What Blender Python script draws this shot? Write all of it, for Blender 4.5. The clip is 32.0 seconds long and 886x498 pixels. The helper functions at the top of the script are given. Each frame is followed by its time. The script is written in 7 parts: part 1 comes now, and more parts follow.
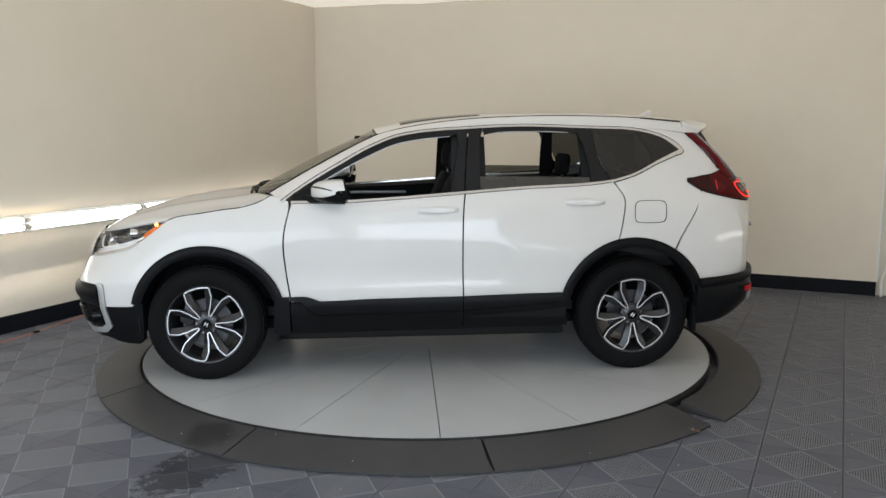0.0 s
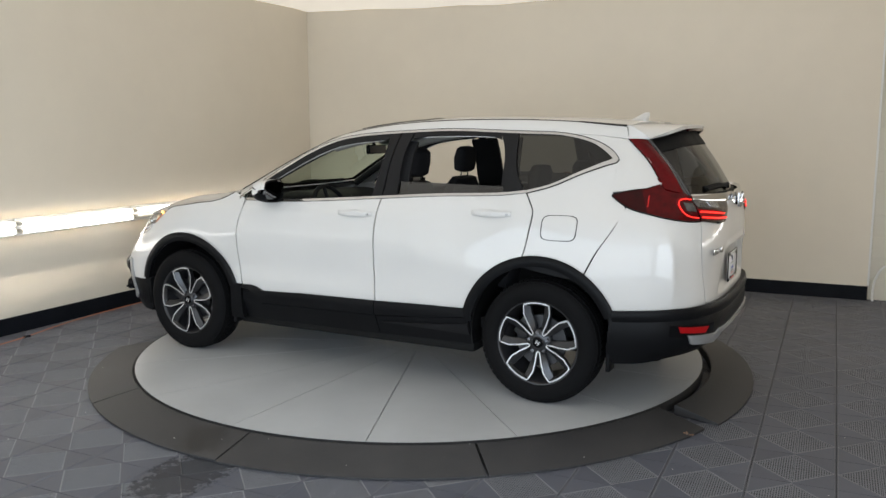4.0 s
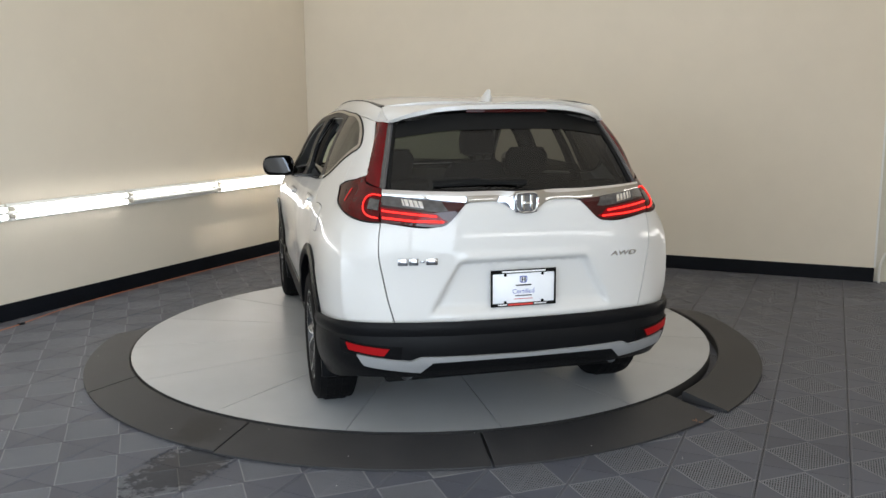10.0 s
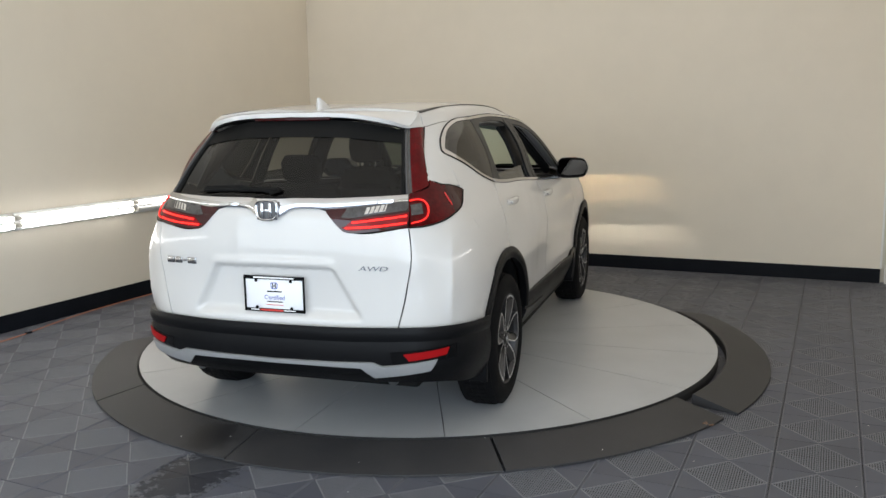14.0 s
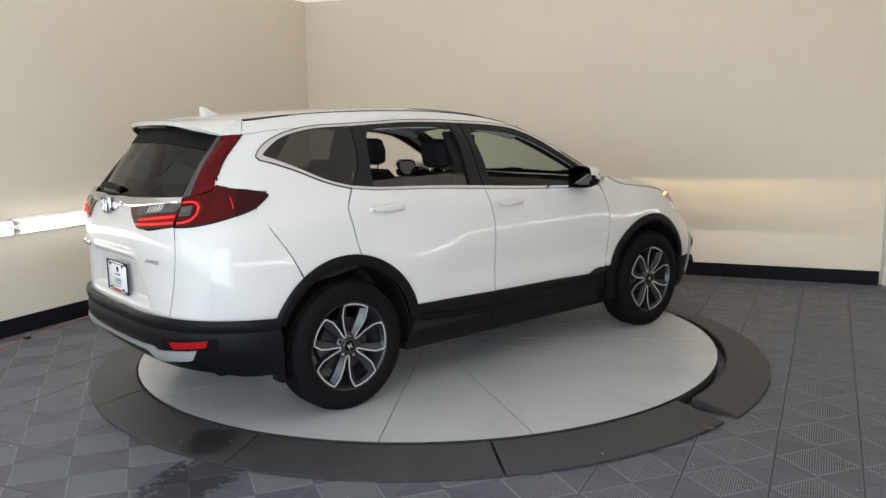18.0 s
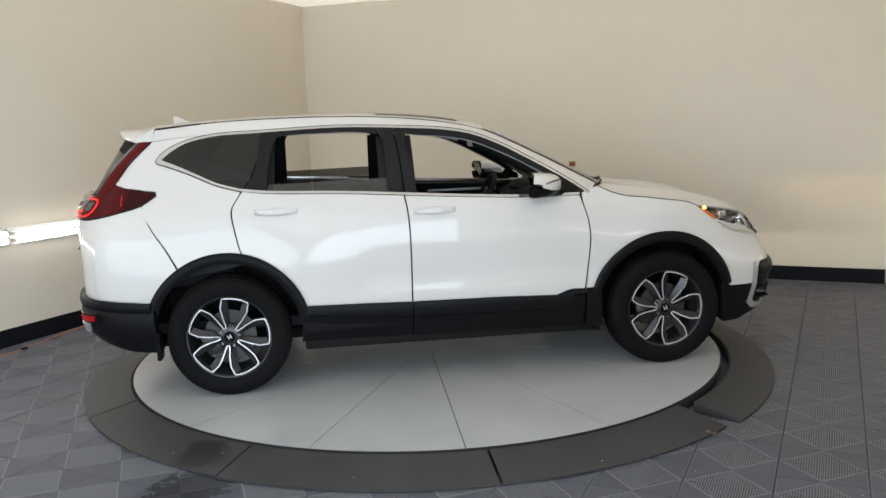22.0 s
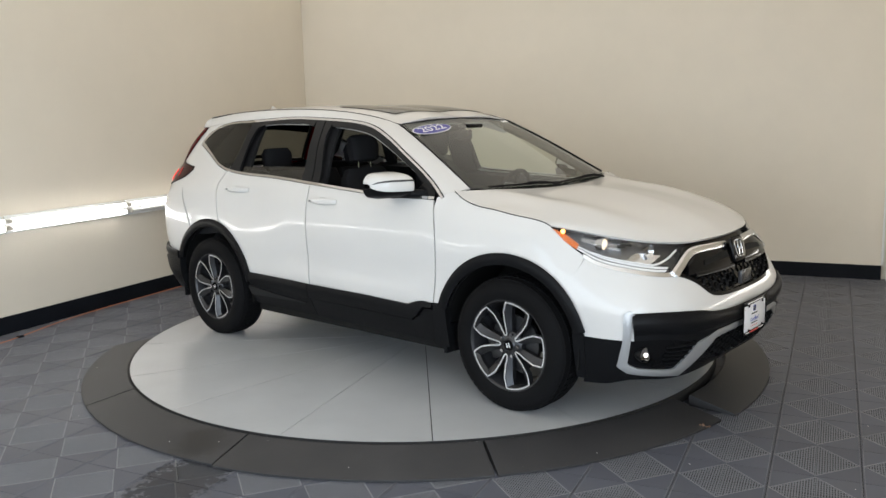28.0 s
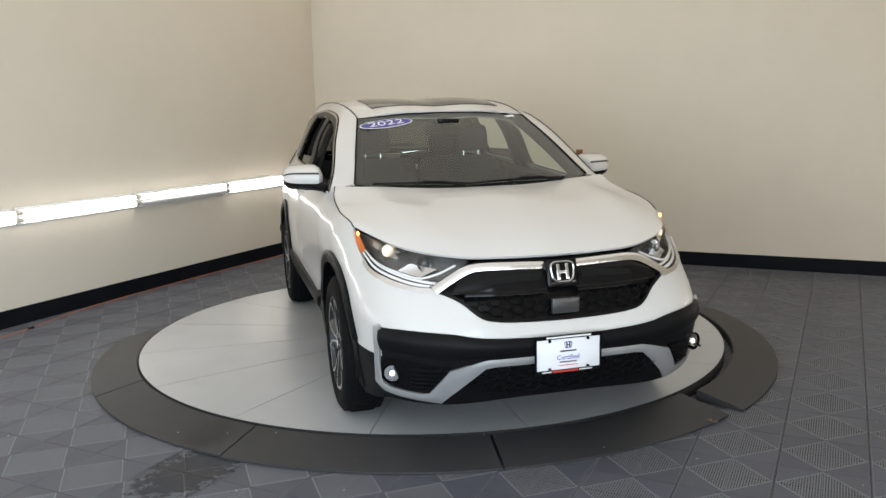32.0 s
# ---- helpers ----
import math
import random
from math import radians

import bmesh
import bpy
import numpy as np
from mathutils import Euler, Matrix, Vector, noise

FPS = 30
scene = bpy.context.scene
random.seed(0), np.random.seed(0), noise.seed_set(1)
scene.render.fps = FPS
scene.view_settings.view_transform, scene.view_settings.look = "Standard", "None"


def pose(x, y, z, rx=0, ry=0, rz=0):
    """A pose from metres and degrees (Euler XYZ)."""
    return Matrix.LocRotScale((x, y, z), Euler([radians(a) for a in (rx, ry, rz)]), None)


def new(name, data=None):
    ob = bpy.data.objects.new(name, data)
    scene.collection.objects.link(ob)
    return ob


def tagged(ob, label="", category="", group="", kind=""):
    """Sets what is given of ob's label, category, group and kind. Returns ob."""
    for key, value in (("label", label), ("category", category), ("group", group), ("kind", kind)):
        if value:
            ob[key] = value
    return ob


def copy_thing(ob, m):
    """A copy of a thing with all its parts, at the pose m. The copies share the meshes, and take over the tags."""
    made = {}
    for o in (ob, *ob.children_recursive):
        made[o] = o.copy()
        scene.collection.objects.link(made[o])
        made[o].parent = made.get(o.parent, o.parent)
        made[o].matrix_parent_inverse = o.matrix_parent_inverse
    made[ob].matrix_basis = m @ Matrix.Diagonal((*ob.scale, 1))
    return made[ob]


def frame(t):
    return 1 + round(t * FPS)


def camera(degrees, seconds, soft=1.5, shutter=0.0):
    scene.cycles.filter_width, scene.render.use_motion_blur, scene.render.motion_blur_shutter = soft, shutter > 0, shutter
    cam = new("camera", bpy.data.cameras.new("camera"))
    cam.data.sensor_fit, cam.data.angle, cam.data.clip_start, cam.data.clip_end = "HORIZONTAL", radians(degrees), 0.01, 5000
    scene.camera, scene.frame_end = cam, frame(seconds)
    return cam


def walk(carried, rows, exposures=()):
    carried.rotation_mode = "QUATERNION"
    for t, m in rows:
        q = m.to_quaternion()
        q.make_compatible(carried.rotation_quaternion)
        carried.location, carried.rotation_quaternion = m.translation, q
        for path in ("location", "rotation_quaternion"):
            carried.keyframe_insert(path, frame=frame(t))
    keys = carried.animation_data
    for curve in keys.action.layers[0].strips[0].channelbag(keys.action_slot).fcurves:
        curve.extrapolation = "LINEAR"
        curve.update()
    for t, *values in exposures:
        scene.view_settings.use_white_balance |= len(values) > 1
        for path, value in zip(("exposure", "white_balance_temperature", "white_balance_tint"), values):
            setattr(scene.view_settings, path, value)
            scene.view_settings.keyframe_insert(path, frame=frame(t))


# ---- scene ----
cam = camera(56.40, 32.0, soft=1.5)
PATH = [
    (0, 2.6832, -5.2834, 1.6205, 81.467, 0.296, 25.750),
    (0.5, 2.6820, -5.2822, 1.6200, 81.516, 0.280, 25.670),
    (1, 2.6821, -5.2814, 1.6205, 81.628, 0.270, 25.572),
    (1.5, 2.6804, -5.2805, 1.6221, 81.717, 0.273, 25.469),
    (2, 2.6784, -5.2832, 1.6218, 81.779, 0.284, 25.387),
    (2.5, 2.6722, -5.2856, 1.6212, 81.867, 0.216, 25.296),
    (3, 2.6736, -5.2860, 1.6203, 81.879, 0.189, 25.244),
    (3.5, 2.6743, -5.2872, 1.6164, 81.872, 0.166, 25.220),
    (5.5, 2.6680, -5.2638, 1.6123, 81.453, 0.399, 25.219),
    (6, 2.6638, -5.2513, 1.6138, 81.410, 0.477, 25.116),
    (6.5, 2.6562, -5.2365, 1.6126, 81.326, 0.449, 24.989),
    (7, 2.6454, -5.2212, 1.6147, 81.111, 0.456, 24.935),
    (7.5, 2.6329, -5.2039, 1.6114, 80.924, 0.440, 24.900),
    (8, 2.6187, -5.1900, 1.6097, 80.681, 0.423, 24.938),
    (8.5, 2.6096, -5.1837, 1.6107, 80.510, 0.354, 24.945),
    (9, 2.6049, -5.1885, 1.6126, 80.394, 0.331, 24.971),
    (9.5, 2.6036, -5.1872, 1.6100, 80.468, 0.396, 24.986),
    (10, 2.6011, -5.1878, 1.6098, 80.563, 0.471, 25.054),
    (10.5, 2.5985, -5.1897, 1.6098, 80.683, 0.496, 25.187),
    (11, 2.5985, -5.1919, 1.6087, 80.891, 0.570, 25.337),
    (11.5, 2.5965, -5.1998, 1.6122, 81.015, 0.673, 25.366),
    (12, 2.5958, -5.2059, 1.6140, 81.045, 0.766, 25.387),
    (12.5, 2.5911, -5.2116, 1.6139, 81.024, 0.887, 25.327),
    (13, 2.5831, -5.2125, 1.6113, 80.995, 0.930, 25.287),
    (13.5, 2.5746, -5.2022, 1.6102, 80.907, 1.103, 25.211),
    (14, 2.5736, -5.2020, 1.6084, 80.935, 1.024, 25.111),
    (14.5, 2.5727, -5.2028, 1.6095, 80.957, 1.038, 25.044),
    (16.5, 2.5835, -5.2191, 1.6151, 81.309, 0.986, 25.031),
    (17, 2.5830, -5.2186, 1.6150, 81.283, 1.018, 25.023),
    (17.5, 2.5750, -5.2139, 1.6121, 81.269, 1.056, 24.975),
    (18, 2.5687, -5.2015, 1.6142, 81.143, 1.191, 24.981),
    (18.5, 2.5699, -5.1790, 1.6153, 81.144, 1.209, 24.929),
    (19, 2.5771, -5.1507, 1.6136, 81.307, 1.226, 24.791),
    (19.5, 2.5870, -5.1418, 1.6124, 81.431, 1.211, 24.885),
    (20, 2.5925, -5.1348, 1.6124, 81.475, 1.448, 25.059),
    (20.5, 2.5940, -5.1280, 1.6098, 81.549, 1.644, 25.165),
    (21, 2.5975, -5.1197, 1.6110, 81.451, 1.848, 25.278),
    (21.5, 2.5967, -5.1130, 1.6114, 81.396, 1.945, 25.314),
    (22, 2.5955, -5.1093, 1.6114, 81.347, 2.038, 25.318),
    (22.5, 2.5966, -5.1079, 1.6113, 81.317, 2.088, 25.278),
    (23, 2.6010, -5.1068, 1.6082, 81.338, 2.088, 25.182),
    (23.5, 2.5973, -5.1073, 1.6043, 81.365, 2.061, 25.099),
    (24, 2.5922, -5.1137, 1.5998, 81.392, 1.784, 25.081),
    (24.5, 2.5883, -5.1106, 1.5998, 81.292, 1.769, 25.083),
    (25, 2.5845, -5.1138, 1.5991, 81.292, 1.568, 25.077),
    (25.5, 2.5859, -5.1168, 1.6000, 81.273, 1.596, 25.052),
    (27.5, 2.5961, -5.1169, 1.6055, 81.031, 1.514, 25.172),
    (28, 2.5973, -5.1132, 1.6056, 80.847, 1.477, 25.225),
    (28.5, 2.5985, -5.1111, 1.6075, 80.684, 1.495, 25.360),
    (29, 2.6025, -5.1126, 1.6082, 80.603, 1.445, 25.545),
    (29.5, 2.6052, -5.1158, 1.6091, 80.527, 1.444, 25.637),
    (30, 2.6051, -5.1179, 1.6081, 80.544, 1.393, 25.703),
    (30.5, 2.6077, -5.1172, 1.6068, 80.525, 1.422, 25.740),
    (31, 2.6070, -5.1165, 1.6051, 80.529, 1.452, 25.792),
    (31.5, 2.6036, -5.1174, 1.6037, 80.496, 1.402, 25.798),
    (32, 2.5996, -5.1166, 1.5986, 80.506, 1.287, 25.835),
]
# turntable's heading, degrees, time by time
TURN = [(0, 210.10), (2, 193.76), (3.5, 181.55), (5.5, 165.37), (7, 153.28), (9, 137.30), (11, 121.27), (13, 105.17), (14.5, 93.02), (16.5, 76.90), (18, 65.04), (20, 49.17), (22, 33.02), (24, 16.79), (25.5, 4.53), (27.5, -11.91), (29, -24.15), (30.5, -36.29), (32, -48.37)]
cam_rows = [(t, pose(x, y, z, rx, ry, rz)) for t, x, y, z, rx, ry, rz in PATH]
EXPOSURES = [(0, -0.10), (3, -0.10), (6, -0.06), (9, -0.05), (13, -0.10), (17, 0.06), (21, 0.02), (25, 0.07), (29, 0.08), (32, 0.02)]
walk(cam, cam_rows, EXPOSURES)

# ---- world and daylight ----
world = bpy.data.worlds.new("world")
scene.world = world
world.use_nodes = True
wn = world.node_tree.nodes
sky = wn.new("ShaderNodeTexSky")
sky.sky_type, sky.sun_disc, sky.sun_elevation, sky.sun_rotation = "NISHITA", False, radians(50), radians(180)
world.node_tree.links.new(sky.outputs[0], wn["Background"].inputs[0])
wn["Background"].inputs[1].default_value = 0.12


def area_lamp(name, m, sx, sy, watts, colour):
    data = bpy.data.lights.new(name, "AREA")
    data.shape, data.size, data.size_y, data.energy, data.color = "RECTANGLE", sx, sy, watts, colour
    ob = new(name, data)
    ob.matrix_world = m
    return ob


WALL_W, WALL_N, ROOM_E, ROOM_S, ROOM_H = -3.25, 3.40, 3.95, -9.0, 3.05
DISC_Z = 0.07
# daylight in the bay door's opening
area_lamp("bay_daylight", pose(0.3, ROOM_S + 0.25, 1.36, 90, 0, 0), 6.8, 2.66, 235, (0.75, 0.87, 1.0))
# fill lamp added behind the camera, to brighten the car's east-facing sides
area_lamp("side_fill", pose(ROOM_E - 0.05, -6.3, 1.36, 90, 0, 90), 3.8, 2.66, 215, (0.75, 0.87, 1.0))

# ---- materials ----


def node_mat(name):
    m = bpy.data.materials.new(name)
    m.use_nodes = True
    nt = m.node_tree
    return m, nt.nodes, nt.links, nt.nodes["Principled BSDF"]


def math_node(nodes, links, op, a, b=None, clamp=False):
    n = nodes.new("ShaderNodeMath")
    n.operation, n.use_clamp = op, clamp
    for i, v in enumerate((a, b)):
        if v is None:
            continue
        if isinstance(v, (int, float)):
            n.inputs[i].default_value = v
        else:
            links.new(v, n.inputs[i])
    return n.outputs[0]


def noise_node(nodes, links, scale, detail=4.0, coord=None, rough=0.55):
    n = nodes.new("ShaderNodeTexNoise")
    n.inputs["Scale"].default_value, n.inputs["Detail"].default_value, n.inputs["Roughness"].default_value = scale, detail, rough
    if coord is not None:
        links.new(coord, n.inputs["Vector"])
    return n.outputs["Fac"]


def ramp(nodes, links, fac, stops):
    n = nodes.new("ShaderNodeValToRGB")
    for e, (p, c) in zip(n.color_ramp.elements, stops):
        e.position, e.color = p, (*c, 1)
    links.new(fac, n.inputs[0])
    return n.outputs[0]


def surface(name, colour, rough=0.5, metal=0.0, var=0.06, scale=3.0, grain=60.0, bump=0.0, coat=0.0, spread=0.08, emit=0.0):
    """A plain material with variation at two scales, in object space."""
    m, nodes, links, b = node_mat(name)
    co = nodes.new("ShaderNodeTexCoord").outputs["Object"]
    big, fine = noise_node(nodes, links, scale, 3, co), noise_node(nodes, links, grain, 3, co)
    mix = math_node(nodes, links, "ADD", math_node(nodes, links, "MULTIPLY", big, 0.65), math_node(nodes, links, "MULTIPLY", fine, 0.35))
    lo, hi = [max(0, c * (1 - var)) for c in colour], [min(1, c * (1 + var)) for c in colour]
    links.new(ramp(nodes, links, mix, [(0.3, lo), (0.7, hi)]), b.inputs["Base Color"])
    links.new(math_node(nodes, links, "ADD", math_node(nodes, links, "MULTIPLY", big, spread), rough - spread / 2), b.inputs["Roughness"])
    b.inputs["Metallic"].default_value = metal
    b.inputs["Coat Weight"].default_value = coat
    b.inputs["Coat Roughness"].default_value = 0.03
    if bump:
        bn = nodes.new("ShaderNodeBump")
        bn.inputs["Strength"].default_value, bn.inputs["Distance"].default_value = bump, 0.002
        links.new(fine, bn.inputs["Height"])
        links.new(bn.outputs[0], b.inputs["Normal"])
    return m


def glowing(name, colour, strength, base=(0.8, 0.8, 0.8)):
    m, nodes, links, b = node_mat(name)
    b.inputs["Base Color"].default_value = (*base, 1)
    b.inputs["Emission Color"].default_value = (*colour, 1)
    b.inputs["Emission Strength"].default_value = strength
    return m


def glass(name, colour, rough=0.0, face=0.085):
    """Thin pane: transparent with a tint, and a clear reflection."""
    m, nodes, links, b = node_mat(name)
    nodes.remove(b)
    tr, gl, mix, fr = nodes.new("ShaderNodeBsdfTransparent"), nodes.new("ShaderNodeBsdfGlossy"), nodes.new("ShaderNodeMixShader"), nodes.new("ShaderNodeLayerWeight")
    tr.inputs[0].default_value = (*colour, 1)
    gl.inputs["Roughness"].default_value = rough
    fr.inputs[0].default_value = 0.5
    gloss = math_node(nodes, links, "POWER", fr.outputs["Facing"], 5.0)
    links.new(math_node(nodes, links, "ADD", math_node(nodes, links, "MULTIPLY", gloss, 0.88), face), mix.inputs[0])
    links.new(tr.outputs[0], mix.inputs[1])
    links.new(gl.outputs[0], mix.inputs[2])
    links.new(mix.outputs[0], nodes["Material Output"].inputs[0])
    return m


def stain_mask(nodes, links, cx, cy, rx, ry):
    """1 inside a ragged wet patch on the floor round (cx, cy)."""
    pos = nodes.new("ShaderNodeNewGeometry").outputs["Position"]
    sep = nodes.new("ShaderNodeSeparateXYZ")
    links.new(pos, sep.inputs[0])
    dx = math_node(nodes, links, "DIVIDE", math_node(nodes, links, "SUBTRACT", sep.outputs[0], cx), rx)
    dy = math_node(nodes, links, "DIVIDE", math_node(nodes, links, "SUBTRACT", sep.outputs[1], cy), ry)
    r = math_node(nodes, links, "SQRT", math_node(nodes, links, "ADD", math_node(nodes, links, "MULTIPLY", dx, dx), math_node(nodes, links, "MULTIPLY", dy, dy)))
    wob = math_node(nodes, links, "MULTIPLY", math_node(nodes, links, "SUBTRACT", noise_node(nodes, links, 17, 8, pos, 0.7), 0.5), 2.4)
    return math_node(nodes, links, "MULTIPLY", math_node(nodes, links, "SUBTRACT", 1.12, math_node(nodes, links, "ADD", r, wob)), 2.6, True), pos, sep


def mix_colour(nodes, links, fac, a, b):
    n = nodes.new("ShaderNodeMix")
    n.data_type = "RGBA"
    for sock, v in ((n.inputs[0], fac), (n.inputs[6], a), (n.inputs[7], b)):
        if isinstance(v, tuple):
            sock.default_value = (*v, 1)
        else:
            links.new(v, sock)
    return n.outputs[2]


TILE, TILE_X, TILE_Y = 0.374, 2.020, -1.334


def floor_tile_mat():
    m, nodes, links, b = node_mat("grey_plastic_tile")
    wet, pos, sep = stain_mask(nodes, links, -0.03, -2.42, 0.19, 0.34)
    half = []
    for out, start in ((sep.outputs[0], TILE_X), (sep.outputs[1], TILE_Y)):
        f = math_node(nodes, links, "FRACT", math_node(nodes, links, "DIVIDE", math_node(nodes, links, "SUBTRACT", out, start - 40 * TILE), TILE))
        half.append(math_node(nodes, links, "ABSOLUTE", math_node(nodes, links, "SUBTRACT", f, 0.5)))
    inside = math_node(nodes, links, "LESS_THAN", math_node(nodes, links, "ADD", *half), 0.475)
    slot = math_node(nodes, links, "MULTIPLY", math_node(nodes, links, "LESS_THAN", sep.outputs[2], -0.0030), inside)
    # seam beads painted paler, for the light their slopes catch
    seam_rim = math_node(nodes, links, "MULTIPLY", math_node(nodes, links, "GREATER_THAN", half[0], 0.474), 0.30)
    both = math_node(nodes, links, "ADD", *half)
    edge = math_node(nodes, links, "MULTIPLY", math_node(nodes, links, "GREATER_THAN", both, 0.468), math_node(nodes, links, "LESS_THAN", both, 0.490))
    seam_rim = math_node(nodes, links, "MAXIMUM", seam_rim, edge)
    big, fine = noise_node(nodes, links, 1.3, 4, pos), noise_node(nodes, links, 240, 3, pos)
    rnd = nodes.new("ShaderNodeObjectInfo").outputs["Random"]
    tone = math_node(nodes, links, "ADD", math_node(nodes, links, "MULTIPLY", big, 0.7), math_node(nodes, links, "MULTIPLY", rnd, 0.3))
    base = ramp(nodes, links, tone, [(0.2, (0.070, 0.074, 0.091)), (0.8, (0.105, 0.110, 0.132))])
    dust = math_node(nodes, links, "MULTIPLY", math_node(nodes, links, "SUBTRACT", noise_node(nodes, links, 5, 6, pos), 0.52), 2.0, True)
    base = mix_colour(nodes, links, dust, base, (0.100, 0.102, 0.108))
    base = mix_colour(nodes, links, math_node(nodes, links, "MULTIPLY", inside, 0.75), base, (0.185, 0.190, 0.208))
    base = mix_colour(nodes, links, math_node(nodes, links, "MULTIPLY", seam_rim, 0.50), base, (0.30, 0.30, 0.31))
    # the slots' deep shade is painted into the colour, by depth
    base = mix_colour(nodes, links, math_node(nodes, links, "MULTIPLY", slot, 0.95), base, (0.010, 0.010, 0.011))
    base = mix_colour(nodes, links, math_node(nodes, links, "MULTIPLY", wet, 0.65), base, (0.018, 0.018, 0.02))
    links.new(base, b.inputs["Base Color"])
    links.new(math_node(nodes, links, "SUBTRACT", math_node(nodes, links, "ADD", math_node(nodes, links, "MULTIPLY", big, 0.2), 0.32), math_node(nodes, links, "MULTIPLY", wet, 0.25)), b.inputs["Roughness"])
    bn = nodes.new("ShaderNodeBump")
    bn.inputs["Strength"].default_value, bn.inputs["Distance"].default_value = 0.35, 0.003
    links.new(math_node(nodes, links, "ADD", math_node(nodes, links, "MULTIPLY", slot, -1.0), math_node(nodes, links, "MULTIPLY", fine, 0.15)), bn.inputs["Height"])
    links.new(bn.outputs[0], b.inputs["Normal"])
    return m


def ramp_mat():
    m, nodes, links, b = node_mat("charcoal_rubber")
    wet, pos, sep = stain_mask(nodes, links, -0.20, -2.12, 0.15, 0.13)
    big, fine = noise_node(nodes, links, 3, 5, pos), noise_node(nodes, links, 150, 3, pos)
    base = ramp(nodes, links, big, [(0.3, (0.026, 0.026, 0.028)), (0.7, (0.042, 0.041, 0.042))])
    dust = math_node(nodes, links, "GREATER_THAN", noise_node(nodes, links, 70, 2, pos), 0.80)
    base = mix_colour(nodes, links, math_node(nodes, links, "MULTIPLY", dust, 0.4), base, (0.3, 0.3, 0.3))
    base = mix_colour(nodes, links, math_node(nodes, links, "MULTIPLY", wet, 0.8), base, (0.010, 0.010, 0.011))
    links.new(base, b.inputs["Base Color"])
    links.new(math_node(nodes, links, "SUBTRACT", math_node(nodes, links, "ADD", math_node(nodes, links, "MULTIPLY", big, 0.2), 0.45), math_node(nodes, links, "MULTIPLY", wet, 0.12)), b.inputs["Roughness"])
    bn = nodes.new("ShaderNodeBump")
    bn.inputs["Strength"].default_value, bn.inputs["Distance"].default_value = 0.25, 0.002
    links.new(fine, bn.inputs["Height"])
    links.new(bn.outputs[0], b.inputs["Normal"])
    return m


def disc_mat():
    m, nodes, links, b = node_mat("grey_painted_steel")
    co = nodes.new("ShaderNodeTexCoord").outputs["Object"]
    big, fine = noise_node(nodes, links, 2.2, 5, co), noise_node(nodes, links, 25, 2, co)
    base = ramp(nodes, links, big, [(0.3, (0.372, 0.386, 0.400)), (0.7, (0.432, 0.446, 0.460))])
    links.new(base, b.inputs["Base Color"])
    links.new(math_node(nodes, links, "ADD", math_node(nodes, links, "MULTIPLY", big, 0.08), 0.265), b.inputs["Roughness"])
    bn = nodes.new("ShaderNodeBump")
    bn.inputs["Strength"].default_value, bn.inputs["Distance"].default_value = 0.02, 0.001
    links.new(fine, bn.inputs["Height"])
    links.new(bn.outputs[0], b.inputs["Normal"])
    return m


def wall_mat(name, colour):
    m, nodes, links, b = node_mat(name)
    pos = nodes.new("ShaderNodeNewGeometry").outputs["Position"]
    big, mid, fine = noise_node(nodes, links, 0.6, 3, pos), noise_node(nodes, links, 4, 5, pos), noise_node(nodes, links, 130, 2, pos)
    f = math_node(nodes, links, "ADD", math_node(nodes, links, "MULTIPLY", big, 0.6), math_node(nodes, links, "MULTIPLY", mid, 0.4))
    links.new(ramp(nodes, links, f, [(0.3, tuple(c * 0.96 for c in colour)), (0.7, tuple(min(1, c * 1.03) for c in colour))]), b.inputs["Base Color"])
    links.new(math_node(nodes, links, "ADD", math_node(nodes, links, "MULTIPLY", mid, 0.12), 0.42), b.inputs["Roughness"])
    bn = nodes.new("ShaderNodeBump")
    bn.inputs["Strength"].default_value, bn.inputs["Distance"].default_value = 0.12, 0.0015
    links.new(math_node(nodes, links, "ADD", fine, math_node(nodes, links, "MULTIPLY", mid, 2.0)), bn.inputs["Height"])
    links.new(bn.outputs[0], b.inputs["Normal"])
    return m


M_TILE, M_RAMP, M_DISC = floor_tile_mat(), ramp_mat(), disc_mat()
M_TILE.node_tree.nodes["Principled BSDF"].inputs["Specular IOR Level"].default_value = 0.11
M_RAMP.node_tree.nodes["Principled BSDF"].inputs["Specular IOR Level"].default_value = 0.30
M_DISC.node_tree.nodes["Principled BSDF"].inputs["Specular IOR Level"].default_value = 0.65
M_WALL = wall_mat("cream_wall_paint", (0.71, 0.648, 0.545))
M_BLOCK = wall_mat("white_block_paint", (0.62, 0.59, 0.51))
M_CEIL = wall_mat("glowing_ceiling_sheet", (0.78, 0.77, 0.73))
# an even glow added to the whole ceiling, standing in for unseen room light
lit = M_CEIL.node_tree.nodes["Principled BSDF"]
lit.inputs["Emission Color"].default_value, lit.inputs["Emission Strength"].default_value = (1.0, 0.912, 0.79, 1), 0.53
M_BASE = surface("black_vinyl", (0.008, 0.009, 0.012), 0.4, var=0.3, bump=0.1)
M_BASE.node_tree.nodes["Principled BSDF"].inputs["Specular IOR Level"].default_value = 0.07
M_SEAM = surface("dark_underlay", (0.01, 0.01, 0.01), 0.8)
M_TUBE = glowing("lit_tube", (1.0, 0.97, 0.93), 8.4)
M_FIXTURE = surface("white_enamel", (0.72, 0.72, 0.70), 0.35)
M_SOCKET = surface("socket_plastic", (0.55, 0.52, 0.46), 0.4)
M_CHROME = surface("chrome", (0.56, 0.56, 0.57), 0.06, 1.0, var=0.03, spread=0.05)
M_ORANGE = surface("orange_cord_rubber", (0.46, 0.17, 0.085), 0.45)
M_WHITE_PLASTIC = surface("white_moulded_plastic", (0.66, 0.64, 0.60), 0.35, bump=0.05)
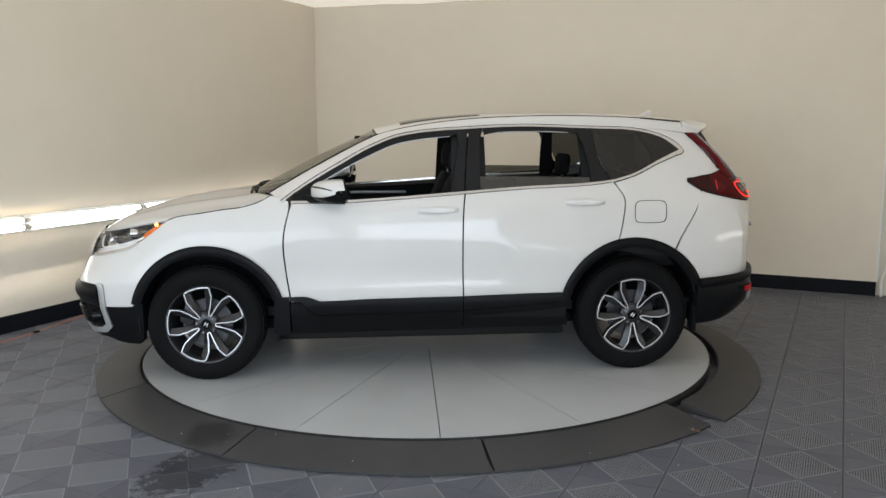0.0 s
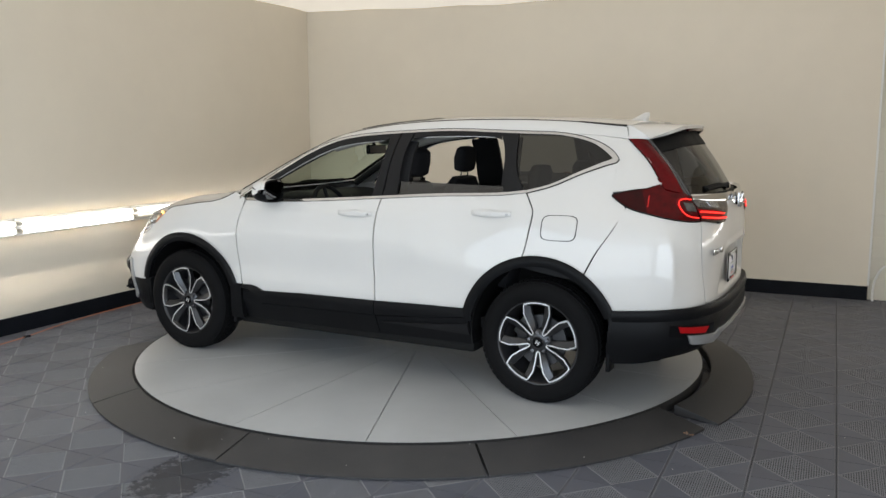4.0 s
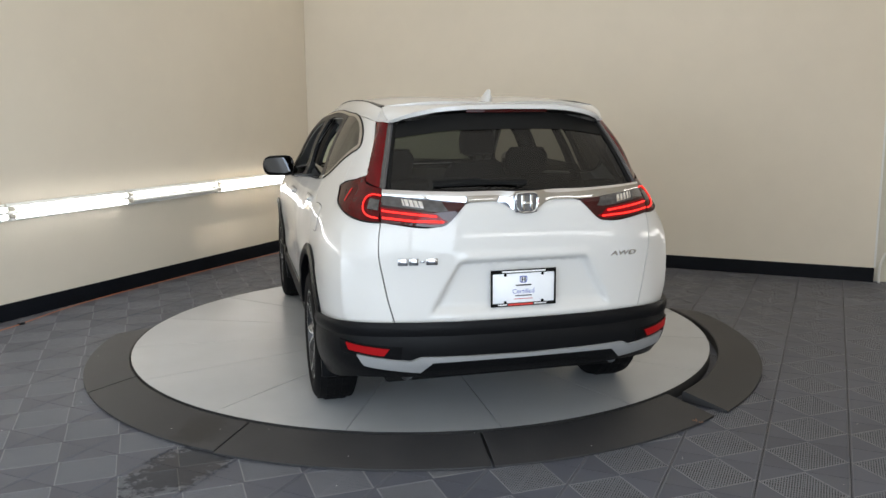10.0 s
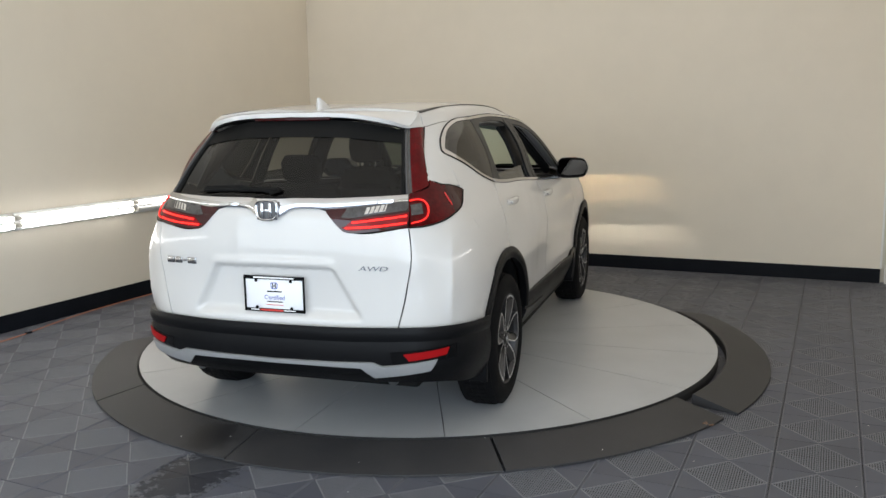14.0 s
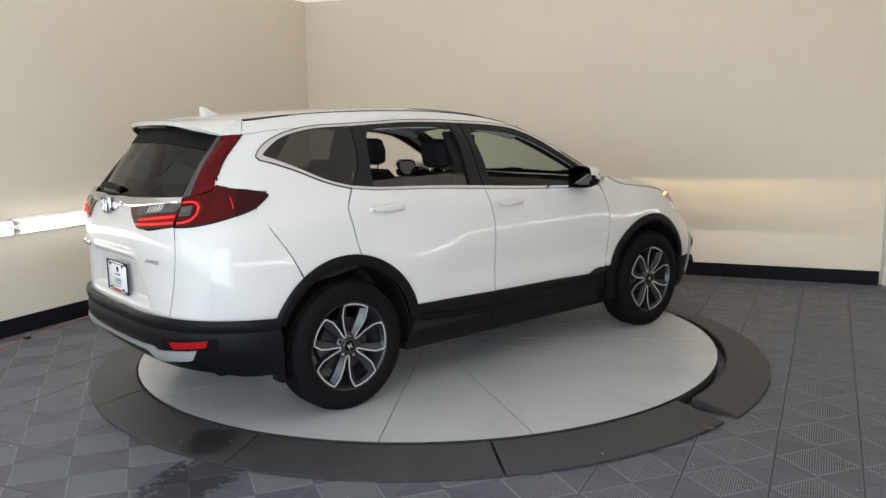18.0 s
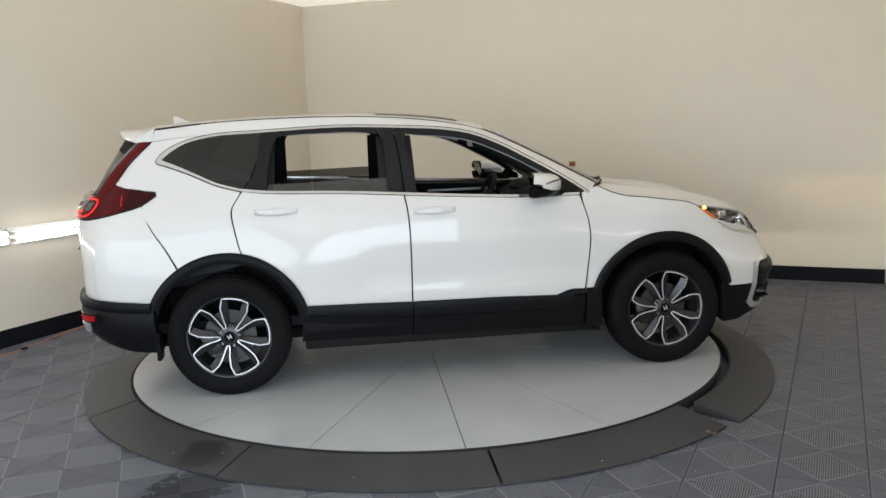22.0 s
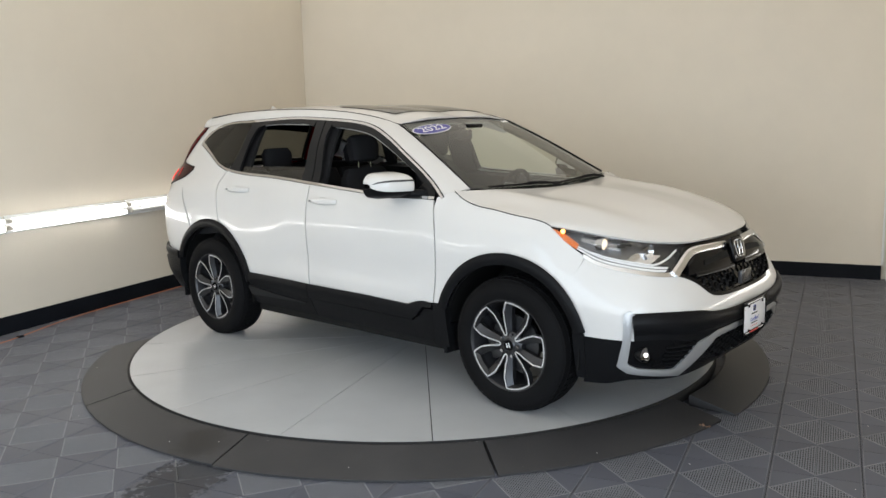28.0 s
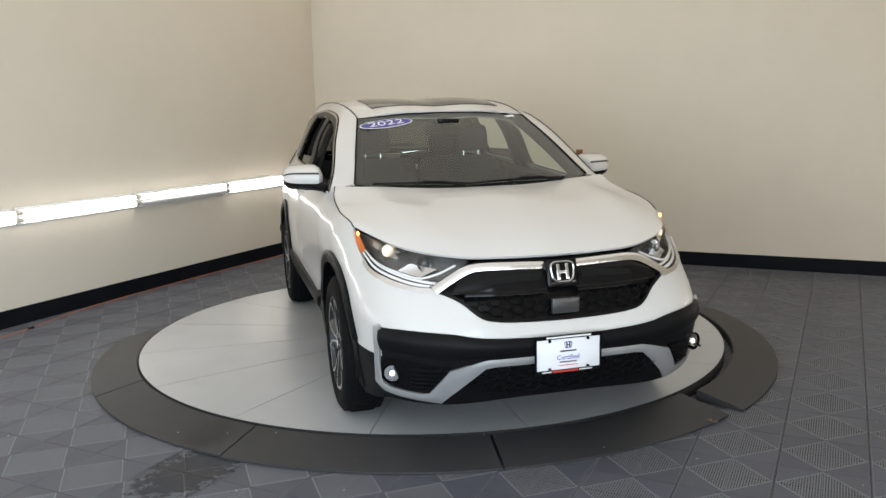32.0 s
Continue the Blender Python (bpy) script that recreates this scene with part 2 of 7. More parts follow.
M_WIRE = surface("brown_wire_rubber", (0.10, 0.05, 0.03), 0.5)
M_BRICKBITS = surface("brown_debris", (0.17, 0.10, 0.065), 0.7, var=0.3)
M_WHITEDUST = surface("white_grit", (0.6, 0.6, 0.58), 0.7)
M_COPPER = surface("terracotta_plug_plastic", (0.35, 0.14, 0.07), 0.5)

# ---- mesh helpers ----


def mesh_ob(name, bm, material, parent=None, smooth=False, sharp=35):
    me = bpy.data.meshes.new(name)
    bm.normal_update()
    bm.to_mesh(me)
    bm.free()
    me.materials.append(material)
    if smooth:
        me.shade_smooth()
        me.set_sharp_from_angle(angle=radians(sharp))
    ob = new(name, me)
    if parent is not None:
        ob.parent = parent
    return ob


def part(name, bm, material, parent, label="", smooth=True, sharp=35):
    ob = mesh_ob(name, bm, material, parent, smooth, sharp)
    return tagged(ob, label)


def add_box(bm, x0, x1, y0, y1, z0, z1, bevel=0.0, m=None):
    vs = [bm.verts.new((x, y, z)) for x in (x0, x1) for y in (y0, y1) for z in (z0, z1)]
    fs = [bm.faces.new([vs[i] for i in q]) for q in ((0, 1, 3, 2), (4, 6, 7, 5), (0, 4, 5, 1), (2, 3, 7, 6), (0, 2, 6, 4), (1, 5, 7, 3))]
    if bevel:
        r = bmesh.ops.bevel(bm, geom=list({e for f in fs for e in f.edges}), offset=bevel, segments=2, profile=0.5, affect="EDGES")
        vs = list({v for f in r["faces"] for v in f.verts} | {v for v in vs if v.is_valid})
    if m is not None:
        bmesh.ops.transform(bm, matrix=m, verts=[v for v in vs if v.is_valid])
    return bm


def box(*a, **k):
    return add_box(bmesh.new(), *a, **k)


def add_cyl(bm, p, q, r, r2=None, seg=16, caps=True):
    """A rod from p to q."""
    p, q = Vector(p), Vector(q)
    axis = (q - p).normalized()
    side = axis.orthogonal().normalized()
    up = axis.cross(side)
    r2 = r if r2 is None else r2
    rings = []
    for c, rad in ((p, r), (q, r2)):
        rings.append([bm.verts.new(c + rad * (math.cos(a) * side + math.sin(a) * up)) for a in [2 * math.pi * i / seg for i in range(seg)]])
    for i in range(seg):
        bm.faces.new((rings[0][i], rings[0][(i + 1) % seg], rings[1][(i + 1) % seg], rings[1][i]))
    if caps:
        bm.faces.new(rings[0][::-1])
        bm.faces.new(rings[1])
    return bm


def cyl(*a, **k):
    return add_cyl(bmesh.new(), *a, **k)


def add_tube(bm, pts, r, seg=8, caps=True):
    """A round bar along a line of points."""
    pts = [Vector(p) for p in pts]
    rings = []
    side = None
    for i, p in enumerate(pts):
        d = (pts[min(i + 1, len(pts) - 1)] - pts[max(i - 1, 0)]).normalized()
        side = d.orthogonal().normalized() if side is None else (side - d * side.dot(d)).normalized()
        up = d.cross(side)
        rings.append([bm.verts.new(p + r * (math.cos(a) * side + math.sin(a) * up)) for a in [2 * math.pi * k / seg for k in range(seg)]])
    for a, b in zip(rings, rings[1:]):
        for k in range(seg):
            bm.faces.new((a[k], a[(k + 1) % seg], b[(k + 1) % seg], b[k]))
    if caps:
        bm.faces.new(rings[0][::-1])
        bm.faces.new(rings[-1])
    return bm


def tube(*a, **k):
    return add_tube(bmesh.new(), *a, **k)


def spline(pts, n=24):
    """n points, evenly spread, on a smooth line through pts."""
    p = [Vector(a) for a in pts]
    if len(p) == 2:
        dense = [p[0].lerp(p[1], i / 63) for i in range(64)]
    else:
        p = [2 * p[0] - p[1]] + p + [2 * p[-1] - p[-2]]
        dense = []
        for i in range(1, len(p) - 2):
            a, b, c, d = p[i - 1 : i + 3]
            t0, t1 = 0.0, (b - a).length ** 0.5
            t2 = t1 + (c - b).length ** 0.5
            t3 = t2 + (d - c).length ** 0.5
            for k in range(24):
                t = t1 + (t2 - t1) * k / 24
                a1 = a * ((t1 - t) / (t1 - t0)) + b * ((t - t0) / (t1 - t0))
                a2 = b * ((t2 - t) / (t2 - t1)) + c * ((t - t1) / (t2 - t1))
                a3 = c * ((t3 - t) / (t3 - t2)) + d * ((t - t2) / (t3 - t2))
                b1 = a1 * ((t2 - t) / (t2 - t0)) + a2 * ((t - t0) / (t2 - t0))
                b2 = a2 * ((t3 - t) / (t3 - t1)) + a3 * ((t - t1) / (t3 - t1))
                dense.append(b1 * ((t2 - t) / (t2 - t1)) + b2 * ((t - t1) / (t2 - t1)))
        dense.append(p[-2])
    acc = [0.0]
    for a, b in zip(dense, dense[1:]):
        acc.append(acc[-1] + (b - a).length)
    out, j = [], 0
    for i in range(n):
        s = acc[-1] * i / (n - 1)
        while j < len(acc) - 2 and acc[j + 1] < s:
            j += 1
        f = (s - acc[j]) / max(acc[j + 1] - acc[j], 1e-9)
        out.append(dense[j].lerp(dense[j + 1], min(max(f, 0), 1)))
    return out


def poly_line(pts, n):
    """n points, evenly spread, on straight pieces between pts, the corners kept."""
    p = [Vector(a) for a in pts]
    lens = [(b - a).length for a, b in zip(p, p[1:])]
    total, out = sum(lens), []
    counts = [max(1, round((n - 1) * l / total)) for l in lens]
    while sum(counts) != n - 1:
        k = counts.index(max(counts)) if sum(counts) > n - 1 else lens.index(max(lens))
        counts[k] += 1 if sum(counts) < n - 1 else -1
    for a, b, c in zip(p, p[1:], counts):
        out += [a.lerp(b, i / c) for i in range(c)]
    return out + [p[-1]]


def text_mesh(body, size, depth, name="lettering"):
    cu = bpy.data.curves.new(name, "FONT")
    cu.body, cu.size, cu.extrude, cu.align_x, cu.align_y = body, size, depth, "CENTER", "CENTER"
    ob = bpy.data.objects.new(name, cu)
    scene.collection.objects.link(ob)
    dg = bpy.context.evaluated_depsgraph_get()
    me = bpy.data.meshes.new_from_object(ob.evaluated_get(dg))
    bpy.data.objects.remove(ob)
    bpy.data.curves.remove(cu)
    bm = bmesh.new()
    bm.from_mesh(me)
    bpy.data.meshes.remove(me)
    return bm


# ---- the room ----
tagged(mesh_ob("ground", box(WALL_W - 0.2, ROOM_E + 0.2, ROOM_S - 6, WALL_N + 0.2, -0.25, -0.014), M_SEAM), "dark concrete slab under the floor tiles", "floor", kind="structure")
tagged(mesh_ob("wall_west", box(WALL_W - 0.15, WALL_W, ROOM_S, WALL_N + 0.15, -0.014, ROOM_H + 0.1), M_WALL), "smooth cream painted wall carrying a row of tube lights", "wall", kind="structure")
tagged(mesh_ob("wall_north", box(WALL_W, 3.03, WALL_N, WALL_N + 0.15, -0.014, ROOM_H + 0.1, bevel=0.003), M_WALL), "smooth cream painted wall with a sharp outer end", "wall", kind="structure")
# the unseen opening in this wall is made up to hold the fill lamp
bm = box(ROOM_E, ROOM_E + 0.15, -4.35, WALL_N + 0.15, -0.014, ROOM_H + 0.1)
add_box(bm, ROOM_E, ROOM_E + 0.15, ROOM_S, -8.25, -0.014, ROOM_H + 0.1)
add_box(bm, ROOM_E, ROOM_E + 0.15, -8.25, -4.35, 2.7, ROOM_H + 0.1)
tagged(mesh_ob("wall_east", bm, M_WALL), "cream wall with tube lights and an opening added for the fill lamp", "wall", kind="structure")
# south wall with the bay door's opening
bm = box(WALL_W, -3.15, ROOM_S, ROOM_S + 0.2, -0.014, ROOM_H + 0.1)
add_box(bm, 3.75, ROOM_E, ROOM_S, ROOM_S + 0.2, -0.014, ROOM_H + 0.1)
add_box(bm, -3.15, 3.75, ROOM_S, ROOM_S + 0.2, 2.7, ROOM_H + 0.1)
tagged(mesh_ob("wall_south", bm, M_WALL), "plain cream wall with an open bay door", "wall", kind="structure")

# painted block wall beyond the sheeted one
block_wall = tagged(mesh_ob("wall_block", box(3.032, ROOM_E, WALL_N + 0.045, WALL_N + 0.15, -0.014, ROOM_H + 0.1), M_BLOCK), "white painted concrete block wall", "wall", kind="structure")
bm = box(-0.198, 0.198, -0.012, 0.0, -0.098, 0.098, bevel=0.004)
block_mesh = bpy.data.meshes.new("block")
bm.to_mesh(block_mesh)
bm.free()
block_mesh.materials.append(M_BLOCK)
for row in range(15):
    for col in range(2):
        ob = new("block", block_mesh)
        ob.parent = block_wall
        ob.location = (3.24 + 0.404 * col + (0.2 if row % 2 else 0.0), WALL_N + 0.045, 0.1 + 0.203 * row)

# ceiling: a white sheet that sags along the north wall
bm = bmesh.new()
NX, NY = 60, 40
grid = []
for j in range(NY + 1):
    y = ROOM_S + (WALL_N - 0.02 - ROOM_S) * j / NY
    line = []
    for i in range(NX + 1):
        x = WALL_W + 0.02 + (ROOM_E - WALL_W - 0.02) * i / NX
        near = max(0.0, 1 - (WALL_N - y) / 1.6)
        sag = near * (0.012 + 0.068 * min(1.0, max(0.0, (x + 2.9) / 2.0)) + 0.006 * math.sin(x * 6.1))
        line.append(bm.verts.new((x, y, ROOM_H - sag + 0.012 * noise.noise((x * 1.5, y * 1.5, 0)))))
    grid.append(line)
for a, b in zip(grid, grid[1:]):
    for i in range(NX):
        bm.faces.new((a[i], b[i], b[i + 1], a[i + 1]))
ext = bmesh.ops.extrude_face_region(bm, geom=bm.faces[:])
bmesh.ops.translate(bm, verts=[v for v in ext["geom"] if isinstance(v, bmesh.types.BMVert)], vec=(0, 0, 0.03))
tagged(mesh_ob("ceiling", bm, M_CEIL, smooth=True), "white sagging sheet ceiling with an added glow", "ceiling", kind="structure")
tagged(mesh_ob("roof_slab", box(WALL_W - 0.15, ROOM_E + 0.15, ROOM_S, WALL_N + 0.15, ROOM_H + 0.1, ROOM_H + 0.25), M_WALL), "plain slab above the ceiling", "roof", kind="structure")

# black vinyl baseboards
tagged(mesh_ob("baseboard", box(WALL_W, WALL_W + 0.012, ROOM_S + 0.2, WALL_N - 0.013, -0.005, 0.135, bevel=0.003), M_BASE), "glossy black vinyl baseboard", "baseboard", kind="structure")
tagged(mesh_ob("baseboard", box(WALL_W, 3.028, WALL_N - 0.012, WALL_N, -0.005, 0.135, bevel=0.003), M_BASE), "glossy black vinyl baseboard", "baseboard", kind="structure")
tagged(mesh_ob("trim", box(3.022, 3.040, WALL_N - 0.006, WALL_N + 0.045, 0.14, ROOM_H, bevel=0.002), M_FIXTURE), "thin white corner bead at the wall's end", "trim", kind="structure")

# tube lights on the walls: two tubes to a fixture


def half_tube(x0, x1, y, z, r, a0, a1, n=10):
    """A stretch of tube wall between two angles; 270 looks away from the wall."""
    bm = bmesh.new()
    ends = [[bm.verts.new((x, y + r * math.sin(radians(a0 + (a1 - a0) * k / n)), z + r * math.cos(radians(a0 + (a1 - a0) * k / n)))) for k in range(n + 1)] for x in (x0, x1)]
    for k in range(n):
        bm.faces.new((ends[0][k], ends[0][k + 1], ends[1][k + 1], ends[1][k]))
    return bm


def tube_light(m, label="lit twin fluorescent tube light on the wall", lower=True):
    root = tagged(new("tube_light"), label, "light", "tube lights along the walls")
    part("backplate", box(-0.60, 0.60, 0.0, 0.018, -0.07, 0.07, bevel=0.004), M_FIXTURE, root)
    for z in (-0.029, 0.029):
        glass, word = (M_TUBE, "glowing front of a white tube") if lower or z > 0 else (M_FIXTURE, "unlit front of a white tube")
        part("tube", half_tube(-0.575, 0.575, -0.045, z, 0.0205, 160, 380), glass, root, word)
        part("tube_back", half_tube(-0.575, 0.575, -0.045, z, 0.0203, 20, 160), M_FIXTURE, root, "opaque back of the tube")
    for s in (-1, 1):
        for z in (-0.029, 0.029):
            bm = box(s * 0.580 - 0.008, s * 0.580 + 0.008, -0.066, 0.0, z - 0.016, z + 0.016, bevel=0.004)
            part("socket", bm, M_SOCKET, root)
    root.matrix_basis = m
    return root


tube_light(pose(WALL_W + 0.022, 1.02, 0.855, 0, 0, 90), "twin tube light on the wall, its lower tube unlit", False)
first = tube_light(pose(WALL_W + 0.022, 2.24, 0.855, 0, 0, 90))
for y in (-0.20, -1.42, -2.64, -3.86, -5.08, -6.30):
    copy_thing(first, pose(WALL_W + 0.022, y, 0.855, 0, 0, 90))
for y in (2.56, 1.34, 0.12, -2.32, -3.54):
    copy_thing(first, pose(ROOM_E - 0.022, y, 0.855, 0, 0, -90))


# ---- turntable, ramp pieces ----
R_DISC, SECTORS = 1.981, 16
turntable = tagged(new("turntable"), "round grey steel car turntable with radial seams", "turntable")


def sector(bm, r0, r1, a0, a1, z0, z1, n=10):
    rings = []
    for r, z in ((r0, z0), (r1, z0), (r1, z1), (r0, z1)):
        zz = z if isinstance(z, float) else z
        rings.append([bm.verts.new((r * math.cos(a), r * math.sin(a), zz)) for a in [a0 + (a1 - a0) * i / n for i in range(n + 1)]])
    for k in range(4):
        p, q = rings[k], rings[(k + 1) % 4]
        for i in range(n):
            bm.faces.new((p[i], p[i + 1], q[i + 1], q[i]))
    bm.faces.new([r[0] for r in rings])
    bm.faces.new([r[-1] for r in rings][::-1])
    bmesh.ops.recalc_face_normals(bm, faces=bm.faces[:])
    return bm


gap = 0.005
for k in range(SECTORS):
    a0, a1 = radians(-1.4 + 22.5 * k), radians(-1.4 + 22.5 * (k + 1))
    bm = sector(bmesh.new(), 0.25, R_DISC - 0.004, a0, a1, 0.050, DISC_Z, 10)
    mid = (a0 + a1) / 2
    bmesh.ops.translate(bm, verts=bm.verts, vec=(0, 0, 0))
    for v in bm.verts:  # a seam of even width
        ang = math.atan2(v.co.y, v.co.x)
        off = (ang - mid + math.pi) % (2 * math.pi) - math.pi
        shift = -gap / 2 * max(-1.0, min(1.0, off / (a1 - mid) * 1.0))
        v.co += Vector((-math.sin(ang), math.cos(ang), 0)) * shift
    part("panel", bm, M_DISC, turntable, smooth=False)
part("hub_plate", cyl((0, 0, 0.05), (0, 0, DISC_Z), 0.246, seg=48), M_DISC, turntable, smooth=False)
bm = cyl((0, 0, 0.004), (0, 0, 0.049), R_DISC, seg=128)
part("base", bm, M_SEAM, turntable, "black steel underframe", smooth=False)
bm = sector(bmesh.new(), R_DISC - 0.004, R_DISC, 0, 2 * math.pi, 0.05, DISC_Z + 0.001, 128)
part("rim", bm, M_SEAM, turntable, "black edge strip", smooth=False)


def ramp_piece(a0, a1, r0, r1, shift, label):
    n = 16
    bm = bmesh.new()
    rings = []
    for r, z in ((r0, 0.004), (r1, 0.004), (r1, 0.014), (r1 - 0.02, 0.019), (r0 + 0.01, 0.064), (r0, 0.060)):
        rings.append([bm.verts.new((r * math.cos(a), r * math.sin(a), z)) for a in [radians(a0 + (a1 - a0) * i / n) for i in range(n + 1)]])
    for k in range(6):
        p, q = rings[k], rings[(k + 1) % 6]
        for i in range(n):
            bm.faces.new((p[i], p[i + 1], q[i + 1], q[i]))
    bm.faces.new([r[0] for r in rings])
    bm.faces.new([r[-1] for r in rings][::-1])
    bmesh.ops.recalc_face_normals(bm, faces=bm.faces[:])
    ob = mesh_ob("ramp_segment", bm, M_RAMP, smooth=True, sharp=20)
    am = radians(a0 + 10)
    ob.location = (shift * math.cos(am), shift * math.sin(am), 0)
    return tagged(ob, label, "ramp", "ramp segments round the turntable")


ramp_piece(-157.6, -123.1, 1.985, 2.262, 0.0, "charcoal rubber ramp segment beside the turntable")
ramp_piece(-122.8, -89.9, 1.985, 2.262, 0.0, "charcoal rubber ramp segment with a wet stain")
ramp_piece(-89.6, -55.6, 1.985, 2.275, 0.0, "charcoal rubber ramp segment beside the turntable")
ramp_piece(-55.2, -21.0, 1.985, 2.275, 0.0, "charcoal rubber ramp segment beside the turntable")
ramp_piece(-18.3, 42.0, 1.998, 2.264, 0.034, "charcoal rubber ramp segment pushed away from the turntable")


# ---- loose and fixed odds and ends ----
bm = bmesh.new()
prof = [(-0.95, 0.0), (-0.95, 0.115), (-0.90, 0.150), (0.105, 0.150), (0.165, 0.120), (0.185, 0.055), (0.185, 0.0)]
front_y, back_y = 2.86, WALL_N - 0.014
rings = [[bm.verts.new((x - (0.0 if y > 3 else 0.16), y, z * k + 0.001)) for x, z in prof] for y, k in ((front_y, 0.86), (front_y + 0.05, 1.0), (back_y, 1.0))]
for a, b in zip(rings, rings[1:]):
    for k in range(len(prof) - 1):
        bm.faces.new((a[k], a[k + 1], b[k + 1], b[k]))
bm.faces.new(rings[0])
bm.faces.new(rings[-1][::-1])
bmesh.ops.recalc_face_normals(bm, faces=bm.faces[:])
tagged(mesh_ob("drive_housing", bm, M_WHITE_PLASTIC, smooth=True, sharp=40), "white drive housing against the wall behind the turntable", "housing")

cord = [(-3.02, -6.0, 0.008), (-2.98, -3.2, 0.008), (-2.96, -1.9, 0.008), (-3.00, -1.15, 0.008), (-3.03, -0.93, 0.008), (-3.13, -0.50, 0.008), (-3.18, -0.10, 0.008), (-3.20, 0.75, 0.008), (-3.20, 1.55, 0.008), (-3.17, 2.40, 0.008), (-3.10, 3.2, 0.008)]
ext = tagged(new("extension_cord"), "thin orange extension cord lying along the wall", "cord")
part("cable", tube(spline(cord, 90), 0.0042, 8), M_ORANGE, ext)
part("joint", cyl((-3.035, -0.95, 0.009), (-3.020, -0.90, 0.009), 0.010, seg=10), M_BASE, ext)

plug = tagged(new("wall_outlet"), "bare wall outlet box with loose hanging wires", "outlet")
part("outlet_box", box(0.03, 0.10, WALL_N - 0.006, WALL_N, 1.115, 1.165, bevel=0.002), M_COPPER, plug)
for dx, low_, bend in ((0.045, 0.45, -0.20), (0.060, 0.46, -0.19), (0.085, 0.75, -0.03)):
    part("wire", tube(spline([(dx, WALL_N - 0.008, 1.155), (dx - 0.005, WALL_N - 0.025, 1.05), (dx - 0.03, WALL_N - 0.02, 0.85), (dx + bend * 0.5, WALL_N - 0.02, 0.65 if low_ < 0.6 else 0.80), (dx + bend, WALL_N - 0.02, low_)], 24), 0.003, 6), M_WIRE, plug)
for z in (0.90, 0.95, 0.86):
    part("wire_tag", box(0.052, 0.085, WALL_N - 0.030, WALL_N - 0.026, z - 0.016, z + 0.016), M_WHITE_PLASTIC, plug)

# white cable up the end of the sheeted wall
pipe = tagged(mesh_ob("wall_cable", tube(spline([(3.075, WALL_N - 0.02, 0.0), (3.070, WALL_N - 0.02, 0.10), (3.085, WALL_N - 0.01, 0.20), (3.13, WALL_N + 0.0, 0.30), (3.20, WALL_N + 0.0, 0.36)], 20), 0.011, 8), M_FIXTURE, smooth=True), "white cable rising at the wall's end", "cable")

rng = random.Random(4)
leaf_spots = [(1.41 * math.cos(radians(26.75)) + 1.785 * math.sin(radians(26.75)), 1.41 * math.sin(radians(26.75)) - 1.785 * math.cos(radians(26.75)), 0.022)]
for cx, cy, cz in leaf_spots:
    bits = tagged(new("dry_leaf_bits"), "small brown dry leaf bits at the ramp's edge", "debris")
    for k in range(5):
        bm = bmesh.new()
        bmesh.ops.create_icosphere(bm, subdivisions=1, radius=0.006)
        for v in bm.verts:
            v.co += Vector((rng.uniform(-1, 1), rng.uniform(-1, 1), rng.uniform(-1, 1))) * 0.003
        ob = part("leaf_bit", bm, M_BRICKBITS, bits, smooth=False)
        ob.location = (cx + rng.uniform(-0.025, 0.025), cy + rng.uniform(-0.025, 0.025), cz)
specks = bmesh.new()
for k in range(26):
    a, r = rng.uniform(-170, -10), rng.uniform(1.99, 3.4)
    x, y = r * math.cos(radians(a)), r * math.sin(radians(a))
    z = 0.0655 - 0.0455 * (r - 1.99) / 0.27 if r < 2.25 else 0.002
    bmesh.ops.create_icosphere(specks, subdivisions=1, radius=rng.uniform(0.0015, 0.003), matrix=Matrix.Translation((x, y, z)))
tagged(mesh_ob("floor_specks", specks, M_WHITEDUST), "white specks of grit on the floor", "grit", kind="stuff")

# ---- the car: x forward, y to its left, z up from the turntable ----
CAR_X, CAR_Y = 0.074, 0.008


def car_paint():
    m, nodes, links, b = node_mat("white_car_paint")
    co = nodes.new("ShaderNodeTexCoord").outputs["Object"]
    big, flake = noise_node(nodes, links, 1.5, 2, co), noise_node(nodes, links, 900, 2, co)
    links.new(ramp(nodes, links, big, [(0.3, (0.575, 0.565, 0.550)), (0.7, (0.605, 0.595, 0.580))]), b.inputs["Base Color"])
    links.new(math_node(nodes, links, "ADD", math_node(nodes, links, "MULTIPLY", flake, 0.08), 0.32), b.inputs["Roughness"])
    b.inputs["Coat Weight"].default_value, b.inputs["Coat Roughness"].default_value, b.inputs["Coat IOR"].default_value = 0.70, 0.012, 1.52
    b.inputs["Specular IOR Level"].default_value = 0.2
    return m


M_PAINT = car_paint()
M_CLAD = surface("grained_black_cladding", (0.0066, 0.0068, 0.0076), 0.36, var=0.15, grain=400, bump=0.25)
M_GLOSS = surface("gloss_black_trim", (0.005, 0.005, 0.0055), 0.07, coat=0.0, spread=0.04)
M_PILLAR = surface("satin_black_trim", (0.011, 0.011, 0.012), 0.35, spread=0.1)
M_RUBBER = surface("tyre_rubber", (0.0055, 0.0055, 0.006), 0.70, var=0.25, grain=200, bump=0.2)
M_MESH = surface("dull_black_mesh", (0.010, 0.010, 0.0105), 0.5)
M_SEAL = surface("seal_rubber", (0.010, 0.010, 0.010), 0.6)
M_SATIN = surface("satin_silver_plastic", (0.42, 0.425, 0.43), 0.36, 0.5, var=0.04)
M_ALLOY = surface("machined_alloy", (0.66, 0.66, 0.67), 0.34, 0.7, var=0.05, grain=300)
M_GUN = surface("gunmetal_alloy", (0.052, 0.053, 0.057), 0.30, 0.8, var=0.08, spread=0.1)
M_RIM = surface("dark_rim_barrel", (0.05, 0.05, 0.055), 0.35, 0.6)
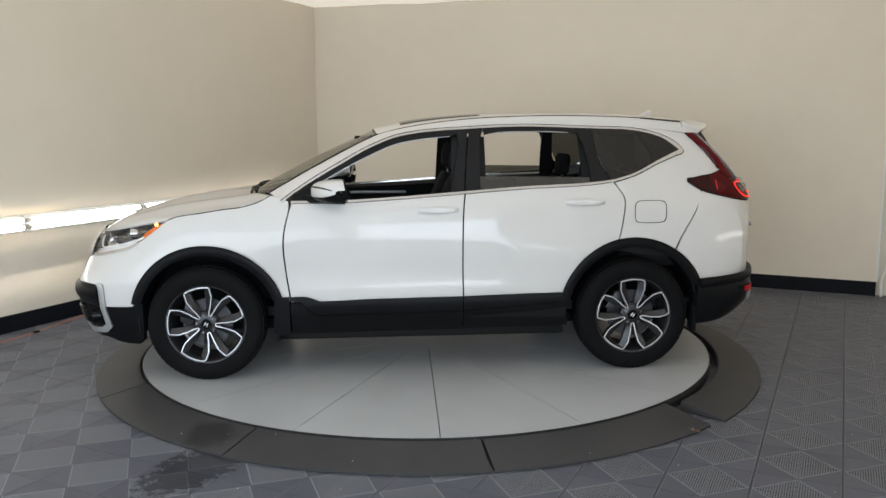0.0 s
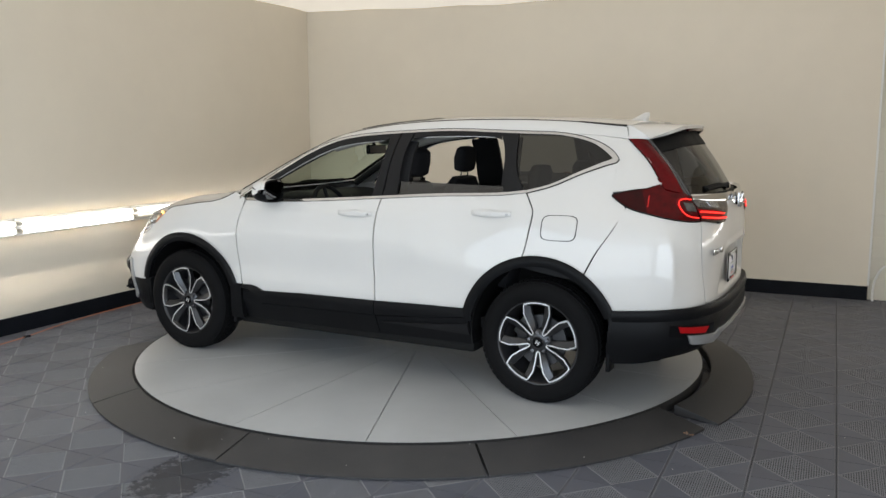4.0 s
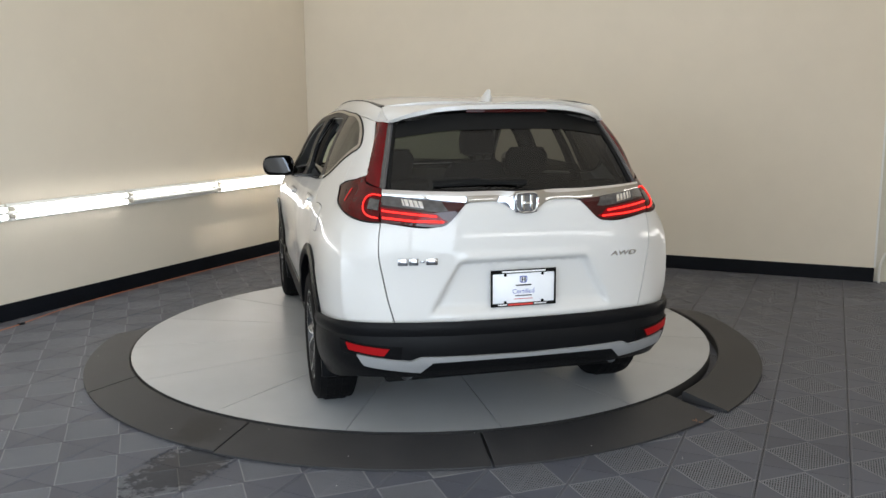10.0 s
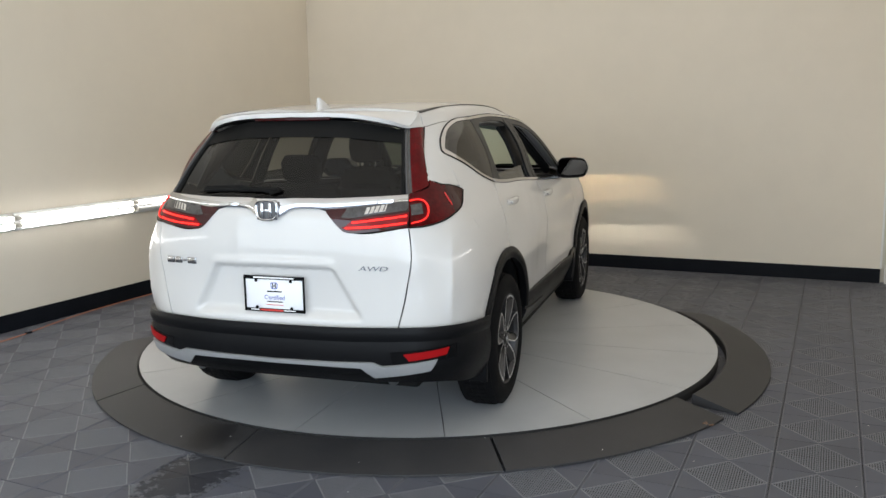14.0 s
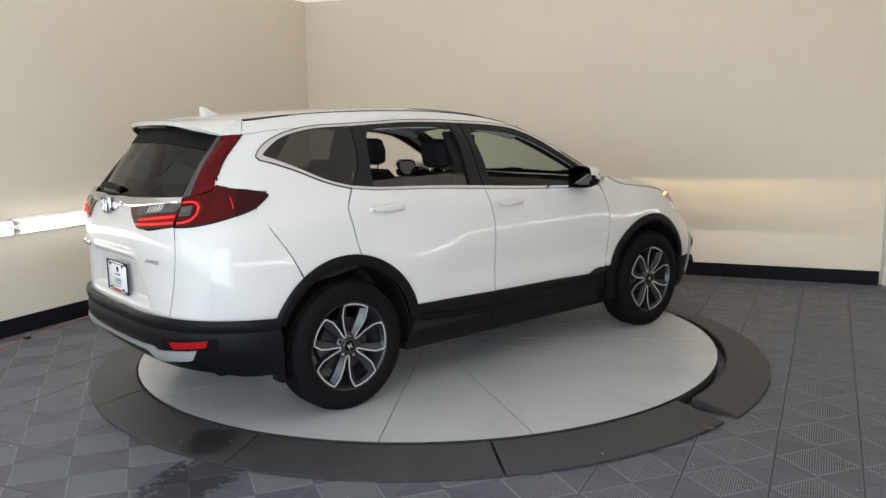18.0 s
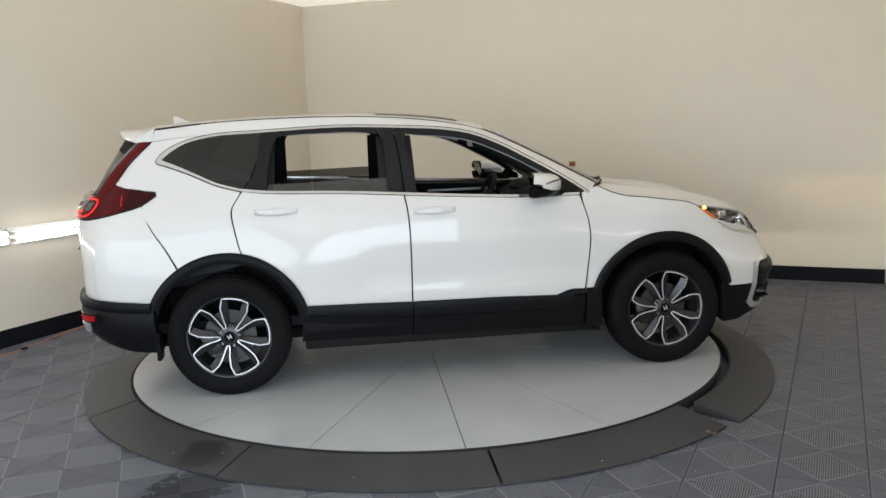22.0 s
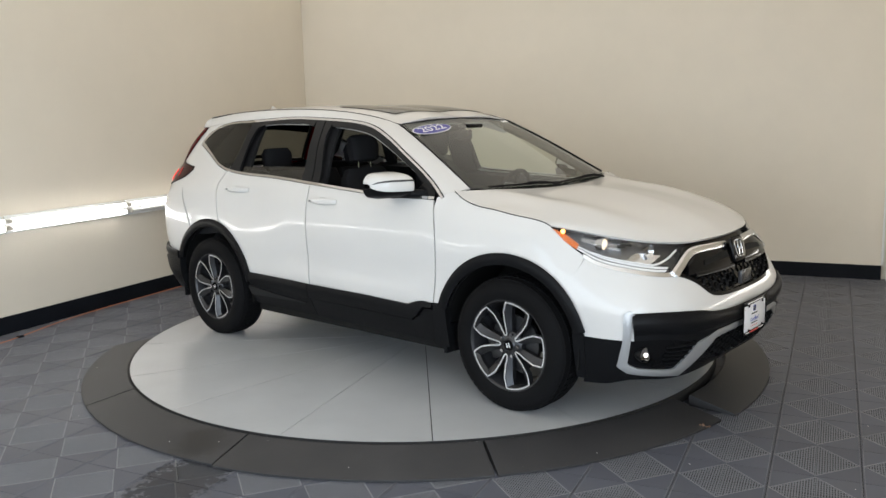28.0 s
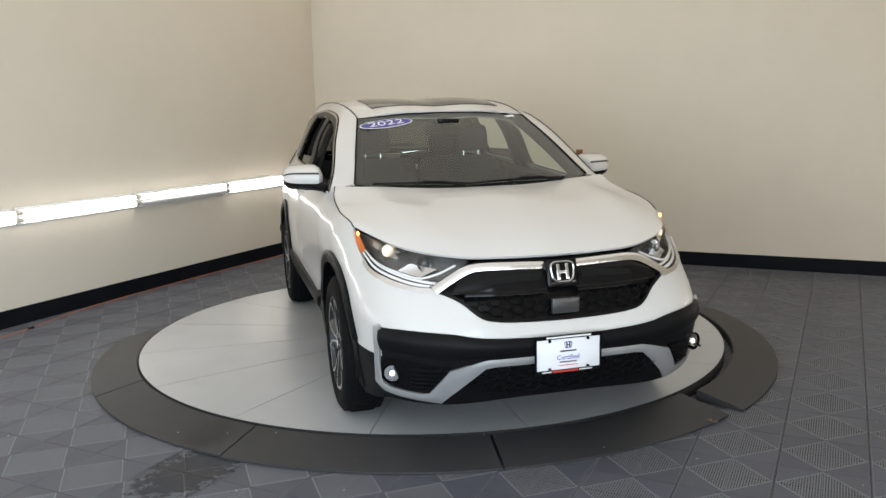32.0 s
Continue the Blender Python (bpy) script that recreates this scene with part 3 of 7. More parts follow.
M_STEEL = surface("brake_steel", (0.065, 0.065, 0.068), 0.45, 0.9, var=0.2)
M_GLASS = glass("clear_glass", (0.66, 0.76, 0.68), 0.0, 0.10)
M_TINT = glass("tinted_glass", (0.105, 0.11, 0.105), 0.0, 0.05)
M_STRIP = glass("smoked_glass", (0.16, 0.165, 0.16))
M_REAR = glass("rear_glass", (0.155, 0.162, 0.15), 0.0, 0.035)
M_LENS = glass("lamp_lens", (0.95, 0.95, 0.95), 0.0, 0.04)
M_MIRROR = surface("mirror_glass", (0.16, 0.165, 0.175), 0.02, 1.0, var=0.0, spread=0.02)
M_RED = surface("dark_red_lens", (0.024, 0.0003, 0.0008), 0.05, var=0.35, scale=14, coat=0.05, spread=0.03)
M_REDLENS = surface("clear_red_lens", (0.060, 0.0004, 0.0015), 0.05, var=0.45, scale=22, coat=0.05, spread=0.03)
M_STEM = surface("red_stem_lens", (0.080, 0.0005, 0.0018), 0.05, var=0.35, scale=9, coat=0.05, spread=0.04)
M_REDDARK = surface("smoked_red_lens", (0.030, 0.001, 0.002), 0.06, coat=0.6, spread=0.04)
M_REDPALE = surface("bright_red_facets", (0.17, 0.002, 0.005), 0.18, var=0.35, scale=40, grain=160, coat=0.15)
M_CLEARLENS = surface("smoked_clear_lens", (0.055, 0.054, 0.056), 0.10, 0.3, var=0.5, scale=30, grain=140, coat=0.6)
# passive bumper reflectors, with a faint red glow added
M_REFLECTOR = glowing("glowing_red_reflector", (1.0, 0.015, 0.015), 0.10, (0.20, 0.002, 0.004))
M_TAIL = glowing("lit_tail_lamp", (1.0, 0.022, 0.014), 2.2, (0.5, 0.01, 0.01))
M_TAILSIDE = glowing("lit_corner_bar", (1.0, 0.03, 0.025), 0.5, (0.3, 0.005, 0.005))
M_AMBER = surface("amber_lens", (0.62, 0.13, 0.010), 0.15, coat=0.4, spread=0.04)
M_AMBERLIT = glowing("lit_marker", (1.0, 0.50, 0.12), 5.0, (0.8, 0.3, 0.05))
M_BULB = glowing("lit_projector", (1.0, 0.76, 0.46), 0.85)
M_BEAM = glowing("headlight_filament", (1.0, 0.72, 0.38), 185000.0)
M_FOGBEAM = glowing("fog_filament", (1.0, 0.93, 0.78), 170000.0)
M_WING = surface("satin_chrome", (0.70, 0.70, 0.71), 0.22, 1.0, var=0.03, spread=0.05)
M_BADGE = surface("dark_chrome", (0.36, 0.36, 0.37), 0.12, 1.0, spread=0.04)
M_HOUSING = surface("lamp_bezel", (0.12, 0.12, 0.125), 0.22, 0.7)
M_FOGBULB = glowing("lit_fog_lamp", (1.0, 0.97, 0.90), 1.6)
M_CLOTH = surface("black_seat_cloth", (0.020, 0.020, 0.022), 0.75, var=0.2, grain=350, bump=0.3)
M_TRIM = surface("black_cabin_trim", (0.017, 0.017, 0.018), 0.55, var=0.15, grain=200, bump=0.15)
M_LINER = surface("grey_headliner", (0.34, 0.33, 0.31), 0.85, var=0.06, grain=300, bump=0.2)
M_PLATE = surface("white_plate_card", (0.80, 0.81, 0.84), 0.30, var=0.02)
M_INKBLUE = surface("blue_ink", (0.10, 0.13, 0.42), 0.4)
M_INKRED = surface("red_ink", (0.55, 0.04, 0.03), 0.4)
M_STICKER = surface("blue_sticker_vinyl", (0.045, 0.04, 0.27), 0.4, var=0.05)
M_WHITEINK = surface("white_ink", (0.82, 0.82, 0.82), 0.45, var=0.02)
M_GREYPLASTIC = surface("grey_sensor_cover", (0.045, 0.045, 0.048), 0.25, coat=0.2)
M_INNERLAMP = surface("lamp_reflector", (0.70, 0.70, 0.71), 0.15, 1.0)
M_GUIDE = surface("clear_light_guide", (0.80, 0.80, 0.80), 0.25, 0.0, coat=0.5)

for m in (M_RUBBER, M_SEAL, M_MESH, M_TRIM, M_CLOTH):
    m.node_tree.nodes["Principled BSDF"].inputs["Specular IOR Level"].default_value = 0.07

M_CLAD.node_tree.nodes["Principled BSDF"].inputs["Specular IOR Level"].default_value = 0.075
M_PILLAR.node_tree.nodes["Principled BSDF"].inputs["Specular IOR Level"].default_value = 0.15
for m in (M_RED, M_REDLENS, M_STEM, M_REDDARK, M_REFLECTOR, M_REDPALE):
    m.node_tree.nodes["Principled BSDF"].inputs["Specular IOR Level"].default_value = 0.15
M_GLOSS.node_tree.nodes["Principled BSDF"].inputs["Specular IOR Level"].default_value = 0.16
car = tagged(new("car"), "white compact suv with black cladding and lit lamps, on the turntable", "car")


def smooth_at(xs, ys, x):
    """Smooth curve through (xs, ys), without overshoot."""
    x = min(max(x, xs[0]), xs[-1])
    i = max(0, min(len(xs) - 2, int(np.searchsorted(xs, x)) - 1))
    slope = [(ys[k + 1] - ys[k]) / (xs[k + 1] - xs[k]) for k in range(len(xs) - 1)]

    def tangent(k):
        if k == 0:
            return slope[0]
        if k == len(xs) - 1:
            return slope[-1]
        a, b = slope[k - 1], slope[k]
        return 0.0 if a * b <= 0 else 2 * a * b / (a + b)

    h = xs[i + 1] - xs[i]
    s = (x - xs[i]) / h
    return (1 + 2 * s) * (1 - s) ** 2 * ys[i] + s * (1 - s) ** 2 * h * tangent(i) + s * s * (3 - 2 * s) * ys[i + 1] + s * s * (s - 1) * h * tangent(i + 1)


# half widths of the flank, by height, at stations along the car
W_Z = [0.22, 0.40, 0.55, 0.66, 0.75, 0.84, 0.92, 1.02, 1.10, 1.18, 1.36, 1.50, 1.60]
W_X = [-1.75, -1.20, -0.80, -0.62, -0.30, 0.70, 1.30, 1.80]
W_Y = [
    [0.850, 0.874, 0.886, 0.888, 0.885, 0.879, 0.872, 0.850, 0.810, 0.762, 0.672, 0.596, 0.530],
    [0.860, 0.884, 0.899, 0.9015, 0.895, 0.886, 0.878, 0.864, 0.836, 0.796, 0.716, 0.640, 0.560],
    [0.861, 0.884, 0.898, 0.9015, 0.899, 0.893, 0.884, 0.866, 0.836, 0.796, 0.724, 0.645, 0.565],
    [0.862, 0.884, 0.893, 0.897, 0.8975, 0.8945, 0.8885, 0.874, 0.840, 0.796, 0.730, 0.650, 0.569],
    [0.862, 0.884, 0.890, 0.894, 0.8965, 0.8950, 0.8900, 0.875, 0.840, 0.796, 0.732, 0.650, 0.570],
    [0.862, 0.884, 0.889, 0.8925, 0.8945, 0.8930, 0.8880, 0.871, 0.832, 0.788, 0.715, 0.635, 0.560],
    [0.860, 0.880, 0.890, 0.895, 0.898, 0.896, 0.889, 0.855, 0.800, 0.750, 0.690, 0.620, 0.550],
    [0.850, 0.868, 0.880, 0.886, 0.888, 0.879, 0.862, 0.815, 0.765, 0.720, 0.660, 0.600, 0.540],
]
F_Z, F_X = [0.20, 0.32, 0.45, 0.55, 0.65, 0.80, 0.90, 1.05], [2.10, 2.18, 2.225, 2.235, 2.205, 2.140, 2.085, 1.95]
R_Z, R_X = [0.20, 0.32, 0.45, 0.58, 0.75, 0.95, 1.10, 1.18, 1.35, 1.50, 1.60], [-2.08, -2.15, -2.225, -2.235, -2.235, -2.245, -2.235, -2.19, -2.06, -1.93, -1.85]
FC, RC, RN = 1.20, -1.40, 4.0


def nose_power(z):
    return smooth_at([0.2, 0.58, 0.75, 0.86, 1.05], [3.9, 3.8, 3.1, 2.75, 2.5], z)




def shoulder_crease(x, z):
    """A soft crease along the doors that steps down over the rear door and sinks into the front fender."""
    k = smooth_at([-1.15, -0.80, 0.95, 1.30], [0.0, 1.0, 1.0, 0.0], x) * smooth_at([0.55, 0.70, 1.00, 1.10], [0.0, 1.0, 1.0, 0.0], z)
    if k <= 0:
        return 0.0
    zc = smooth_at([-1.1, -0.62, -0.47, 0.72, 0.90, 1.15], [0.775, 0.785, 0.885, 0.895, 0.84, 0.78], x)
    return -0.060 * k * (math.sqrt((z - zc) ** 2 + 0.034 ** 2) - 0.11)


def half_width(x, z):
    rows = [smooth_at(W_Z, r, z) for r in W_Y]
    return smooth_at(W_X, rows, x) + shoulder_crease(x, z)


def flank(x, z):
    """The body's side at x and z."""
    b = half_width(x, z)
    if x > FC:
        a = smooth_at(F_Z, F_X, z) - FC
        n = nose_power(z)
        b *= max(0.0, 1 - ((x - FC) / a) ** n) ** (1 / n) if x - FC < a else 0.0
    if x < RC:
        a = RC - smooth_at(R_Z, R_X, z)
        b *= max(0.0, 1 - ((RC - x) / a) ** RN) ** (1 / RN) if RC - x < a else 0.0
    return Vector((x, b, z))


def end_point(psi, z, front):
    """The nose or tail, by the angle from the middle line round the body's end."""
    c, n, sgn = (FC, nose_power(z), 1) if front else (RC, RN, -1)
    a = abs((smooth_at(F_Z, F_X, z) if front else smooth_at(R_Z, R_X, z)) - c)
    x = c + sgn * 0.5
    ps = radians(psi)
    for _ in range(3):
        b = half_width(x, z)
        if ps >= math.pi / 2:
            r = b / math.sin(ps)
        else:
            r = ((math.cos(ps) / a) ** n + (math.sin(ps) / b) ** n) ** (-1 / n)
        x = c + sgn * r * math.cos(ps)
    return Vector((x, r * math.sin(ps), z))


def nose(psi, z):
    return end_point(psi, z, True)


def tail(psi, z):
    return end_point(psi, z, False)


def psi_y(y, z, front):
    lo, hi = 0.0, 89.0
    for _ in range(26):
        mid = (lo + hi) / 2
        if end_point(mid, z, front).y < y:
            lo = mid
        else:
            hi = mid
    return (lo, z)


def psi_x(x, z, front):
    c, sgn = (FC, 1) if front else (RC, -1)
    y = flank(x, z).y
    return (math.degrees(math.atan2(y, sgn * (x - c))), z)


def NY_(y, z):
    return psi_y(y, z, True)


def NX_(x, z):
    return psi_x(x, z, True)


def TY_(y, z):
    return psi_y(y, z, False)


def TX_(x, z):
    return psi_x(x, z, False)


def line2(pts, n, corner):
    v = [Vector((*p, 0.0)) if len(p) == 2 else Vector(p) for p in pts]
    return poly_line(v, n) if corner else spline(v, n)


def coons(b, t, l, r):
    n, m = len(b), len(l)
    out = []
    for j in range(m):
        v = j / (m - 1)
        row = []
        for i in range(n):
            u = i / (n - 1)
            p = b[i] * (1 - v) + t[i] * v + l[j] * (1 - u) + r[j] * u
            p = p - (b[0] * ((1 - u) * (1 - v)) + b[-1] * (u * (1 - v)) + t[0] * ((1 - u) * v) + t[-1] * (u * v))
            row.append(p)
        out.append(row)
    return out


def grid_of(f, bottom, top, left=None, right=None, n=24, m=16, corner=False):
    b, t = line2(bottom, n, corner), line2(top, n, corner)
    l = line2(left or [tuple(b[0]), tuple(t[0])], m, corner)
    r = line2(right or [tuple(b[-1]), tuple(t[-1])], m, corner)
    g = coons(b, t, l, r)
    if f is None:
        return g
    return [[f(p.x, p.y) for p in row] for row in g]


def normals_of(g, heart=None):
    m, n = len(g), len(g[0])
    out = []
    for j in range(m):
        row = []
        for i in range(n):
            du = g[j][min(i + 1, n - 1)] - g[j][max(i - 1, 0)]
            dv = g[min(j + 1, m - 1)][i] - g[max(j - 1, 0)][i]
            w = du.cross(dv)
            if w.length < 1e-9:
                w = Vector((0, 0, 1))
            w.normalize()
            c = Vector((g[j][i].x * 0.55, 0, 0.75)) if heart is None else Vector(heart)
            row.append(-w if w.dot(g[j][i] - c) < 0 else w)
        out.append(row)
    return out


def shifted(g, off, heart=None):
    nn = normals_of(g, heart)
    return [[p + q * off for p, q in zip(a, b)] for a, b in zip(g, nn)]


def shell(g, side=1, thick=0.014, off=0.0, heart=None, bm=None):
    """A sheet with turned-in edges, from a grid of points."""
    nn = normals_of(g, heart)
    bm = bm or bmesh.new()
    flip = Vector((1, side, 1))
    top = [[bm.verts.new((p + q * off) * flip) for p, q in zip(a, b)] for a, b in zip(g, nn)]
    m, n = len(g), len(g[0])
    mid_n = nn[m // 2][n // 2]
    du, dv = g[m // 2][n // 2] - g[m // 2][n // 2 - 1], g[m // 2][n // 2] - g[m // 2 - 1][n // 2]
    ccw = (du.cross(dv).dot(mid_n) > 0) == (side > 0)

    def face(a, b, c, d):
        vs = []
        for v in (a, b, c, d):
            if v not in vs:
                vs.append(v)
        if len(vs) > 2:
            try:
                bm.faces.new(vs if ccw else vs[::-1])
            except ValueError:
                pass

    for j in range(m - 1):
        for i in range(n - 1):
            face(top[j][i], top[j][i + 1], top[j + 1][i + 1], top[j + 1][i])
    if thick:
        loop = [(0, i) for i in range(n)] + [(j, n - 1) for j in range(1, m)] + [(m - 1, i) for i in range(n - 2, -1, -1)] + [(j, 0) for j in range(m - 2, 0, -1)]
        low = [bm.verts.new((g[j][i] + nn[j][i] * (off - thick)) * flip) for j, i in loop]
        for k in range(len(loop)):
            (j, i), (j2, i2) = loop[k], loop[(k + 1) % len(loop)]
            face(top[j2][i2], top[j][i], low[k], low[(k + 1) % len(loop)])
    return bm


def skin(name, f, bottom, top, left=None, right=None, n=24, m=16, mat=None, parent=None, sides=(1, -1), off=0.0, thick=0.014, corner=False, label="", heart=None, warp=None):
    """The same panel on both flanks (or one)."""
    g = grid_of(f, bottom, top, left, right, n, m, corner)
    if warp:
        g = [[warp(p) for p in row] for row in g]
    made = []
    for s in sides:
        par = parent[s] if isinstance(parent, dict) else (parent or car)
        made.append(part(name, shell(g, s, thick, off, heart), mat, par, label))
    return made


def whole(g_half, thick=0.014, off=0.0, heart=None):
    """A panel across the middle line from its left half, whose first column lies on that line."""
    g = [[Vector((p.x, -p.y, p.z)) for p in row[:0:-1]] + row for row in g_half]
    return shell(g, 1, thick, off, heart)


# --- key lines in side view (x, z) ---
ARCH_F, ARCH_R, ARCH_Z = 1.325, -1.325, 0.375
BELT = [(0.80, 1.082), (0.484, 1.083), (0.149, 1.100), (-0.253, 1.127), (-0.655, 1.154), (-1.057, 1.172), (-1.215, 1.190)]
QLOW = [(-1.215, 1.190), (-1.356, 1.230), (-1.518, 1.302), (-1.640, 1.348), (-1.705, 1.372)]
QUP = [(-1.705, 1.372), (-1.665, 1.425), (-1.562, 1.480), (-1.386, 1.521), (-1.095, 1.535)]
TOPLINE = [(-1.095, 1.535), (-0.659, 1.549), (-0.316, 1.537), (-0.007, 1.515), (0.164, 1.484), (0.333, 1.417), (0.503, 1.325), (0.674, 1.226), (0.790, 1.150), (0.862, 1.096)]
DOOR_F = [(0.812, 0.495), (0.838, 0.675), (0.849, 0.844), (0.836, 0.946), (0.812, 1.040), (0.800, 1.082)]
DOOR_B = [(-0.250, 0.488), (-0.247, 0.712), (-0.250, 0.950), (-0.258, 1.060), (-0.268, 1.128)]
DOOR_R = [(-1.205, 0.775), (-1.224, 0.830), (-1.262, 0.984), (-1.272, 1.090), (-1.240, 1.150), (-1.215, 1.190)]


def arc(cx, r, a0, a1, n=9):
    """A wheel arch line; the rear one is a little larger, both widen towards the feet at the back."""
    out = []
    for i in range(n):
        a = radians(a0 + (a1 - a0) * i / (n - 1))
        k = r + (0.014 if cx < 0 else 0.004) + (0.020 if cx > 0 else 0.006) * max(0.0, -math.cos(a)) ** 2
        out.append((cx + k * math.cos(a), ARCH_Z + k * math.sin(a)))
    return out


R_ARCH = 0.456
GAPW = 0.0045

# --- doors ---
doors_f, doors_r = {}, {}
front_door = skin("front_door", flank, [(-0.250 + GAPW, 0.480), (0.30, 0.480), (0.812 - GAPW, 0.480)], [(-0.268 + GAPW, 1.126), (0.149, 1.098), (0.484, 1.081), (0.80 - GAPW, 1.080)],
                  [(-0.250 + GAPW, 0.480)] + [(x + GAPW, z) for x, z in DOOR_B[1:-1]] + [(-0.268 + GAPW, 1.126)], [(0.812 - GAPW, 0.480)] + [(x - GAPW, z) for x, z in DOOR_F[1:-1]] + [(0.80 - GAPW, 1.080)], 34, 44, M_PAINT)
arch_door = arc(ARCH_R, R_ARCH - 0.02, 16, 73, 10)
rear_door = skin("rear_door", flank, arch_door[::-1] + [(-0.84, 0.470), (-0.60, 0.470), (-0.250 - GAPW, 0.470)], [(-1.215 + GAPW, 1.188), (-1.057, 1.170), (-0.655, 1.152), (-0.268 - GAPW, 1.126)],
                 [(x + GAPW, z) for x, z in [arch_door[-1]] + DOOR_R[1:-1]] + [(-1.215 + GAPW, 1.188)], [(-0.250 - GAPW, 0.470)] + [(x - GAPW, z) for x, z in DOOR_B[1:-1]] + [(-0.268 - GAPW, 1.126)], 44, 44, M_PAINT)
for s, a, b in zip((1, -1), front_door, rear_door):
    doors_f[s], doors_r[s] = a, b


def door_handle(door, s, cx, cz):
    y = flank(cx, cz).y
    rows = []
    for i in range(15):
        t = i / 14
        x = cx - 0.125 + 0.25 * t
        d = 0.004 + 0.022 * math.sin(math.pi * t) ** 0.45
        hgt = 0.013 + 0.007 * math.sin(math.pi * t)
        base = flank(x, cz).y
        rows.append([Vector((x, base + d * f, cz + hgt * g)) for f, g in ((0.25, 0.9), (0.75, 1.0), (1.0, 0.55), (1.0, -0.55), (0.75, -1.0), (0.25, -0.9))])
    part("handle", shell(rows, s, 0.006), M_PAINT, door, "body-coloured door handle")
    # recess cup behind the grip
    bm = bmesh.new()
    ring = [bm.verts.new((cx + 0.062 * math.cos(a), s * (flank(cx, cz).y + 0.0035), cz - 0.006 + 0.032 * math.sin(a))) for a in [2 * math.pi * i / 20 for i in range(20)]]
    mid = bm.verts.new((cx, s * (flank(cx, cz).y + 0.0020), cz - 0.006))
    for i in range(20):
        bm.faces.new((ring[i], ring[(i + 1) % 20], mid) if s > 0 else (ring[(i + 1) % 20], ring[i], mid))
    part("handle_cup", bm, M_PAINT, door)
    part("lock_cap", cyl((cx - 0.105, s * (y + 0.016), cz), (cx - 0.105, s * (y + 0.030), cz), 0.006, seg=10), M_SATIN, door)


for s in (1, -1):
    door_handle(doors_f[s], s, -0.098, 1.033)
    door_handle(doors_r[s], s, -1.020, 1.069)

# --- fenders and quarter panels ---
HOODLINE = [(0.925, 1.128), (1.00, 1.090), (1.10, 1.062), (1.217, 1.048), (1.335, 1.030), (1.505, 1.002), (1.548, 0.984)]
fender_top = [(0.812, 1.094), (0.925, 1.128), (1.00, 1.092), (1.217, 1.048), (1.335, 1.030), (1.505, 1.002), (1.548, 0.982), (1.641, 0.910), (1.738, 0.845)]
arch_fender = arc(ARCH_F, R_ARCH - 0.02, 165, 47, 12)
fender = skin("fender", flank, [(0.815, 0.492)] + arch_fender[:] , fender_top, [(0.815 + GAPW, 0.492)] + [(x + GAPW, z) for x, z in DOOR_F[1:-1]] + [(0.812 + GAPW, 1.094)], [arch_fender[-1], (1.719, 0.790), (1.738, 0.845)], 40, 30, M_PAINT)
quarter = {}
SEAM_R = [(-1.580, 0.770), (-1.646, 0.880), (-1.734, 1.019), (-1.784, 1.132)]
arch_q = arc(ARCH_R, R_ARCH - 0.02, 74, 124, 9)
q = skin("quarter_panel", flank, arch_q, [(-1.215 - GAPW, 1.190), (-1.356, 1.228), (-1.518, 1.300), (-1.640, 1.346), (-1.702, 1.366)],
         [(x - GAPW, z) for x, z in [arch_q[0]] + DOOR_R[1:-1]] + [(-1.215 - GAPW, 1.190)], [arch_q[-1], (-1.646, 0.880), (-1.734, 1.019), (-1.782, 1.128), (-1.706, 1.190), (-1.702, 1.366)], 20, 26, M_PAINT)
for s, ob in zip((1, -1), q):
    quarter[s] = ob
skin("pillar_panel", flank, [(-1.690, 1.362), (-1.672, 1.300), (-1.672, 1.207)], [(-1.386, 1.522), (-1.56, 1.512), (-1.735, 1.492)],
     [(-1.690, 1.362), (-1.668, 1.425), (-1.562, 1.481), (-1.386, 1.522)], [(-1.672, 1.207), (-1.877, 1.229), (-1.945, 1.248), (-1.950, 1.270), (-1.863, 1.371), (-1.735, 1.492)], 14, 26, M_PAINT, quarter, off=-0.0012)
# fuel door on the left flank
def rounded_patch(cx, cz, hw, hh, rings_, off, power=5.0):
    """A rounded square patch on the left flank."""
    bm, loops = bmesh.new(), []
    for r, o in rings_:
        loop = []
        for k in range(40):
            a = 2 * math.pi * k / 40
            c, s_ = math.cos(a), math.sin(a)
            q0 = (abs(c) ** power + abs(s_) ** power) ** (-1 / power)
            p = flank(cx + hw * r * c * q0 - 0.06 * hh * r * s_ * q0, cz + hh * r * s_ * q0)
            loop.append(bm.verts.new(p + Vector((0, off + o, 0))))
        loops.append(loop)
    for a, b in zip(loops, loops[1:]):
        for k in range(40):
            bm.faces.new((a[k], b[k], b[(k + 1) % 40], a[(k + 1) % 40]))
    return bm


part("fuel_door", rounded_patch(-1.435, 1.007, 0.100, 0.068, [(0.02, 0.0), (0.35, 0.0), (0.7, 0.0), (0.96, 0.0), (1.0, -0.004)], 0.004), M_PAINT, quarter[1], "rounded fuel filler door")
part("fuel_door_gap", rounded_patch(-1.435, 1.007, 0.100, 0.068, [(0.97, 0.0), (1.035, 0.0)], 0.0014), M_SEAL, quarter[1])

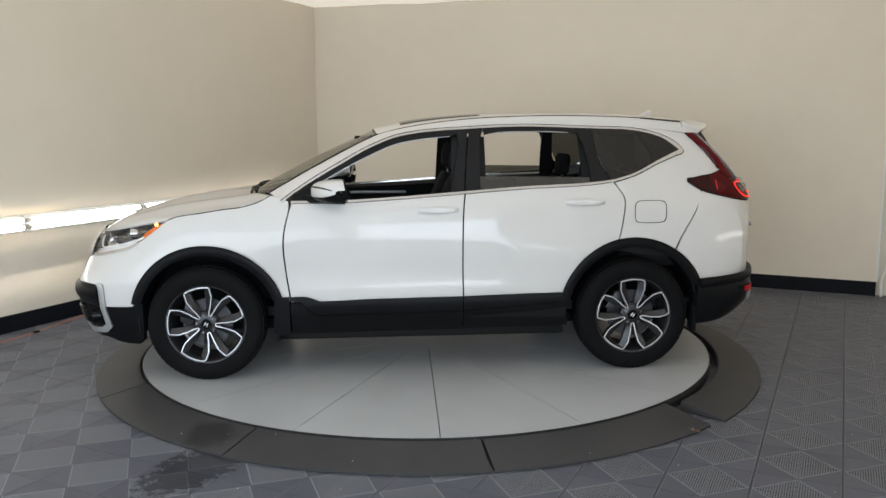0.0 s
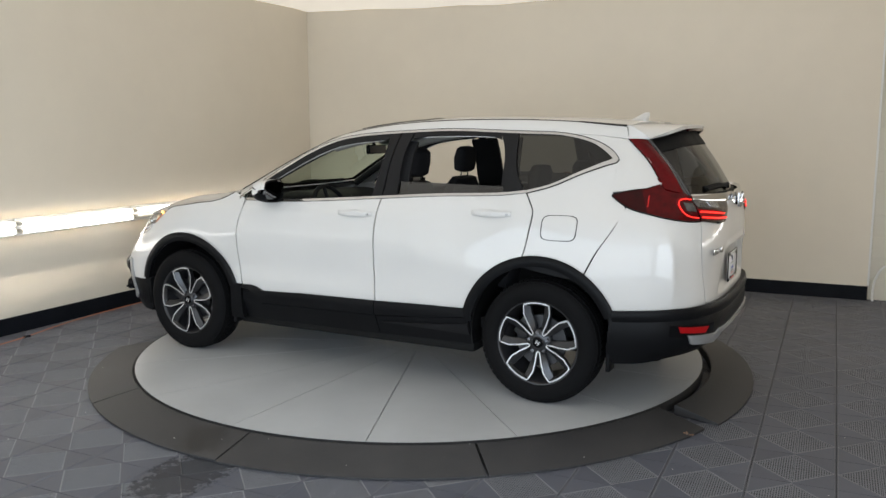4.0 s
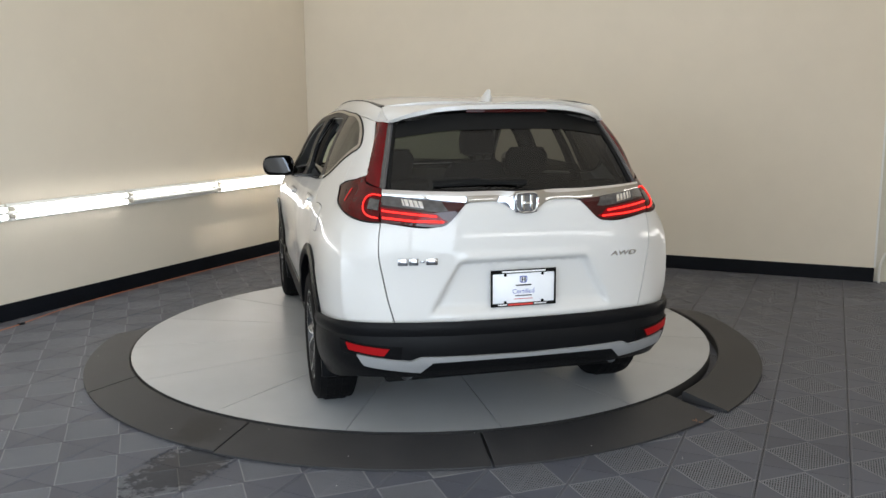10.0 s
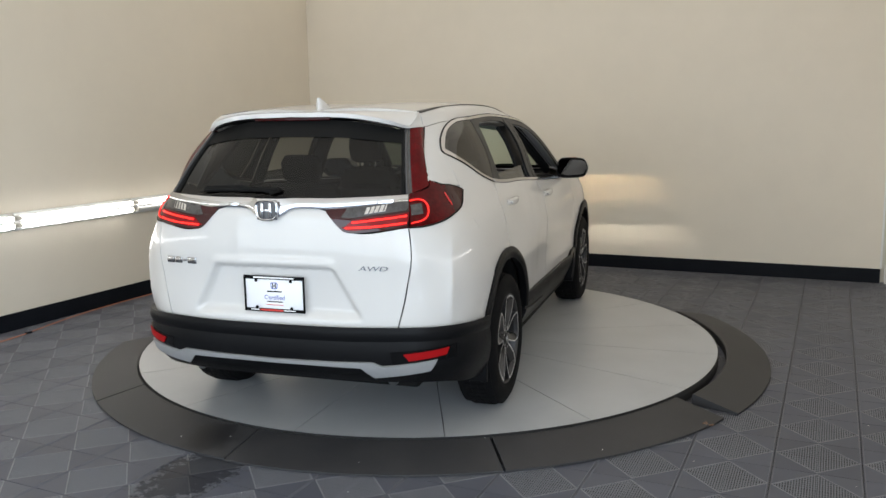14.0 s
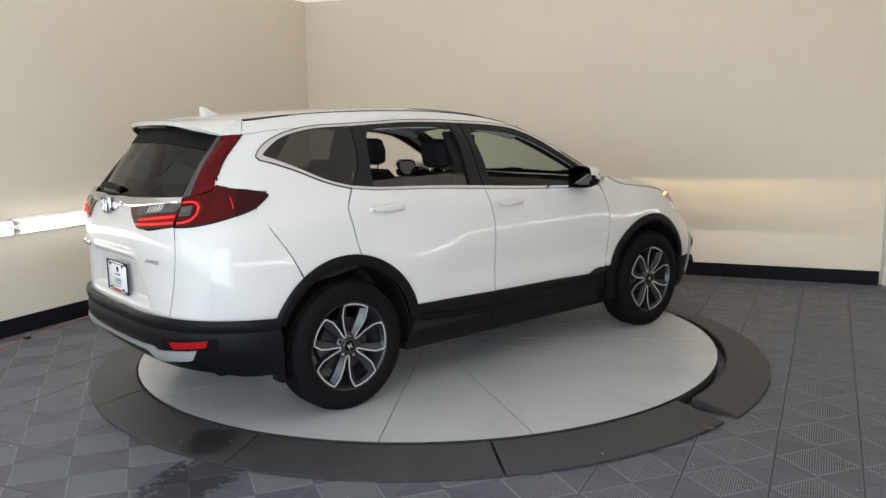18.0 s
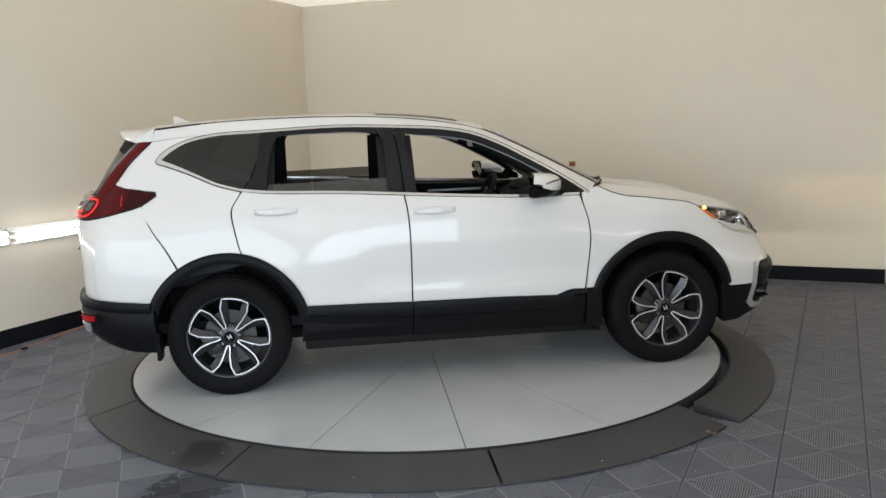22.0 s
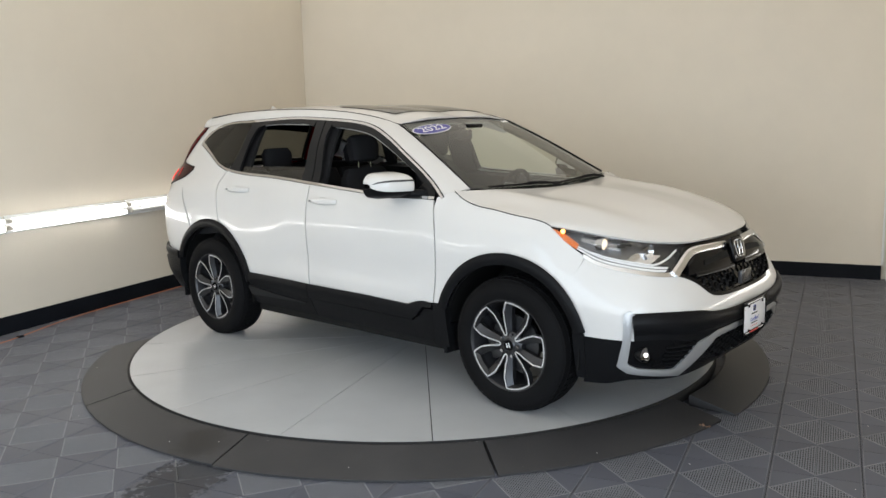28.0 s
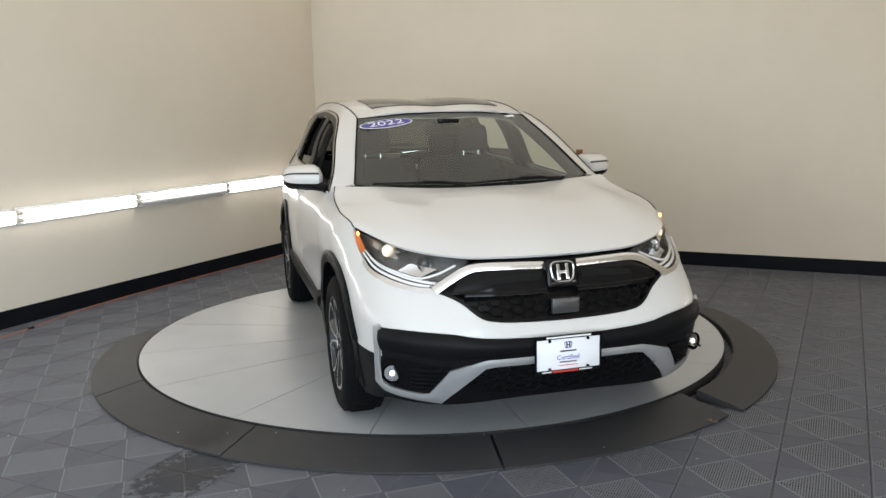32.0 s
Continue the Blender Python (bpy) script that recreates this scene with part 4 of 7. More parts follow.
# --- roof rail strip and windscreen pillar ---
RAIL_LOW = [(-1.735, 1.494), (-1.56, 1.514), (-1.386, 1.524), (-1.095, 1.537), (-0.659, 1.551), (-0.316, 1.539), (-0.007, 1.517), (0.164, 1.486), (0.333, 1.419), (0.503, 1.327), (0.674, 1.228), (0.796, 1.150), (0.868, 1.100)]
DITCH = [(-1.715, 0.548, 1.566), (-1.37, 0.562, 1.593), (-1.06, 0.568, 1.604), (-0.67, 0.568, 1.604), (-0.36, 0.565, 1.591), (-0.10, 0.560, 1.566), (0.10, 0.556, 1.534), (0.27, 0.552, 1.492)]
SCREEN_EDGE = [(0.27, 0.552, 1.492), (0.50, 0.602, 1.382), (0.675, 0.640, 1.290), (0.846, 0.676, 1.195), (0.945, 0.700, 1.140)]
low = [flank(p.x, p.y) for p in line2(RAIL_LOW, 60, False)]
up = spline(DITCH + SCREEN_EDGE[1:], 60)
g = []
for j in range(7):
    v = j / 6
    row = []
    for a, b in zip(low, up):
        p = a.lerp(b, v)
        out = Vector((0, 0.75, 0.66))
        row.append(p + out * (0.020 * v * (1 - v)) * min(1.0, (b - a).length / 0.08))
    g.append(row)
for s in (1, -1):
    part("roof_rail_panel", shell(g, s, 0.01), M_PAINT, car)
    part("roof_ditch_strip", tube([Vector((p.x, s * p.y, p.z + 0.001)) for p in spline(DITCH, 30)], 0.0028, 6), M_SEAL, car)

    cap_line = [p for p in spline(DITCH, 60) if p.x < -1.44]
    g_cap = [[Vector((p.x, p.y + (-0.009 + 0.017 * j / 3) * min(1.0, 0.25 + 3.2 * (-1.44 - p.x)), p.z + 0.003 - 0.006 * (j / 3) ** 2)) for p in cap_line] for j in range(4)]
    part("roof_ditch_cap", shell(g_cap, s, 0.006, 0.003, (-1.5, 0, 1.2)), M_PILLAR, car, "dark plastic roof ditch cap")

# --- roof ---
ROOF_MID = [(-1.78, 0, 1.580), (-1.54, 0, 1.597), (-1.19, 0, 1.610), (-0.76, 0, 1.613), (-0.41, 0, 1.606), (0.0, 0, 1.578), (0.30, 0, 1.526)]
roof_side = [(-1.735, 0.540, 1.568)] + [(x, y - 0.008, z + 0.001) for x, y, z in DITCH[1:]]
g_roof = grid_of(None, [ROOF_MID[0], (-1.765, 0.28, 1.578), roof_side[0]], [ROOF_MID[-1], (0.297, 0.28, 1.518), roof_side[-1]], ROOF_MID, roof_side, 16, 40)
for row in g_roof:
    for i, p in enumerate(row):
        u = i / 15
        p.z += 0.012 * 4 * u * (1 - u)
roof = part("roof", whole(g_roof, 0.012), M_PAINT, car)
# glass sunroof, closed
sun = []
for j in range(8):
    x = -0.40 + 0.52 * j / 7
    rowj = min(g_roof, key=lambda r: abs(r[8].x - x))
    sun.append([Vector((x, 0.43 * (i / 8), np.interp(0.43 * i / 8, [p.y for p in rowj], [p.z for p in rowj]) + 0.002)) for i in range(9)])
for j in range(8):
    rows_x = [r[8].x for r in g_roof]
    for i in range(9):
        sun[j][i].z = float(np.interp(sun[j][i].x, rows_x, [np.interp(sun[j][i].y, [p.y for p in r], [p.z for p in r]) for r in g_roof]))
part("sunroof", whole(sun, 0.004, 0.004, (0, 0, 0)), M_GLOSS, roof, "closed dark glass sunroof")
# antenna fin
bm = bmesh.new()
fin = []
for j in range(7):
    v = j / 6
    x_back, x_front = -1.700 - 0.004 * v, -1.525 - 0.150 * v ** 0.85
    w = 0.030 * (1 - v) ** 0.6 + 0.003
    z = 1.580 + 0.068 * v
    fin.append([Vector((x_back + (x_front - x_back) * (0.5 - 0.5 * math.cos(a)), w * math.sin(a), z)) for a in [2 * math.pi * k / 16 for k in range(16)]])
rings = [[bm.verts.new(p) for p in r] for r in fin]
for a, b in zip(rings, rings[1:]):
    for k in range(16):
        bm.faces.new((a[k], a[(k + 1) % 16], b[(k + 1) % 16], b[k]))
bm.faces.new(rings[-1])
part("antenna_fin", bm, M_PAINT, roof, "white shark-fin antenna")

# --- spoiler over the rear window ---
sp_mid = [(-1.785, 0, 1.579), (-1.88, 0, 1.576), (-1.985, 0, 1.572)]
sp_side = [(-1.738, 0.545, 1.566), (-1.79, 0.556, 1.535), (-1.845, 0.545, 1.497)]
g_sp = grid_of(None, [sp_mid[0], (-1.77, 0.28, 1.578), sp_side[0]], [sp_mid[-1], (-1.975, 0.30, 1.562), (-1.925, 0.46, 1.532), sp_side[-1]], sp_mid, sp_side, 18, 8)
spoiler = part("spoiler", whole(g_sp, 0.02), M_PAINT, car, "white roof spoiler")
end_low = flank(-1.735, 1.494)
g_end = grid_of(None, [tuple(end_low), (-1.79, (end_low.y + 0.542) / 2 + 0.004, 1.494), (-1.846, 0.540, 1.490)], [(-1.722, 0.549, 1.568), (-1.79, 0.557, 1.537), (-1.847, 0.546, 1.498)], None, None, 10, 5)
for s in (1, -1):
    part("spoiler_end", shell(g_end, s, 0.01, 0.001), M_PAINT, spoiler)
g_un = [[Vector((p.x + 0.012, p.y * 0.985, p.z - 0.024 - 0.028 * (1 - j / 7))) for p in row] for j, row in enumerate(g_sp)]
part("spoiler_underside", whole(g_un, 0.008, 0, (0, 0, 3)), M_SEAL, spoiler)
part("brake_light", box(-1.985, -1.968, -0.20, 0.20, 1.534, 1.550, bevel=0.003), M_RED, spoiler, "red high brake light")

# --- bonnet ---
hood_mid = [(1.150, 0, 1.112), (1.30, 0, 1.108), (1.55, 0, 1.078), (1.80, 0, 1.020), (2.00, 0, 0.946), (2.100, 0, 0.884)]
side3 = [flank(x, z) for x, z in HOODLINE]
hood_side = [tuple(p + Vector((0, -0.004, 0.003))) for p in side3] 
tip = side3[-1]
front_edge = [hood_mid[-1], (2.083, 0.22, 0.886), (2.043, 0.415, 0.891), (1.937, 0.600, 0.914), (1.830, 0.695, 0.938), (1.700, 0.755, 0.960), tuple(tip + Vector((0, -0.004, 0.003)))]
rear_edge = [hood_mid[0], (1.130, 0.25, 1.112), (1.06, 0.50, 1.120), hood_side[0]]
g_hood = grid_of(None, rear_edge, front_edge, hood_mid, hood_side, 26, 26)
for j, row in enumerate(g_hood):
    v = j / 25
    for i, p in enumerate(row):
        u = i / 25
        p.z += 0.020 * math.exp(-(((u - 0.70 + 0.22 * v) / 0.13) ** 2)) * math.sin(math.pi * min(1, v * 1.05 + 0.02)) ** 0.6 + 0.016 * 4 * u * (1 - u) * (1 - v) * v * 2
hood = part("bonnet", whole(g_hood, 0.012), M_PAINT, car, "white closed bonnet with raised creases")

for s in (1, -1):
    part("bonnet_gap", tube([(p + Vector((0, 0.000, 0.0015))) * Vector((1, s, 1)) for p in spline([tuple(flank(x, z)) for x, z in HOODLINE], 40)], 0.0028, 6), M_SEAL, car)

# --- windscreen, cowl, wipers ---
ws_base = [(1.135, 0, 1.115), (1.10, 0.35, 1.118), (1.03, 0.58, 1.128), (0.945, 0.695, 1.142)]
ws_top = [(0.300, 0, 1.520), (0.295, 0.28, 1.511), (0.27, 0.545, 1.490)]
ws_mid = [(1.135, 0, 1.115), (0.72, 0, 1.330), (0.300, 0, 1.520)]
ws_side = [(x, y - 0.006, z) for x, y, z in SCREEN_EDGE[::-1]]
g_ws = grid_of(None, ws_base, ws_top, ws_mid, ws_side, 16, 20)
windscreen = part("windscreen", whole(g_ws, 0.0), M_GLASS, car, "clear greenish windscreen")
windscreen.visible_shadow = False
part("screen_frit", whole(g_ws[:2], 0.0, -0.003), M_SEAL, windscreen, "black printed band along the screen's foot")
for s in (1, -1):
    part("screen_frit", shell([row[-2:] for row in g_ws], s, 0.0, -0.003), M_SEAL, windscreen)
for s in (1, -1):
    part("screen_seal", tube([Vector((p.x, s * (p.y), p.z + 0.001)) for p in spline(SCREEN_EDGE, 24)], 0.0055, 6), M_SEAL, windscreen)
part("screen_seal", tube([Vector((p.x, -p.y, p.z)) for p in spline(ws_top, 14)[:0:-1]] + spline(ws_top, 14), 0.0045, 6), M_SEAL, windscreen)
cowl = []
for i in range(17):
    p = spline(ws_base, 17)[i]
    q2 = spline(rear_edge, 17)[i]
    cowl.append([p + Vector((-0.01, 0, -0.012)), p.lerp(q2, 0.5) + Vector((0, 0, -0.022)), q2 + Vector((0.01, 0, -0.014))])
g_c = [[cowl[i][k] for i in range(17)] for k in range(3)]
part("cowl", whole(g_c, 0.006), M_PILLAR, car, "black plastic cowl below the windscreen")


def on_screen(u, v):
    j, i = min(int(v * 19), 18), min(int(abs(u) * 15), 14)
    fv, fu = v * 19 - j, abs(u) * 15 - i
    p = g_ws[j][i] * ((1 - fu) * (1 - fv)) + g_ws[j][i + 1] * (fu * (1 - fv)) + g_ws[j + 1][i] * ((1 - fu) * fv) + g_ws[j + 1][i + 1] * (fu * fv)
    return Vector((p.x, p.y if u >= 0 else -p.y, p.z))


UPN = Vector((0.45, 0, 0.89))
for u0, u1, base in ((0.70, -0.12, 0.66), (-0.10, -0.86, -0.16)):
    w = new("wiper")
    w.parent = car
    blade = [on_screen(u0 + (u1 - u0) * i / 10, 0.012 + 0.022 * math.sin(math.pi * i / 10)) + UPN * 0.010 for i in range(11)]
    part("wiper_blade", tube(blade, 0.006, 6), M_SEAL, w)
    mid = blade[5]
    arm = [on_screen(base, 0.0) + Vector((0.02, 0, 0.005)), blade[8] * 0.6 + on_screen(base, 0.0) * 0.4 + UPN * 0.012, mid + UPN * 0.012]
    part("wiper_arm", tube([arm[0], (arm[0] + mid) / 2 + UPN * 0.016, mid + UPN * 0.008], 0.007, 6), M_SEAL, w)

# year sticker on the windscreen
sx, sz = -0.69, 0.858
c0 = on_screen(sx, sz)
e1 = (on_screen(-0.38, sz + 0.02) - on_screen(-0.86, sz - 0.02)).normalized()
e2 = (on_screen(sx, 0.97) - on_screen(sx, 0.80)).normalized()
e3 = e1.cross(e2).normalized()
e2 = e3.cross(e1)
stick = Matrix(((e1.x, e2.x, e3.x, c0.x), (e1.y, e2.y, e3.y, c0.y), (e1.z, e2.z, e3.z, c0.z), (0, 0, 0, 1)))


def oval(rx, ry, z):
    bm = bmesh.new()
    vs = [bm.verts.new((rx * math.cos(a), ry * math.sin(a), z)) for a in [2 * math.pi * i / 40 for i in range(40)]]
    bm.faces.new(vs)
    ex = bmesh.ops.extrude_face_region(bm, geom=bm.faces[:])
    bmesh.ops.translate(bm, verts=[v for v in ex["geom"] if isinstance(v, bmesh.types.BMVert)], vec=(0, 0, -0.001))
    bmesh.ops.recalc_face_normals(bm, faces=bm.faces[:])
    return bm


stick_root = part("year_sticker", oval(0.168, 0.059, 0.004), M_WHITEINK, car, "blue oval year sticker", smooth=False)
stick_root.matrix_basis = stick
part("field", oval(0.160, 0.051, 0.0055), M_STICKER, stick_root, smooth=False)
bm = text_mesh("2022", 0.090, 0.0008)
bmesh.ops.transform(bm, matrix=Matrix.Translation((0, 0, 0.0075)) @ Matrix.Diagonal((1.25, 0.95, 1, 1)), verts=bm.verts)
part("year", bm, M_WHITEINK, stick_root, smooth=False)
small = part("window_label", box(-0.03, 0.03, -0.012, 0.012, 0.002, 0.004), M_WHITEINK, car, "small white paper label", smooth=False)
c1 = on_screen(0.80, 0.95)
small.matrix_basis = Matrix.Translation(c1 - c0) @ stick

def beam(parent, p, d, s, mat, width, depth):
    """A filament behind a level shade: its light stays below the shade's edge."""
    side = Vector((-d.y, d.x, 0))
    m = Matrix(((d.x, side.x, 0, p.x), (d.y * s, side.y * s, 0, p.y * s), (0, 0, 1, p.z), (0, 0, 0, 1)))
    w = width / 2
    bm = bmesh.new()
    bm.faces.new([bm.verts.new(q) for q in ((0, -w, -0.0014), (0, w, -0.0014), (0, w, 0), (0, -w, 0))])
    ob = part("filament", bm, mat, parent, smooth=False)
    ob.matrix_basis = m
    bm = box(-0.008, depth, -w * 1.9, w * 1.9, -0.0005, 0.0015)
    add_box(bm, -0.008, 0.0045, -w * 1.9, w * 1.9, -0.005, -0.0017)
    add_box(bm, -0.008, -0.003, -w * 1.9, w * 1.9, -0.0016, -0.0006)
    for k in (-1, 1):
        add_box(bm, -0.008, depth, k * w * 1.95 - 0.001, k * w * 1.95 + 0.001, -0.010, 0.0015)
    ob = part("shade", bm, M_GLOSS, parent, "black beam shade", smooth=False)
    ob.matrix_basis = m


# --- nose: bumper skin, grille, lamps ---
def bumper_top():
    return [NX_(1.742, 0.845), NX_(1.80, 0.818), NY_(0.71, 0.780), NY_(0.62, 0.760), NY_(0.53, 0.740), NY_(0.46, 0.705), NY_(0.385, 0.643), NY_(0.34, 0.628), NY_(0.20, 0.616), (0.0, 0.611)]


b_left = [NX_(1.770, 0.45)] + [NX_(*p) for p in arc(ARCH_F, R_ARCH - 0.02, 18, 46, 4)] + [ NX_(1.720, 0.79), NX_(1.742, 0.845)]
gb = grid_of(nose, [NX_(1.770, 0.45), NX_(1.88, 0.45), NY_(0.72, 0.45), NY_(0.5, 0.45), NY_(0.25, 0.45), (0.0, 0.45)], bumper_top(), b_left, [(0.0, 0.45), (0.0, 0.53), (0.0, 0.611)], 44, 18)
gb = [row[::-1] for row in gb]
front_bumper = part("front_bumper", whole(gb, 0.02), M_PAINT, car, "white front bumper skin")
# black upper strip, lower black wrap
def nose_band(name, top, bottom, mat, off, parent, n=40, m=8, thick=0.02, label="", bulge=0.0):
    g = grid_of(nose, bottom, top, None, None, n, m)
    if bulge:
        nn = normals_of(g)
        g = [[p + q * (bulge * math.sin(math.pi * min(1.0, 1.35 * (1 - j / (m - 1)))) ** 0.8) for p, q in zip(a, b)] for j, (a, b) in enumerate(zip(g, nn))]
    g = [row[::-1] for row in g]
    return part(name, whole(g, thick, off), mat, parent, label)


nose_band("bumper_strip", [NY_(0.785, 0.588), NY_(0.70, 0.592), NY_(0.52, 0.581), NY_(0.40, 0.560), NY_(0.20, 0.546), (0.0, 0.542)], [NY_(0.775, 0.462), NY_(0.70, 0.468), NY_(0.55, 0.446), NY_(0.42, 0.450), NY_(0.20, 0.456), (0.0, 0.456)], M_CLAD, 0.010, front_bumper, m=16, label="grained black bumper strip", bulge=0.016)
nose_band("lower_bumper", [NX_(1.762, 0.465), NX_(1.88, 0.460), NY_(0.75, 0.458), NY_(0.5, 0.46), NY_(0.2, 0.458), (0.0, 0.458)], [NX_(1.745, 0.225), NX_(1.86, 0.230), NY_(0.74, 0.255), NY_(0.52, 0.242), NY_(0.2, 0.255), (0.0, 0.255)], M_CLAD, 0.004, front_bumper, m=10, thick=0.05, label="black lower bumper")


def nose_ribbon(name, pts_out, pts_in, mat, off, parent, sides=(1, -1), n=40, thick=0.02, m=4, corner=False, bulge=0.0, label=""):
    g = grid_of(nose, pts_out, pts_in, None, None, n, m, corner)
    if bulge:
        nn = normals_of(g)
        g = [[p + q * (bulge * math.sin(math.pi * j / (m - 1))) for p, q in zip(a, b)] for j, (a, b) in enumerate(zip(g, nn))]
    for s in sides:
        part(name, shell(g, s, thick, off), mat, parent, label)


# silver bumper garnish: a stick down the corner, along the bottom, up to the middle
OUT = [(0.785, 0.602), (0.800, 0.592), (0.797, 0.450), (0.790, 0.330), (0.762, 0.298), (0.600, 0.272), (0.545, 0.260), (0.490, 0.325), (0.375, 0.432), (0.330, 0.438), (0.150, 0.438)]
INN = [(0.779, 0.592), (0.786, 0.582), (0.783, 0.450), (0.777, 0.345), (0.742, 0.319), (0.620, 0.304), (0.598, 0.308), (0.525, 0.424), (0.450, 0.446), (0.370, 0.464), (0.150, 0.464)]
nose_ribbon("bumper_garnish", [NY_(y, z) for y, z in OUT], [NY_(y, z) for y, z in INN], M_SATIN, 0.015, front_bumper, n=46, thick=0.03, corner=True, bulge=0.003, label="satin silver bumper garnish")
g = grid_of(nose, [NY_(0.152, 0.438), (0.0, 0.438)], [NY_(0.152, 0.464), (0.0, 0.464)], None, None, 6, 4)
part("bumper_garnish", whole([r[::-1] for r in g], 0.03, 0.015), M_SATIN, front_bumper)
# fog lamp bays
for s in (1, -1):
    g = grid_of(nose, [NY_(0.775, 0.350), NY_(0.68, 0.322), NY_(0.605, 0.325)], [NY_(0.775, 0.466), NY_(0.68, 0.466), NY_(0.52, 0.440)], None, None, 16, 6)
    part("fog_bay", shell(g, s, 0.01, 0.008), M_GLOSS, front_bumper, "black fog lamp bay")
    for z in (0.345, 0.365, 0.385, 0.405, 0.425):
        y0, y1 = 0.675, 0.595 - 0.75 * (z - 0.345)
        g = grid_of(nose, [NY_(y0, z), NY_(y1, z)], [NY_(y0, z + 0.008), NY_(y1, z + 0.008)], None, None, 8, 3)
        part("fog_bay_slat", shell(g, s, 0.012, 0.020), M_CLAD, front_bumper)
    p = nose(*NY_(0.744, 0.393))
    d = Vector((0.92, 0.30, 0)).normalized()
    fog = new("fog_lamp")
    fog.parent = car
    a, b = p - d * 0.02, p + d * 0.030
    fl = Vector((1, s, 1))
    part("fog_housing", cyl(a * fl, b * fl, 0.040, 0.043, 24, caps=False), M_GLOSS, fog)
    part("fog_bowl", cyl((p + d * 0.004) * fl, (p + d * 0.022) * fl, 0.020, 0.036, 24), M_INNERLAMP, fog)
    part("fog_bulb", cyl((p + d * 0.020) * fl, (p + d * 0.026) * fl, 0.013, 0.011, 18), M_FOGBULB, fog, "lit fog lamp bulb")
    beam(fog, p + d * 0.022 + Vector((0, 0, -0.018)), Vector((0.98, 0.20, 0)).normalized(), s, M_FOGBEAM, 0.024, 0.030)
# lower grille
g = grid_of(nose, [NY_(0.48, 0.330), NY_(0.25, 0.298), (0.0, 0.292)], [NY_(0.385, 0.420), NY_(0.25, 0.434), (0.0, 0.435)], None, None, 24, 6)
part("lower_grille", whole([r[::-1] for r in g], 0.01, 0.010), M_GLOSS, front_bumper, "black lower grille")


def honeycomb(bm, y0, y1, z0, z1, size, off, keep, squeeze=0.66):
    """Hexagon rims on the nose."""
    dy, dz = size * 1.5, size * math.sqrt(3)
    i = 0
    y = y0
    while y <= y1:
        z = z0 + (dz / 2 * squeeze if i % 2 else 0)
        while z <= z1:
            if keep(abs(y), z):
                rim_o, rim_i = [], []
                for k in range(6):
                    a = math.pi / 3 * k
                    for r, lst in ((size * 1.0, rim_o), (size * 0.90, rim_i)):
                        yy, zz = y + r * math.cos(a), z + r * math.sin(a) * squeeze
                        q3 = nose(*NY_(abs(yy), zz))
                        lst.append((Vector((q3.x, math.copysign(q3.y, yy), zz)), r))
                vo = [bm.verts.new(p + Vector((off, 0, 0))) for p, _ in rim_o]
                vi = [bm.verts.new(p + Vector((off - 0.012, 0, 0))) for p, _ in rim_i]
                for k in range(6):
                    bm.faces.new((vo[k], vo[(k + 1) % 6], vi[(k + 1) % 6], vi[k]))
            z += dz * squeeze
        y += dy
        i += 1
    return bm


grille = new("grille")
grille.parent = car
tagged(part("lower_mesh", honeycomb(bmesh.new(), -0.45, 0.45, 0.315, 0.425, 0.034, 0.020, lambda y, z: z < 0.425 and z > 0.31 + 0.05 * max(0, (y - 0.3) / 0.15) and y < 0.42 + (0.37 - z) * 0.8), M_MESH, grille, smooth=False), kind="stuff")
# main grille field
GR_TOP = [NY_(0.530, 0.762), NY_(0.45, 0.835), NY_(0.39, 0.872), NY_(0.20, 0.880), (0.0, 0.881)]
GR_BOT = [NY_(0.525, 0.742), NY_(0.46, 0.706), NY_(0.385, 0.644), NY_(0.34, 0.630), NY_(0.20, 0.618), (0.0, 0.613)]
g = grid_of(nose, GR_BOT, GR_TOP, None, None, 26, 10)
part("grille_field", whole([r[::-1] for r in g], 0.02, -0.028), M_GLOSS, grille, "gloss black grille")
tagged(part("grille_mesh", honeycomb(bmesh.new(), -0.46, 0.46, 0.650, 0.722, 0.034, -0.002, lambda y, z: y < 0.36 + (z - 0.64) * 0.9 and z < 0.725 and y > 0.085), M_MESH, grille, smooth=False), kind="stuff")
nose_ribbon("grille_rim", GR_BOT, [(a, z + 0.014) for a, z in GR_BOT], M_GLOSS, 0.004, grille, n=30, thick=0.03)
nose_ribbon("grille_bar", [NY_(0.44, 0.733), NY_(0.20, 0.730), NY_(0.07, 0.730)], [NY_(0.44, 0.743), NY_(0.20, 0.741), NY_(0.07, 0.741)], M_GLOSS, 0.012, grille, n=20, thick=0.03, bulge=0.002, label="gloss black grille bar")
nose_ribbon("grille_upper", [NY_(0.49, 0.742), NY_(0.30, 0.743), NY_(0.07, 0.742)], [NY_(0.455, 0.790), NY_(0.36, 0.825), NY_(0.07, 0.830)], M_GLOSS, 0.010, grille, n=20, thick=0.03, m=6, bulge=0.006, label="gloss black grille bar")
nose_ribbon("grille_groove", [NY_(0.36, 0.768), NY_(0.20, 0.778), NY_(0.10, 0.780)], [NY_(0.345, 0.790), NY_(0.20, 0.808), NY_(0.10, 0.810)], M_SEAL, 0.018, grille, n=12, thick=0.01)
